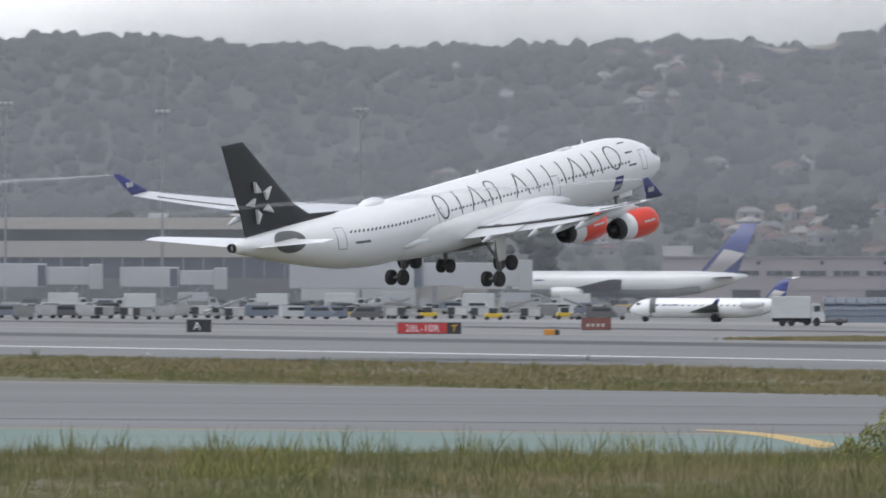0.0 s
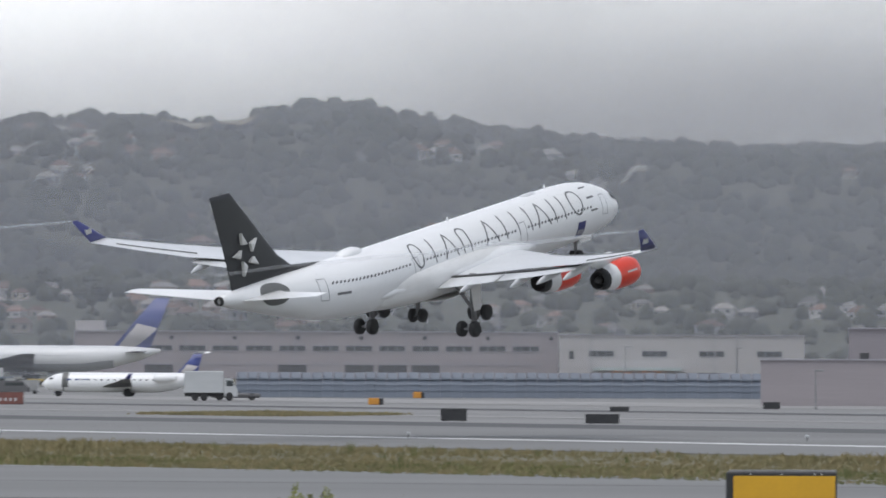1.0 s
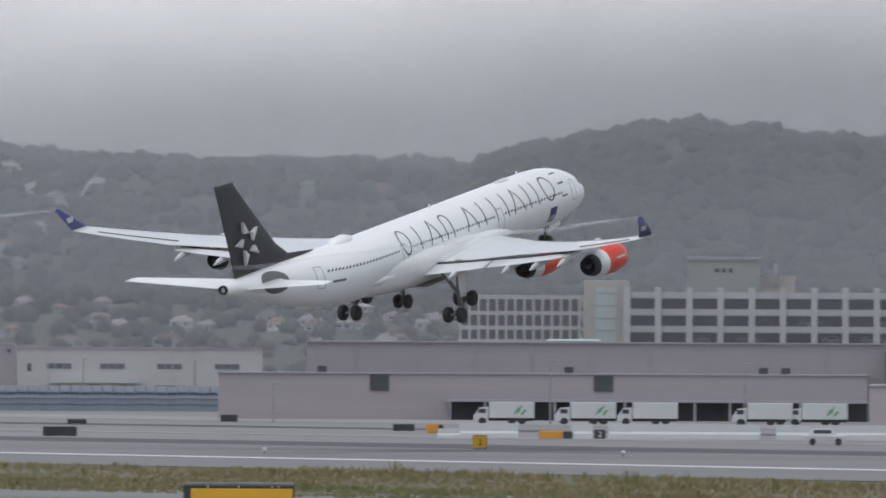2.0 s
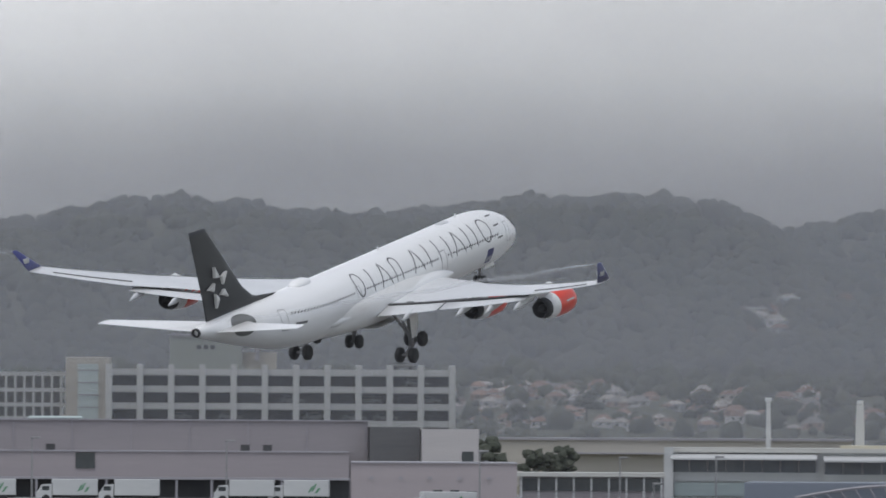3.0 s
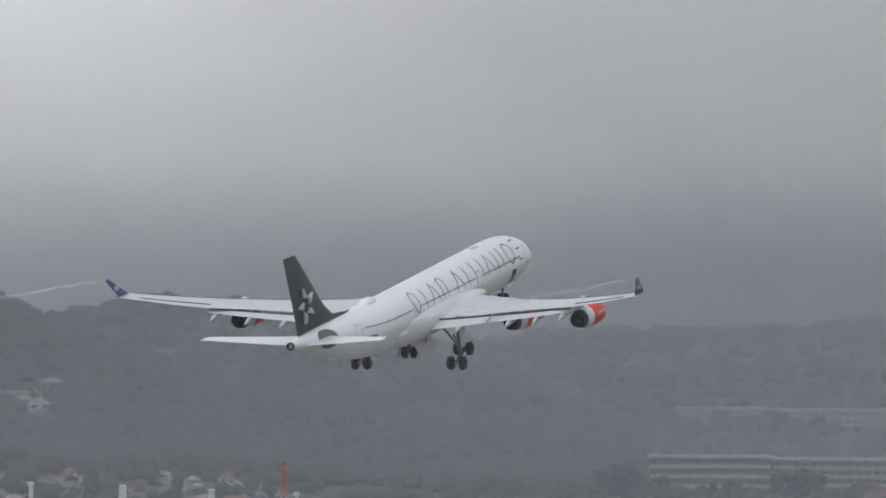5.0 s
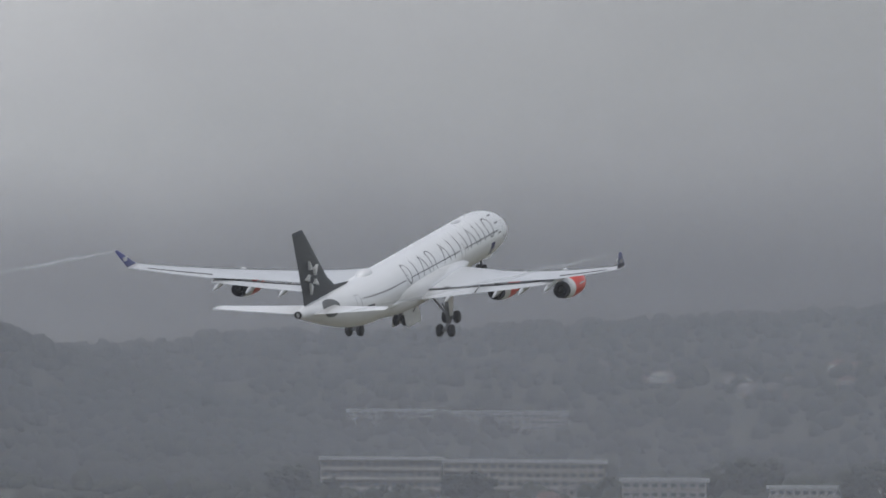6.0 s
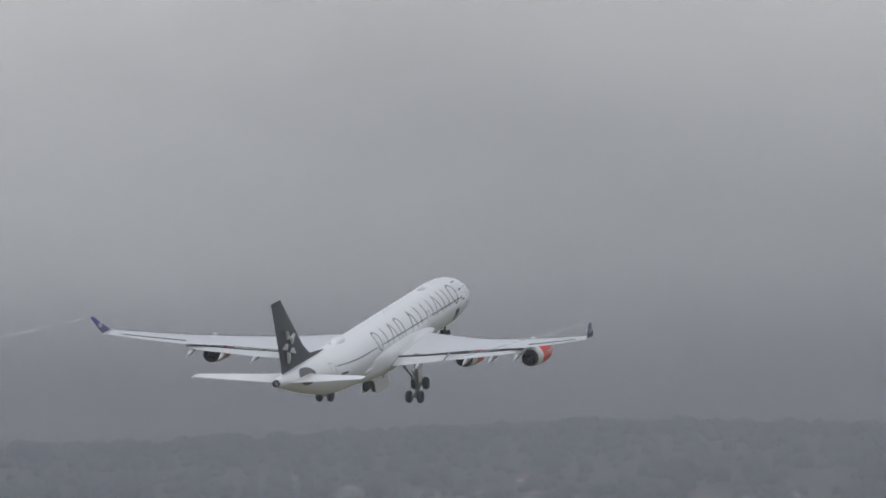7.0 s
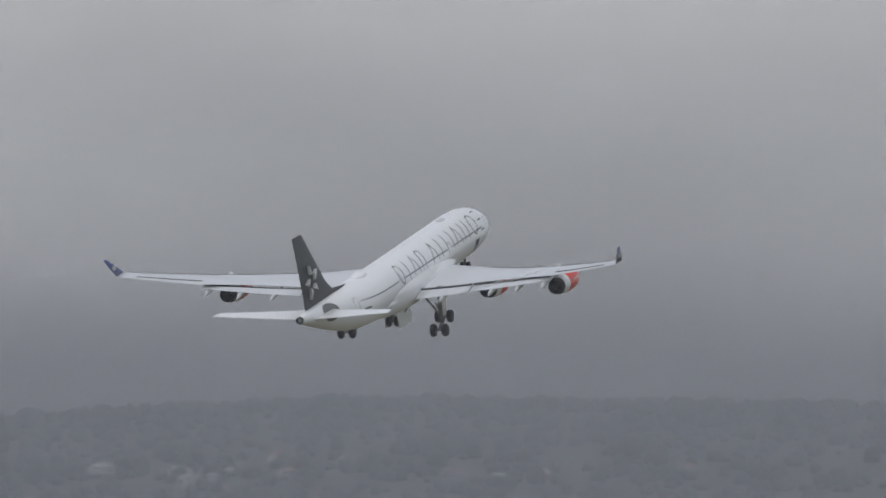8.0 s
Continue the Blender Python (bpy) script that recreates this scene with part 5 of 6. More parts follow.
def glass_terminal():
    st = Site(2550, 1250)
    b = thing("terminal", st.m, label="white glass-fronted terminal with two dark ribbon windows", category="terminal")
    part("wall", st.slab(2272, 2850, 38, None, 1.5, 40), WHITEWALL, b)
    part("roof", st.slab(2268, 2856, 31, 39, 0.8, 42), ROOF, b, "pale flat roof")
    part("end_pier", st.slab(2268, 2284, 30, None, -0.2, 4), WHITEWALL, b)
    for u0, u1, dv in ((2280, 2538, 0), (2550, 2824, 3)):
        part("awning", loft([[(st.x(u), -2.6, st.z(49 + dv)), (st.x(u), -2.6, st.z(52 + dv)), (st.x(u), 1.5, st.z(44 + dv)), (st.x(u), 1.5, st.z(41 + dv))] for u in (u0, u1)]), GARAGE, b, "white sloping awning")
        part("ribbon_window", st.slab(u0 + 2, u1 - 2, 52 + dv, 74 + dv, 0.9, 1.6), GLASS_BLUE, b, "dark ribbon window")
        for k in range(9):
            u = u0 + (u1 - u0) * k / 8
            part("mullion", st.slab(u - 0.7, u + 0.7, 52 + dv, 74 + dv, 0.7, 0.95), TRIM, b)
        part("lower_glazing", st.slab(u0 + 6, u1 - 10, 92, 116, 1.2, 1.6), GREENISH, b, "green tinted lower glazing")
        part("sill_band", st.slab(u0, u1, 74 + dv, 90, 0.9, 1.6), WHITEWALL, b)
    part("roof_edge", st.slab(2580, 2990, 26, 32, 8, 40), paint("cream_edge", (0.52, 0.48, 0.36), (0.45, 0.42, 0.33), rough=0.8), b, "cream roof edge")
    for u in (2708, 2724):
        part("roof_fan", st.slab(u - 6, u + 6, 26, 36, 4, 6), GLASS, b)
    st = Site(3120, 1300)
    c = thing("low_terminal", st.m, label="low terminal hall with a pale stained roof", category="terminal")
    part("wall", st.slab(2852, 3480, 50, None, 0, 60), WHITEWALL, c)
    part("roof", loft([[(st.x(u), -0.6, st.z(56)), (st.x(u), 60, st.z(30)), (st.x(u), 60, st.z(36)), (st.x(u), -0.6, st.z(60))] for u in (2850, 3482)]), ROOF, c, "pale stained sloping roof")
    for u in (2990, 3060, 3140):
        part("roof_curb", st.slab(u, u + 46, 36, 44, 20, 30), ROOF, c)
    part("dome", loft([[(st.x(2905) + r * math.cos(a), 10 + r * math.sin(a), z) for a in (2 * math.pi * k / 20 for k in range(20))] for r, z in ((4.3, st.z(66)), (3.6, st.z(58)), (2.2, st.z(52)), (0.4, st.z(49)))]), WHITEWALL, c, "pale shallow tent roof", smooth=True)
    st = Site(2900, 1130)
    e = thing("hangar", st.m, label="blue-grey hangar front with an arched truss", category="hangar")
    part("wall", st.slab(2410, 3500, 92, None, 0, 30), BLUE_STEEL, e)
    part("parapet", st.slab(2700, 3501, 88, 93, -0.2, 30), TRIM, e)
    arch = [(st.x(2500 + 26 * k), -0.4, st.z(118 - 22 * math.sin(math.pi * k / 14))) for k in range(15)]
    part("arch_truss", tube(arch, 0.2, 6), TRIM, e, "grey arched truss")
    for k in range(1, 14):
        part("truss_bar", tube((arch[k], (arch[k][0] + 0.9, -0.4, st.z(120))), 0.1, 5), TRIM, e)
    for k in range(6):
        part("opening", st.slab(2905 + k * 70, 2955 + k * 70, 122, 150, -0.1, 0.1), GLASS, e)
    # long tan shed behind
    st = Site(2120, 1500)
    t = thing("long_shed", st.m, label="long tan shed with a dark roof line", category="warehouse")
    part("wall", st.slab(1955, 2600, 18, None, 0, 30), TAN, t)
    part("roof", st.slab(1953, 2602, 14, 18.5, -0.4, 30.2), TRIM, t)
    part("lower_eave", st.slab(2100, 2280, 40, 43, -2, 0), TRIM, t)
    st = Site(2140, 1180)
    v = thing("ramp_office", st.m, label="low dark-windowed ramp office with a pale roof", category="building")
    part("roof", st.slab(2008, 2270, 76, 83, -1, 20), ROOF, v)
    part("wall", st.slab(2012, 2268, 83, None, 0, 19), MAUVE, v)
    part("ribbon_window", st.slab(2014, 2264, 86, 108, -0.2, 0.1), GLASS, v, "dark ribbon window")
    for k in range(9):
        part("post", st.slab(2014 + k * 31, 2017 + k * 31, 83, None, -0.6, -0.3), WHITEWALL, v)
    # pale vertical stacks on the terminal roof
    st0 = None
    for u, w, vt in ((2452, 8, -51), (2614, 15, -47), (2771, 13, -40), (2922, 8, -35)):
        d = 1285
        s = d / FOCAL
        k = thing("stack", spot(u, d), label="tall pale roof stack with a small lamp head", category="stack", group="roof stacks")
        hh = EYE_Z - vt * s
        part("shaft", loft([[(x * w * s / 2 * f, y * 0.5, z) for x, y in ((-1, -1), (1, -1), (1, 1), (-1, 1))] for z, f in ((0, 1.2), (hh * 0.8, 1.0), (hh, 0.85))]), GARAGE, k)
        part("lamp_head", box(-0.45, 0.45, -0.4, 0.4, hh, hh + 0.55, 0.08), WHITEWALL, k)
    # red and white lattice mast
    st = Site(2899, 1560)
    m = thing("radio_mast", st.m, label="red and white lattice radio mast", category="mast")
    z0, z1 = 0, st.z(-98)
    for k in range(6):
        a, b2 = z0 + (z1 - z0) * k / 6, z0 + (z1 - z0) * (k + 1) / 6
        bm = bmesh.new()
        wa, wb = 0.85 - 0.1 * k, 0.85 - 0.1 * (k + 1)
        for sx in (-1, 1):
            for sy in (-1, 1):
                p, q = Vector((sx * wa, sy * wa, a)), Vector((sx * wb, sy * wb, b2))
                add_loft(bm, [[p + Vector(o) for o in ((-0.1, -0.1, 0), (0.1, -0.1, 0), (0.1, 0.1, 0), (-0.1, 0.1, 0))], [q + Vector(o) for o in ((-0.1, -0.1, 0), (0.1, -0.1, 0), (0.1, 0.1, 0), (-0.1, 0.1, 0))]])
            for j in range(3):
                za, zb = a + (b2 - a) * j / 3, a + (b2 - a) * (j + 1) / 3
                p, q = Vector((-sx * wa, -wa, za)), Vector((sx * wb, -wa, zb))
                add_loft(bm, [[p + Vector(o) for o in ((0, -0.06, -0.08), (0, 0.06, -0.08), (0, 0.06, 0.08), (0, -0.06, 0.08))], [q + Vector(o) for o in ((0, -0.06, -0.08), (0, 0.06, -0.08), (0, 0.06, 0.08), (0, -0.06, 0.08))]])
        part("mast_section", bm, (MAST_RED, WHITEWALL, MAST_RED, WHITEWALL, MAST_RED, MAST_RED)[k], m)


def left_terminal():
    st = Site(-1500, 1750)
    b = thing("terminal", st.m, label="low terminal with tan concrete fascias and dark glazing", category="terminal")
    part("upper_fascia", st.slab(-2300, -1325, -74, -53, 14, 60), TAN, b, "tan concrete fascia")
    part("upper_glazing", st.slab(-2300, -1330, -53, -31, 15, 58), GLASS, b, "dark upper glazing")
    part("deck_fascia", st.slab(-2300, -1130, -32, -3, 4, 60), TAN, b, "tan concrete deck edge")
    part("glazing", st.slab(-2300, -1290, -3, 34, 5, 58), GLASS_BLUE, b, "dark window wall")
    part("white_wall", st.slab(-1289, -1085, 0, None, 4.5, 58), WHITEWALL, b, "white wall panels")
    part("base_wall", st.slab(-2300, -1290, 34, None, 4.6, 50), PANEL_GREY, b)
    part("roof_shed", st.slab(-1560, -1525, -82, -74, 20, 30), WHITEWALL, b)
    for u in range(-2290, -1300, 36):
        part("mullion", st.slab(u - 1, u + 1, -3, 34, 4.8, 5.05), TRIM, b)
    part("side_hall", st.slab(-1130, -1000, 14, None, 10, 40), TAN, b)


def jet_bridge(u0, u1, v0, v1, d, label):
    st = Site((u0 + u1) / 2, d)
    b = thing("jet_bridge", st.m, label=label, category="jet bridge", group="jet bridges")
    um = u0 + (u1 - u0) * 0.55
    part("outer_tunnel", st.slab(u0, um, v0, v1, -1.9, 1.9, 0.1), WHITEWALL, b)
    part("inner_tunnel", st.slab(um, u1 - 20, v0 + 6, v1 - 4, -1.5, 1.5, 0.1), WHITEWALL, b)
    part("cabin", st.slab(u1 - 24, u1, v0 + 1, v1 + 4, -2.4, 2.4, 0.15), GARAGE, b, "pale docking cabin")
    part("seam", st.slab(um - 16, um - 2, v0 + 3, v1 - 2, -2.0, 2.0), GLASS_BLUE, b, "dark bellows joint")
    for u in (u0 + 14, um + 20, u1 - 40):
        part("leg", st.slab(u - 4, u + 4, v1 - 4, None, -0.5, 0.5), TRIM, b)
    part("wheel_frame", box(st.x(um + 6), st.x(um + 36), -1.5, 1.5, 0.2, 1.3, 0.1), DARK, b)
    part("stair", loft([[(st.x(u1 - 46), y, st.z(v1)), (st.x(u1 - 44), y, st.z(v1 - 5)), (st.x(u1 - 96), y, 0.5), (st.x(u1 - 98), y, 0.0)] for y in (-2.6, -1.8)]), TRIM, b, "grey service stair")
    return b


def apron_lamps():
    for u, vt, d in ((-1812, -272, 1700), (-1535, -258, 1720), (-1184, -262, 1740)):
        s = d / FOCAL
        h = EYE_Z - vt * s
        p = thing("flood_light_mast", spot(u, d), label="tall slim apron floodlight mast", category="lamp mast", group="apron light masts")
        part("pole", tube(((0, 0, 0), (0, 0, h)), (0.28, 0.14), 8), STEEL, p)
        part("crossbar", box(-1.3, 1.3, -0.2, 0.2, h - 0.15, h + 0.1), STEEL, p)
        for k in (-1, 0, 1):
            part("lamp", box(k * 1.0 - 0.35, k * 1.0 + 0.35, -0.5, 0.1, h + 0.1, h + 0.55, 0.05), WHITEWALL, p)
    for u, vt, d in ((324, 20, 1430), (520, 22, 1430), (660, 62, 1150), (1150, 20, 1140), (1494, 24, 1140), (1942, 40, 1060), (2190, 50, 1150), (2360, 48, 1160), (2250, 96, 1100)):
        s = d / FOCAL
        h = EYE_Z - vt * s
        p = thing("street_lamp", spot(u, d), label="slender grey lamp post beside the apron road", category="lamp post", group="apron lamp posts")
        part("pole", tube(((0, 0, 0), (0, 0, h)), (0.13, 0.08), 8), STEEL, p)
        part("lamp_head", box(-0.15, 1.0, -0.15, 0.15, h - 0.05, h + 0.2, 0.04), STEEL, p)


warehouses()
freight_hall()
blast_fence()
barriers()
garage()
dock_trucks()
glass_terminal()
left_terminal()
jet_bridge(-1860, -1640, 8, 50, 1600, "white jet bridge on legs beside the terminal")
jet_bridge(-1610, -1420, 14, 50, 1600, "white jet bridge on legs beside the terminal")
jet_bridge(-1310, -880, 0, 52, 1620, "long white jet bridge reaching to a parked jet")
apron_lamps()


# ---- parked aircraft ----
PARKED_GREY = paint("parked_grey", (0.36, 0.365, 0.37), (0.28, 0.285, 0.29), rough=0.45, scale=0.3)
def parked_jet(name, m, length, r, mats, label, fin_h, t_tail, engines_aft):
    """A parked jet seen from its side, nose towards -x; the ground is z = 0."""
    white, blue, belly = mats
    p = thing(name, m, label=label, category="airplane")
    zc = r * 1.75 if not engines_aft else r * 1.5
    L = length / 2
    prof = ((-L, -0.25, 0.05), (-L + r * 0.5, -0.2, 0.55), (-L + r * 1.3, -0.08, 0.86), (-L + r * 2.4, 0, 1), (L * 0.45, 0, 1), (L * 0.68, 0.16, 0.84), (L * 0.86, 0.38, 0.52), (L, 0.62, 0.12))
    part("fuselage", loft([ring(x, 0, zc + dz * r, rr * r, rr * r, 32) for x, dz, rr in prof]), white, p, "white fuselage", smooth=True)
    part("belly", loft([ring(x, 0, zc - 0.10 * r + dz * r, rr * r * 0.965, rr * r * 0.965, 24) for x, dz, rr in prof[3:6]]), belly, p, "grey belly", smooth=True)
    ft = zc + r * 0.8
    sw = fin_h * 0.82
    part("fin", blade([((L * 0.66, 0, ft), (L * 0.93, 0, ft + 0.2), (0, 1, 0), 0.05), ((L * 0.68 + sw, 0, ft + fin_h), (L * 0.68 + sw + length * 0.05, 0, ft + fin_h), (0, 1, 0), 0.05)], 8), blue, p, "blue fin", smooth=True)
    part("fin_patch", blade([((L * 0.69, 0, ft + 0.2), (L * 0.88, 0, ft + 0.2), (0, 1, 0), 0.09), ((L * 0.69 + sw * 0.5, 0, ft + fin_h * 0.5), (L * 0.69 + sw * 0.5 + length * 0.075, 0, ft + fin_h * 0.40), (0, 1, 0), 0.12)], 6), PALE, p, "pale patch on the fin", smooth=True)
    tz = ft + fin_h if t_tail else zc + r * 0.45
    tx = L * 0.66 + sw if t_tail else L * 0.74
    for s in (-1, 1):
        part("tailplane", blade([((tx, s * 0.2, tz), (tx + length * 0.075, s * 0.2, tz), (0, 0, 1), 0.06), ((tx + length * 0.06, s * length * 0.15, tz + 0.3), (tx + length * 0.10, s * length * 0.15, tz + 0.3), (0, 0, 1), 0.06)], 6), PANEL_GREY if not t_tail else white, p, smooth=True)
        part("wing", blade([((-L * 0.25, s * r * 0.6, zc - r * 0.5), (L * 0.13, s * r * 0.6, zc - r * 0.5), (0, 0, 1), 0.07), ((L * 0.16, s * length * 0.43, zc + r * 0.35), (L * 0.25, s * length * 0.43, zc + r * 0.35), (0, 0, 1), 0.06)], 8), PANEL_GREY, p, "dark grey wing", smooth=True)
        if engines_aft:
            part("winglet", blade([((L * 0.17, s * length * 0.43, zc + r * 0.35), (L * 0.25, s * length * 0.43, zc + r * 0.35), (0, 1, 0), 0.06), ((L * 0.24, s * length * 0.45, zc + r * 0.35 + length * 0.035), (L * 0.28, s * length * 0.45, zc + r * 0.35 + length * 0.035), (0, 1, 0), 0.06)], 5), NAVY, p, smooth=True)
        ex, ey, ez, er, el = (L * 0.56, s * r * 1.5, zc + r * 0.45, r * 0.42, length * 0.07) if engines_aft else (-L * 0.20, s * length * 0.16, zc - r * 0.75, r * 0.52, length * 0.055)
        part("engine", loft([ring(ex + a * el, ey, ez, er * q, er * q, 20) for a, q in ((-1, 0.85), (-0.9, 1), (0.1, 1), (0.7, 0.75), (1, 0.5))]), white, p, "white engine nacelle", smooth=True)
        part("main_gear", tube(((L * 0.08, s * length * 0.06, zc - r * 0.8), (L * 0.08, s * length * 0.06, 0.6)), 0.22, 8), STEEL, p)
        w = part("wheel", wheel_mesh(0.6, 0.9), DARK, p)
        w.matrix_basis = Matrix.Translation((L * 0.08, s * length * 0.06, 0.6)) @ WHEEL_TURN
    part("nose_gear", tube(((-L * 0.8, 0, zc - r * 0.8), (-L * 0.8, 0, 0.5)), 0.16, 8), STEEL, p)
    w = part("nose_wheel", wheel_mesh(0.5, 0.7), DARK, p)
    w.matrix_basis = Matrix.Translation((-L * 0.8, 0, 0.5)) @ WHEEL_TURN
    for k in range(3):
        x = -L * 0.68 + k * length * 0.055
        part("livery_bar", box(x, x + length * 0.03, -r * 1.004, -r * 0.9, zc + r * 0.24, zc + r * 0.34), FIN_BLUE, p, "blue livery bar")
    n = int(length / 1.5)
    first = None
    for k in range(n):
        x = -L * 0.72 + k * (L * 1.2 / n)
        y = -math.sqrt(r * r - (0.22 * r) ** 2) - 0.01
        if first is None:
            first = part("cabin_window", box(-0.14, 0.14, 0, 0.1, -0.2, 0.2), GAP, p)
            first.matrix_basis = Matrix.Translation((x, y, zc + 0.16 * r))
        else:
            share(first, Matrix.Translation((x, y, zc + 0.16 * r)))
    part("cockpit_pane", box(-L + r * 0.85, -L + r * 1.3, -r * 0.72, r * 0.72, zc + r * 0.28, zc + r * 0.46), GAP, p)
    return p


parked_jet("parked_jet", spot(-755, 1800, 0, -8), 56, 2.45, (WHITE, FIN_BLUE, PARKED_GREY), "large white passenger jet with blue fin, parked at the terminal", 9.6, False, False)
regional = parked_jet("regional_jet", spot(-566, ground_d(111), 0, -10), 23.4, 1.38, (WHITE, FIN_BLUE, BELLY), "small white regional jet with blue tail on the apron", 3.0, True, True)
part("door_band", loft([ring(x, 0, 2.07, 1.395, 1.395, 24) for x in (-8.6, -7.7)]), PANEL_GREY, regional, "dark open door band")


# ---- signs, markers and ground vehicles ----
def letters(text, size, m, mat, parent, name="lettering"):
    cu = bpy.data.curves.new(name, "FONT")
    cu.body, cu.size, cu.extrude, cu.align_x, cu.align_y = text, size, 0.012, "CENTER", "CENTER"
    tmp = bpy.data.objects.new(name, cu)
    scene.collection.objects.link(tmp)
    me = bpy.data.meshes.new_from_object(tmp.evaluated_get(bpy.context.evaluated_depsgraph_get()))
    bpy.data.objects.remove(tmp)
    me.materials.clear()
    me.materials.append(mat)
    o = new(name, me)
    o.parent = parent
    o.matrix_basis = m @ pose(0, 0, 0, 90, 0, 0)
    return o


def sign(u0, u1, v0, v1, label, panels, depth=0.5, d=None, z0=0.0):
    """A low field sign; panels are (start, end, material, text, text material, text scale)."""
    d = d or ground_d(v1)
    st = Site((u0 + u1) / 2, d)
    z1 = EYE_Z - v0 * st.s
    w = (u1 - u0) * st.s
    s = thing("airfield_sign", Matrix.Translation((0, 0, z0)) @ st.m, label=label, category="sign", group="airfield signs")
    h = z1 - z0
    part("case", box(-w / 2, w / 2, -depth / 2, depth / 2, 0.12, h, 0.04), SIGN_BLACK, s, "black sign case")
    for k in (-0.35, 0.35):
        part("foot", box(w * k - 0.06, w * k + 0.06, -0.1, 0.1, 0, 0.14), STEEL, s)
    for a, b, mat, text, tm, ts in panels:
        x0, x1 = -w / 2 + w * a, -w / 2 + w * b
        part("panel", box(x0 + 0.03, x1 - 0.03, -depth / 2 - 0.025, -depth / 2 + 0.01, 0.18, h - 0.06), mat, s)
        if text:
            letters(text, h * ts, pose((x0 + x1) / 2, -depth / 2 - 0.035, h * 0.5), tm, s)
    return s


def field_signs():
    sign(-1119, -1006, 112, 134, "red runway sign with a black taxiway panel", ((0, 0.78, SIGN_RED, "28L-10R", LINE_WHITE, 0.80), (0.78, 1, SIGN_BLACK, "T", SIGN_YELLOW, 0.75)))
    sign(-1492, -1448, 107, 131, "black airfield sign with a pale letter A", ((0, 0.85, SIGN_BLACK, "A", LINE_WHITE, 0.85),))
    s = sign(-793, -741, 103, 127, "weathered dark red airfield sign", ((0, 1, RUST, "", None, 0),))
    for k in range(4):
        part("lettering_bar", box(-1.2 + k * 0.62, -0.85 + k * 0.62, -0.3, -0.26, 0.55, 0.95), PALE, s, "pale bar")
    sign(-3, 43, 130, 154, "black airfield sign seen from behind", ((0, 1, SIGN_BLACK, "", None, 0),))
    sign(253, 313, 139, 158, "low black airfield sign seen from behind", ((0, 1, SIGN_BLACK, "", None, 0),))
    sign(296, 330, 126, 136, "low black airfield sign seen from behind", ((0, 1, SIGN_BLACK, "", None, 0),))
    sign(567, 597, 117, 131, "black airfield sign on a concrete pad", ((0, 1, SIGN_BLACK, "", None, 0),))
    sign(872, 910, 132, 146, "low black airfield sign seen from behind", ((0, 1, SIGN_BLACK, "", None, 0),))
    sign(1810, 1862, 180, 190, "low black airfield sign", ((0, 1, SIGN_BLACK, "", None, 0),))
    sign(1013, 1039, 151, 177, "upright yellow airfield marker with a dark figure", ((0, 1, SIGN_YELLOW, "2", SIGN_BLACK, 0.6),))
    sign(1228, 1248, 140, 158, "black distance sign with a pale figure 2", ((0, 1, SIGN_BLACK, "2", LINE_WHITE, 0.8),))
    for u, w, v0, v1 in ((-846, 28, 124, 134), (-118, 27, 112, 124), (-42, 20, 101, 112), (101, 20, 99, 111), (946, 30, 132, 148), (1160, 60, 143, 157)):
        d = ground_d(v1)
        s = d / FOCAL
        o = thing("marker_box", spot(u, d), label="low orange and black airfield marker box", category="marker", group="orange marker boxes")
        hh = EYE_Z - v0 * s
        part("case", box(-w * s / 2, w * s * 0.22, -0.4, 0.4, 0, hh, 0.05), ORANGE, o)
        part("end_case", box(w * s * 0.22, w * s / 2, -0.4, 0.4, 0, hh * 0.95, 0.05), SIGN_BLACK, o)
    # large yellow direction sign on the near bank
    d = 318.0
    s = 196 / FOCAL * d
    g = thing("direction_sign", spot(502 + 98, d, 2.12), label="large yellow taxiway sign in a black case", category="sign")
    h = EYE_Z - 240 / FOCAL * d - 2.12
    part("case", box(-s / 2, s / 2, -0.3, 0.3, 0.1, h, 0.05), SIGN_BLACK, g, "black sign case")
    part("panel", box(-s / 2 + 0.25, s / 2 - 0.06, -0.33, -0.29, 0.2, h - 0.14), SIGN_YELLOW, g, "yellow panel")
    part("top_rail", box(-s / 2 + 0.1, s / 2 - 0.02, -0.26, 0.26, h, h + 0.06), STEEL, g, "grey metal top")
    for k in (-0.28, 0.0, 0.3, 0.36):
        part("rivet", box(s * k - 0.025, s * k + 0.025, -0.345, -0.30, h - 0.11, h - 0.06), GARAGE, g)
    letters("C", 1.0, pose(0.1, -0.345, h - 1.42), SIGN_BLACK, g)
    for k in (-1, 1):
        bm = bmesh.new()
        x, z = 0.1 + k * 1.15, h - 1.45
        pts = [(x + k * 0.28, z), (x - k * 0.08, z + 0.30), (x - k * 0.18, z + 0.20), (x + k * 0.08, z), (x - k * 0.18, z - 0.20), (x - k * 0.08, z - 0.30)]
        a = [bm.verts.new((p, -0.345, q)) for p, q in pts]
        b = [bm.verts.new((p, -0.33, q)) for p, q in pts]
        bm.faces.new(a)
        for i in range(6):
            bm.faces.new((a[i], a[(i + 1) % 6], b[(i + 1) % 6], b[i]))
        part("arrow", bm, SIGN_BLACK, g, "black arrow head")
    for k in (-0.35, 0.35):
        part("foot", box(s * k - 0.05, s * k + 0.05, -0.06, 0.06, -0.15, 0.12), STEEL, g)
    # edge lights
    first = None
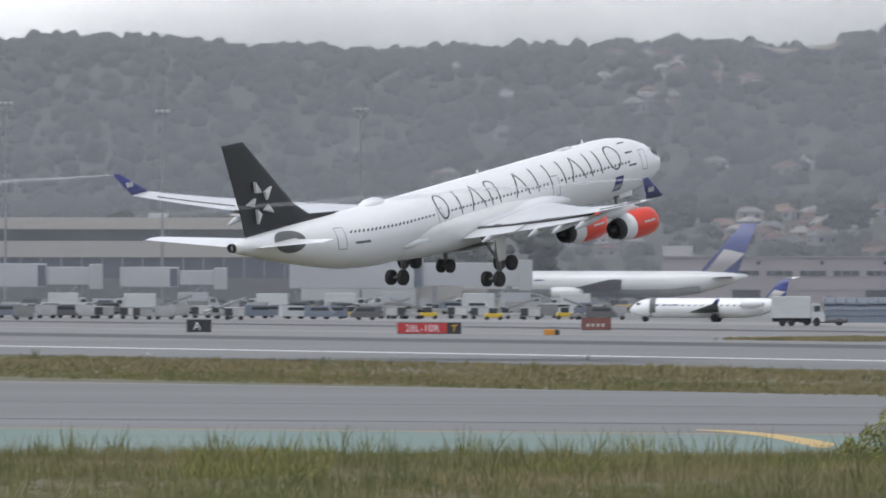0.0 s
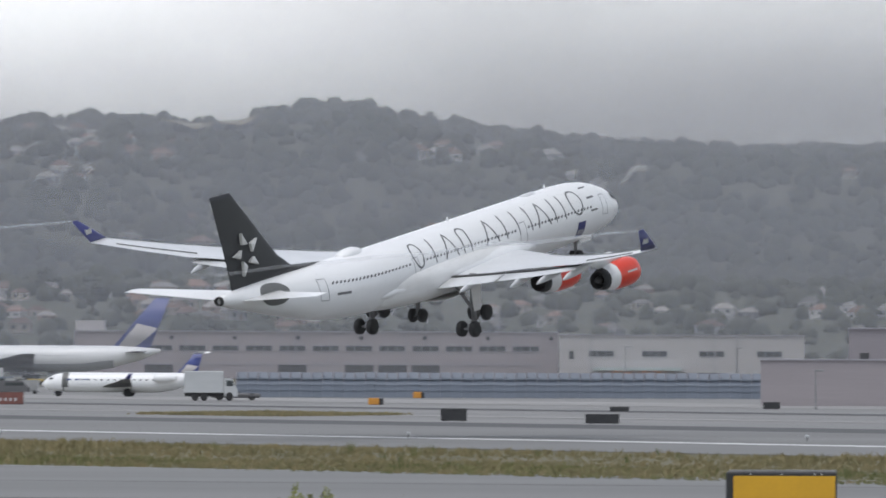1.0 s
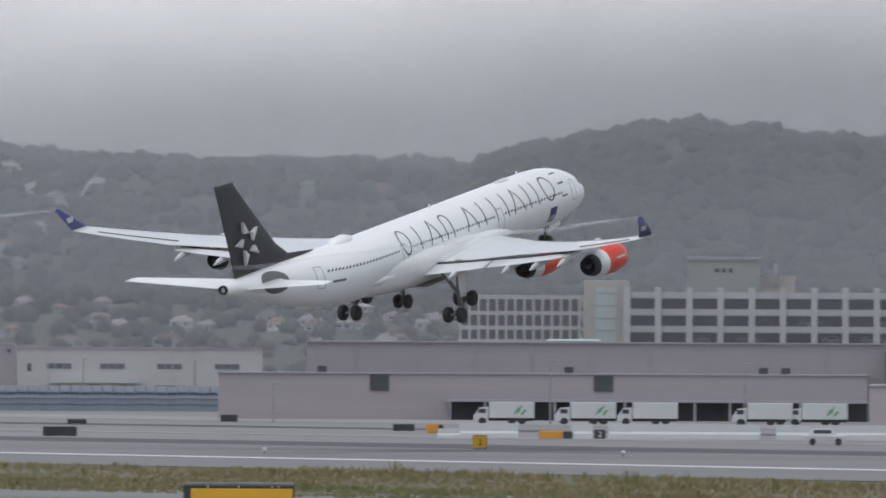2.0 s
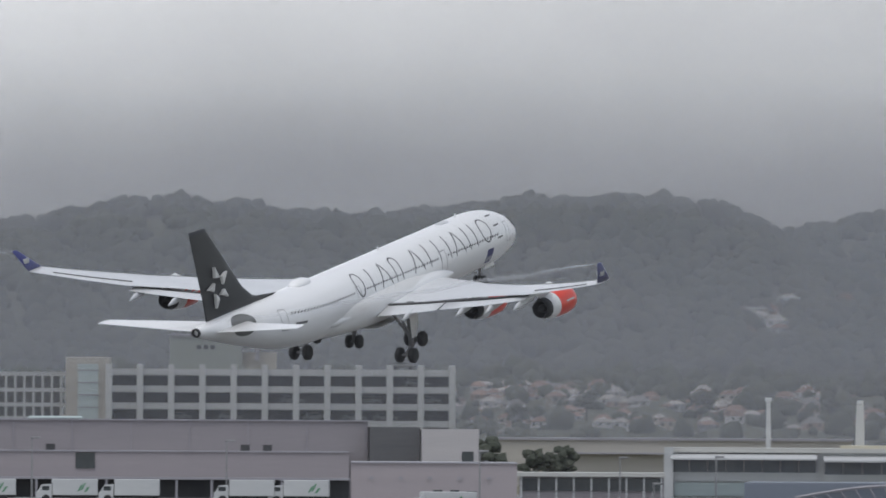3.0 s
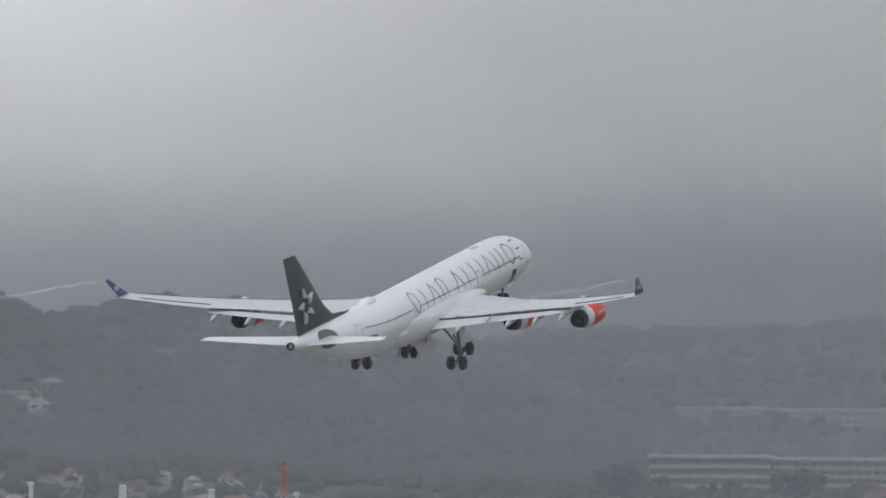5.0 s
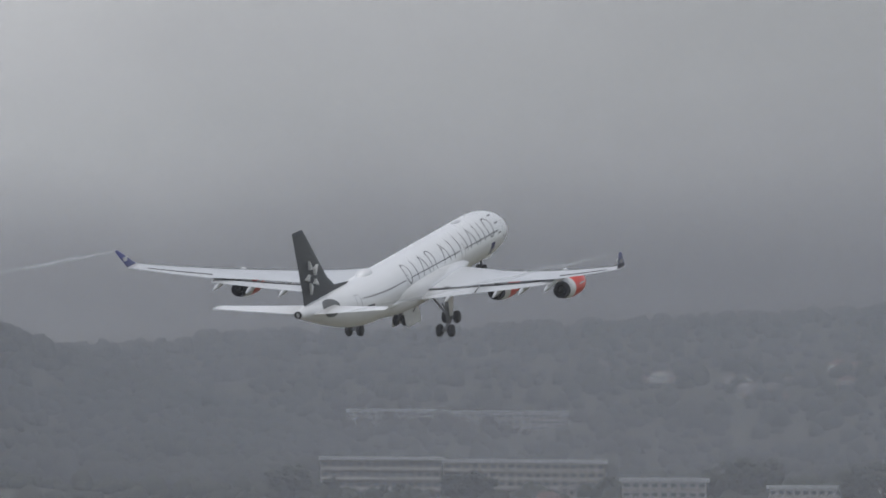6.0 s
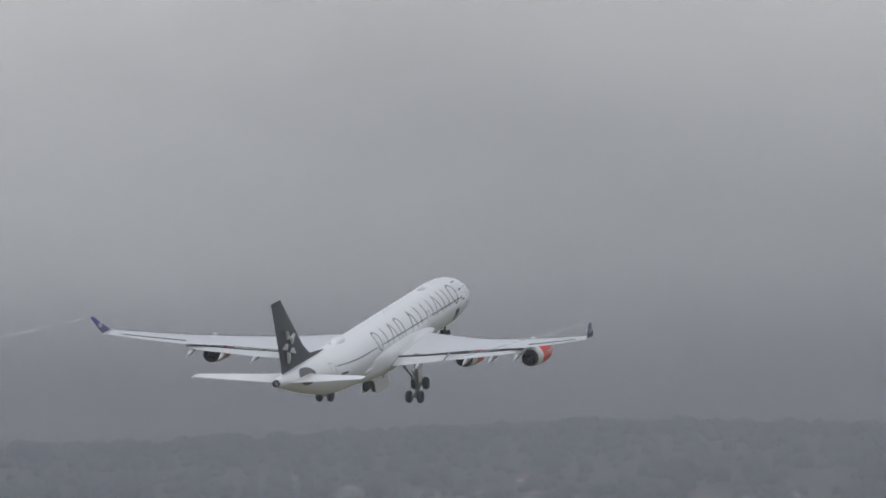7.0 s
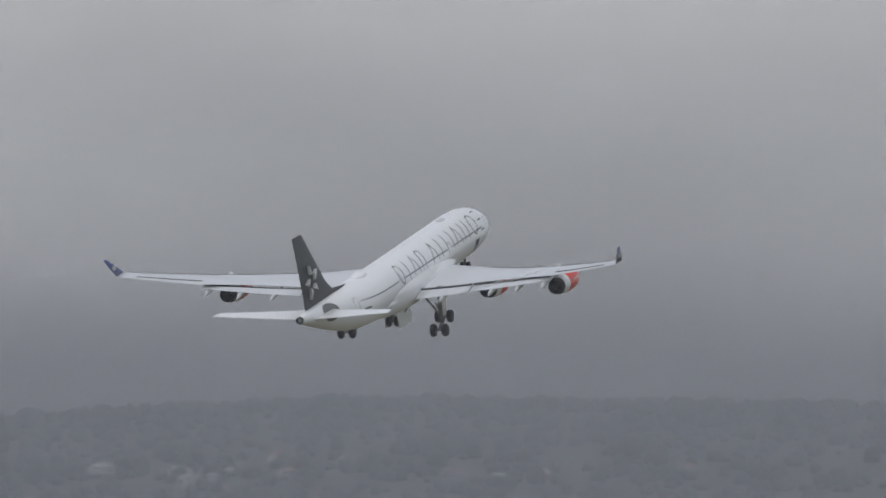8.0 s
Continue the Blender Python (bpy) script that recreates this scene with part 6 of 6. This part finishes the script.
    for u in (-1560, -782, -60, 645, 1280, 1898):
        m = spot(u, ground_d(184 + u * 0.004))
        if first is None:
            first = thing("edge_light", m, label="small white runway edge light", category="light", group="runway edge lights")
            part("stem", tube(((0, 0, 0), (0, 0, 0.3)), 0.05, 8), STEEL, first)
            part("lens", loft([[(r * math.cos(a), r * math.sin(a), z) for a in (2 * math.pi * k / 10 for k in range(10))] for r, z in ((0.15, 0.28), (0.18, 0.4), (0.12, 0.55), (0.03, 0.6))]), WHITEWALL, first, "white glass lens", smooth=True)
        else:
            copy_thing(first, m)


CART_WHITE = paint("cart_white", (0.44, 0.44, 0.43), (0.32, 0.32, 0.31), rough=0.7, scale=0.8, spread=0.35)
CART_GREY = paint("cart_grey", (0.33, 0.33, 0.325), (0.24, 0.24, 0.235), rough=0.7, scale=0.8, spread=0.4)


def cart(m, kind):
    """Baggage cart, tug or service van for the ramp."""
    mats = {"cart": CART_WHITE, "dolly": CART_GREY, "tug": YELLOW_CAR, "van": WHITEWALL, "blue": BLUE_STEEL, "dark": CHARCOAL, "loader": CART_GREY}
    names = {"cart": ("baggage_cart", "covered white baggage cart on the ramp"), "dolly": ("container", "pale cargo container on a dolly"), "tug": ("baggage_tug", "yellow baggage tug on the ramp"), "van": ("service_van", "white service van on the ramp"), "blue": ("fuel_cart", "blue-grey service cart on the ramp"), "dark": ("utility_van", "dark grey utility van on the ramp"), "loader": ("belt_loader", "grey belt loader with a raised conveyor")}
    c = thing(names[kind][0], m, label=names[kind][1], category="vehicle", group="ramp vehicles: " + names[kind][0].replace("_", " "))
    mat = mats[kind]
    if kind == "cart":
        part("floor", box(-1.5, 1.5, -0.75, 0.75, 0.45, 0.6), STEEL, c)
        part("canopy", box(-1.5, 1.5, -0.8, 0.8, 1.75, 1.9, 0.04), mat, c)
        part("curtain", box(-1.4, 0.3, -0.72, 0.72, 0.6, 1.75), mat, c)
        # solid dark block for the shade in the cart's open half
        part("opening", box(0.3, 1.4, -0.7, 0.7, 0.6, 1.7), SHADE_DARK, c)
    elif kind == "dolly":
        part("container", loft([[(x, y, z) for x, z in ((-1.5, 0.5), (1.1, 0.5), (1.6, 1.1), (1.6, 2.1), (-1.5, 2.1))] for y in (-0.75, 0.75)]), mat, c)
        part("deck", box(-1.6, 1.6, -0.8, 0.8, 0.35, 0.5), STEEL, c)
    elif kind == "loader":
        part("chassis", box(-2.2, 2.2, -0.7, 0.7, 0.4, 0.95, 0.06), mat, c)
        part("conveyor", loft([[(x, y, z + q) for y, q in ((-0.55, 0), (0.55, 0), (0.55, 0.3), (-0.55, 0.3))] for x, z in ((-3.0, 0.8), (3.2, 2.9))]), STEEL, c)
        part("cab", box(-1.9, -0.9, -0.68, -0.1, 0.95, 1.7, 0.05), GLASS, c)
        part("lift_arm", tube(((0.6, 0, 0.9), (1.2, 0, 2.1)), 0.1, 6), STEEL, c)
    elif kind == "tug":
        part("body", box(-1.3, 1.3, -0.7, 0.7, 0.35, 1.0, 0.08), mat, c)
        part("cab", box(-0.5, 0.7, -0.65, 0.65, 1.0, 1.8, 0.06), GLASS, c)
        part("cab_roof", box(-0.6, 0.8, -0.7, 0.7, 1.8, 1.9, 0.03), WHITEWALL, c)
    else:
        part("body", loft([[(x, y, z) for y, z in ((-0.95, 0.4), (-0.95, h), (0.95, h), (0.95, 0.4))] for x, h in ((-2.2, 1.0), (-1.9, 1.25), (-1.3, 2.0), (2.2, 2.05))]), mat, c)
        part("window", box(-1.5, 1.2, -0.97, 0.97, 1.3, 1.75), GLASS, c)
    t = None
    for x in (-1.0, 1.0):
        for y in (-0.7, 0.7):
            p = Matrix.Translation((x, y, 0.3)) @ WHEEL_TURN
            if t is None:
                t = part("wheel", wheel_mesh(0.3, 0.2), DARK, c)
                t.matrix_basis = p
            else:
                share(t, p)
    return c


def ramp_traffic():
    rng = random.Random(8)
    kinds = ["cart", "dark", "dolly", "van", "blue", "cart", "dolly", "loader", "dolly", "cart", "dark", "cart", "dolly", "loader", "blue", "tug"]
    made = {}
    u = -2000
    while u < -722:
        for row, v in enumerate((106, 98, 91)):
            if rng.random() < (0.92, 0.75, 0.7)[row]:
                k = rng.choice(kinds)
                m = spot(u + rng.uniform(-10, 10), ground_d(v + rng.uniform(-2, 2)), 0, rng.choice((0, 180)) + rng.uniform(-14, 14))
                if k not in made:
                    made[k] = cart(m, k)
                else:
                    copy_thing(made[k], m)
        u += rng.uniform(24, 40)
    # catering trucks and a high loader among the carts
    first = box_truck(spot(-1930, ground_d(96), 0, 6), 7.0, False, "white catering truck on the ramp", "catering trucks")
    for u, v, turn in ((-1700, 95, 180), (-1585, 97, 4), (-1470, 94, 176), (-1350, 97, -5), (-1210, 96, 182), (-1130, 93, 8), (-985, 96, 3), (-900, 94, 185), (-815, 97, 0)):
        copy_thing(first, spot(u, ground_d(v), 0, turn))
    tank = thing("tow_tractor", spot(-366, ground_d(117)), label="low dark grey tow tractor on the apron", category="vehicle")
    part("body", box(-3.4, 3.4, -1.2, 1.2, 0.35, 1.0, 0.2), CHARCOAL, tank)
    part("deck", box(-3.0, 0.6, -1.0, 1.0, 1.0, 1.2, 0.08), GLASS, tank)
    t = None
    for x in (-2.2, 2.2):
        for y in (-1.0, 1.0):
            p = Matrix.Translation((x, y, 0.5)) @ WHEEL_TURN
            if t is None:
                t = part("wheel", wheel_mesh(0.5, 0.35), DARK, tank)
                t.matrix_basis = p
            else:
                share(t, p)


field_signs()
ramp_traffic()


# ---- houses and far buildings ----
WALLS = [paint("house_cream", (0.34, 0.305, 0.26), (0.29, 0.26, 0.225), rough=0.85, spread=0.3), paint("house_white", (0.46, 0.45, 0.43), (0.38, 0.37, 0.36), rough=0.85, spread=0.25), paint("house_peach", (0.34, 0.25, 0.21), (0.29, 0.225, 0.19), rough=0.85, spread=0.3), paint("house_grey", (0.28, 0.28, 0.29), (0.23, 0.235, 0.245), rough=0.85, spread=0.3)]
TILES = [paint("roof_brown", (0.22, 0.14, 0.115), (0.16, 0.11, 0.09), rough=0.9, spread=0.4), paint("roof_grey", (0.20, 0.19, 0.185), (0.155, 0.15, 0.145), rough=0.9, spread=0.4), paint("roof_pale", (0.33, 0.305, 0.28), (0.27, 0.255, 0.24), rough=0.9, spread=0.3)]
SLOPES = {"left": (RIDGE_LEFT, 3900, 2750, 20), "mid": (RIDGE_MID, 3200, 2700, 20), "back": (RIDGE_BACK, 3600, 2850, 18), "right": (RIDGE_RIGHT, 4250, 2900, 16), "foot": (FOOT, 2720, 1950, 0)}


def on_slope(key, u, v):
    """The place on a hillside that shows at height v: its x, y, z and distance."""
    table, dc, df, zf = SLOPES[key]
    for k in range(101):
        z, d = hill_z(table, u, k / 100, dc, df, zf)
        if (EYE_Z - z) * FOCAL / d <= v:
            break
    return d, z


HOUSES = []


def house(w, dep, h, pitch, wall, roof):
    o = thing("house", pose(0, 0, -500), label="", category="house", group="hillside houses")
    part("wall", box(-w / 2, w / 2, -dep / 2, dep / 2, -2.5, h), wall, o)
    bm = bmesh.new()
    e = 0.5
    hip = min(w * 0.3, dep / 2)
    a = [bm.verts.new(p) for p in ((-w / 2 - e, -dep / 2 - e, h), (-w / 2 - e, dep / 2 + e, h), (-w / 2 + hip, 0, h + pitch), (w / 2 + e, -dep / 2 - e, h), (w / 2 + e, dep / 2 + e, h), (w / 2 - hip, 0, h + pitch))]
    for f in ((0, 2, 1), (3, 4, 5), (0, 3, 5, 2), (1, 2, 5, 4), (0, 1, 4, 3)):
        bm.faces.new([a[i] for i in f])
    part("roof", bm, roof, o)
    part("chimney", box(w * 0.12, w * 0.12 + 0.7, 0.2, 0.9, h, h + pitch + 0.7), wall, o)
    k = None
    for x in (-w * 0.28, w * 0.22):
        if k is None:
            k = part("window", box(-0.7, 0.7, -dep / 2 - 0.05, -dep / 2 + 0.1, h * 0.35, h * 0.75), GLASS, o)
            k.matrix_basis = Matrix.Translation((x, 0, 0))
        else:
            share(k, Matrix.Translation((x, 0, 0)))
    return o


def settle():
    rng = random.Random(17)
    kinds = []
    names = (("cream", 0), ("white", 1), ("peach", 2), ("grey", 3))
    roofs = (("brown", 0), ("grey", 1), ("pale", 2))
    for k, (wn_, wi) in enumerate(names):
        for rn, ri in roofs:
            kinds.append((house(rng.uniform(7, 11), rng.uniform(6, 8), rng.uniform(2.4, 3.8), rng.uniform(1.8, 3.0), WALLS[wi], TILES[ri]), f"{wn_} house with a {rn} pitched roof among trees"))
    used = set()

    joined = []

    def put(key, u, v, scale=1.0, far=False):
        d, z = on_slope(key, u, v)
        i = rng.randrange(len(kinds))
        proto, label = kinds[i]
        m = spot(u, d, z, rng.uniform(-35, 35))
        f = scale * rng.uniform(0.75, 1.2)
        if far:
            joined.append((proto, m @ Matrix.Scale(f, 4)))
            return
        if i in used:
            o = copy_thing(proto, m)
        else:
            used.add(i)
            o = proto
            o.matrix_basis = m
            o["label"] = label
        o.scale = (f, f, f)

    for k in range(290):
        u = rng.uniform(1880, 2990)
        v = rng.triangular(-116, 24, -55)
        if u > 2600 and v < -108 + (u - 2600) * 0.26:
            continue
        put("foot", u, v, 0.44, k % 3 == 0)
    for _ in range(80):
        put("foot", rng.uniform(-900, -80), rng.triangular(-118, 20, -60), 0.6)
    for _ in range(45):
        put("foot", rng.uniform(-80, 1300), rng.uniform(-90, 5), 0.55)
    for _ in range(12):
        put("foot", rng.uniform(-1900, -900), rng.uniform(-95, -40), 0.6)
    for _ in range(10):
        put("foot", rng.uniform(3900, 5000), rng.uniform(-60, 10), 0.7)
    for u0, u1, v0, v1, n in ((-756, -556, -352, -312, 26), (-620, -420, -310, -290, 10), (-926, -846, -285, -270, 6), (-700, -610, -285, -255, 6), (-520, -380, -325, -308, 9), (-300, 330, -322, -300, 14), (-1250, -1000, -330, -300, 5), (-560, 420, -200, -140, 12), (-1500, -900, -220, -130, 6), (216, 340, -290, -225, 8), (600, 960, -330, -260, 6)):
        for _ in range(n):
            put("left", rng.uniform(u0, u1), rng.uniform(v0, v1), 0.72, True)
    for k in range(54):
        f = rng.random()
        put("back" if k % 2 else "mid", 2390 + 330 * f + rng.uniform(-40, 40), -172 - 118 * f + rng.uniform(-20, 20), 0.62, True)
    for u0, u1, v0, v1, n in ((4246, 4400, -245, -205, 9), (4100, 4180, -255, -235, 5), (3998, 4045, -272, -258, 3), (4420, 4600, -270, -230, 4), (4700, 5200, -270, -230, 4)):
        for _ in range(n):
            put("right", rng.uniform(u0, u1), rng.uniform(v0, v1), 0.7, True)
    # the houses farthest off, joined
    mats = WALLS + TILES + [GLASS]
    co, faces, index = [], [], []
    for proto, m in joined:
        for piece in proto.children:
            w = m @ piece.matrix_basis
            base = len(co)
            co += [tuple(w @ q.co) for q in piece.data.vertices]
            for f in piece.data.polygons:
                faces.append([base + q for q in f.vertices])
                index.append(mats.index(piece.data.materials[0]))
    me = bpy.data.meshes.new("far_houses")
    me.from_pydata(co, [], faces)
    for mat in mats:
        me.materials.append(mat)
    me.polygons.foreach_set("material_index", index)
    tagged(new("far_houses", me), "pale houses scattered over the far wooded hillsides", "houses", kind="stuff")


settle()


SHADED_GLASS = paint("shaded_glass", (0.13, 0.14, 0.15), (0.18, 0.185, 0.19), rough=0.25, scale=0.3)


def far_block(key, u0, u1, v0, v1, label, wall, floors, bays):
    d, z = on_slope(key, (u0 + u1) / 2, v1)
    st = Site((u0 + u1) / 2, d)
    b = thing("apartment_building", st.m, label=label, category="building")
    zt = st.z(v0)
    part("wall", box(st.x(u0), st.x(u1), 0, 14, z - 4, zt), wall, b)
    part("roof", box(st.x(u0) - 0.8, st.x(u1) + 0.8, -1.2, 15, zt, zt + 1.1), GARAGE, b, "pale flat roof")
    fh = (zt - z) / floors
    for f in range(floors):
        part("balcony_band", box(st.x(u0), st.x(u1), -1.0, 0.0, z + fh * f, z + fh * f + fh * 0.35), TAN, b)
        first = None
        for k in range(bays):
            x = st.x(u0) + (st.x(u1) - st.x(u0)) * (k + 0.5) / bays
            m = Matrix.Translation((x, 0, z + fh * f))
            if first is None:
                w = (st.x(u1) - st.x(u0)) / bays * 0.3
                first = part("window", box(-w, w, -0.15, 0.05, fh * 0.42, fh * 0.8), SHADED_GLASS, b)
                first.matrix_basis = m
            else:
                share(first, m)
    return b


far_block("foot", 3547, 3760, -106, -52, "long pale apartment block with banded balconies", WALLS[0], 4, 14)
far_block("foot", 3765, 4050, -102, -48, "long pale apartment block with banded balconies", WALLS[0], 4, 18)
far_block("right", 3593, 3745, -192, -160, "white apartment row on the misty hillside", WALLS[1], 3, 12)
far_block("right", 3765, 3985, -190, -152, "white apartment row on the misty hillside", WALLS[1], 3, 16)
far_block("foot", 4080, 4230, -70, -20, "pale blocky building below the hill", WALLS[1], 3, 9)
far_block("foot", 3150, 3500, -24, 40, "blue-grey low building beyond the terminal", WALLS[3], 3, 14)
far_block("foot", 4340, 4470, -58, -10, "pale blocky building below the hill", WALLS[1], 3, 9)


# ---- trees near the buildings ----
BARK = paint("bark", (0.10, 0.075, 0.055), (0.07, 0.055, 0.04), rough=0.95, scale=1.5)


def tree(u, d, height, seed, z=0.0):
    rng = random.Random(seed)
    t = thing("tree", spot(u, d, z), label="dark green broad tree with an uneven crown", category="tree", group="broad trees")
    part("trunk", tube(((0, 0, -0.3), (0.1, 0, height * 0.3), (0.25, 0.1, height * 0.6)), (height * 0.035, height * 0.026, height * 0.012), 8), BARK, t)
    for k in range(3):
        a = 2.1 * k + seed
        part("limb", tube(((0.1, 0, height * 0.32), (math.cos(a) * height * 0.2, math.sin(a) * height * 0.2, height * 0.62)), (height * 0.016, height * 0.006), 6), BARK, t)
    vs, fs, n = [], [], 0
    for k in range(26):
        a, q = rng.uniform(0, 6.28), rng.random()
        zz = height * (0.38 + 0.52 * rng.random())
        wid = height * 0.36 * math.sin(math.pi * min(max((zz / height - 0.25) / 0.8, 0.05), 0.95))
        r = height * rng.uniform(0.07, 0.13)
        v, f = CROWNS[rng.randrange(len(CROWNS))]
        vs.append(v * r + np.array([math.cos(a) * wid * math.sqrt(q), math.sin(a) * wid * math.sqrt(q), zz]))
        fs.append(f + n)
        n += len(v)
    me = bpy.data.meshes.new("crown")
    me.from_pydata(np.concatenate(vs).tolist(), [], np.concatenate(fs).tolist())
    me.materials.append(LEAVES)
    c = new("crown", me)
    c.parent = t
    c["label"] = "dense dark green crown"


for i, (u, d, h) in enumerate(((-420, 1965, 13), (-250, 1960, 11.5), (-170, 1968, 12), (-60, 1962, 12.5), (60, 1970, 12), (150, 1960, 11), (330, 1964, 11), (470, 1966, 12), (560, 1962, 11), (-1620, 1900, 19), (-1050, 1850, 15), (-1000, 1880, 14), (-880, 1900, 16), (2040, 1340, 6.4), (2070, 1345, 6.0), (2095, 1340, 6.8), (1960, 1330, 8.0), (2965, 1650, 10), (3010, 1660, 11))):
    tree(u, d, h, i + 1)

for i, (u, v, h) in enumerate(((3470, -38, 11), (3500, -44, 13), (3560, -42, 9), (3665, -48, 7), (3690, -46, 7.5), (3780, -44, 10), (3815, -42, 11), (3840, -46, 9), (4060, -40, 9), (4240, -36, 12), (4290, -40, 14), (4330, -44, 13), (4490, -36, 12), (4540, -40, 13), (2010, -8, 8), (2130, -30, 9), (2330, -20, 10), (2560, -16, 9), (2700, -10, 8), (-620, -40, 12), (-340, -36, 14), (-300, -44, 12), (-120, -30, 13), (-700, -70, 10))):
    dist, base = on_slope("foot", u, v)
    tree(u, dist - 45, h, 40 + i, base - 2.5)

# leafy bush on the near bank
def bank_bush():
    rng = np.random.default_rng(5)
    co, faces = [], []
    b = thing("bush", spot(-240, 318, 2.1), label="leafy yellow-green bush on the grassy bank", category="bush")
    for k in range(9):
        a = k * 0.7
        part("stem", tube(((0.2 * math.cos(a), 0.2 * math.sin(a), -0.1), (0.7 * math.cos(a), 0.5 * math.sin(a), 0.8 + 0.1 * k)), (0.03, 0.012), 5), BARK, b)
    for _ in range(3000):
        a, q, h = rng.uniform(0, 6.28), math.sqrt(rng.random()), rng.random()
        rad = 1.9 * (1 - 0.55 * h)
        lobe = int(rng.integers(0, 7))
        lx, lh = (-1.5, -0.9, -0.35, 0.1, 0.7, 1.2, 1.9)[lobe], (0.55, 0.9, 1.25, 1.0, 1.15, 0.7, 0.5)[lobe]
        x, y, z = lx + 0.5 * q * math.cos(a) * (1 - 0.6 * h), 0.7 * q * math.sin(a), 0.1 + 1.5 * lh * h * (1 - 0.3 * q)
        L, w = rng.uniform(0.08, 0.18), rng.uniform(0.025, 0.045)
        d = Vector((rng.normal(), rng.normal(), rng.normal() + 0.6)).normalized()
        s = d.orthogonal().normalized()
        p = Vector((x, y, z))
        i = len(co)
        co += [tuple(p), tuple(p + d * L * 0.5 + s * w), tuple(p + d * L), tuple(p + d * L * 0.5 - s * w)]
        faces.append((i, i + 1, i + 2, i + 3))
    me = bpy.data.meshes.new("leaves")
    me.from_pydata(co, [], faces)
    me.materials.append(island_paint("bush_leaves", (0.25, 0.25, 0.085), (0.15, 0.165, 0.06)))
    o = new("leaves", me)
    o.parent = b


bank_bush()


# ---- what moves ----
def motions():
    rows = [(t, pose(x, y, z, -bank, -up, head)) for t, x, y, z, head, up, bank in FLIGHT]
    walk(airliner, rows)
    for v in vapour_trails:
        walk(v, rows)
    for side, hinge in gear_doors:
        base = (-0.3, side * 0.55, -3.38)
        walk(hinge, [(t, pose(*base, -side * a, 0, 0)) for t, a in ((0, 0), (3.2, 0), (3.7, 22), (4.5, 48), (5.2, 70), (5.8, 80), (8, 82))])


motions()
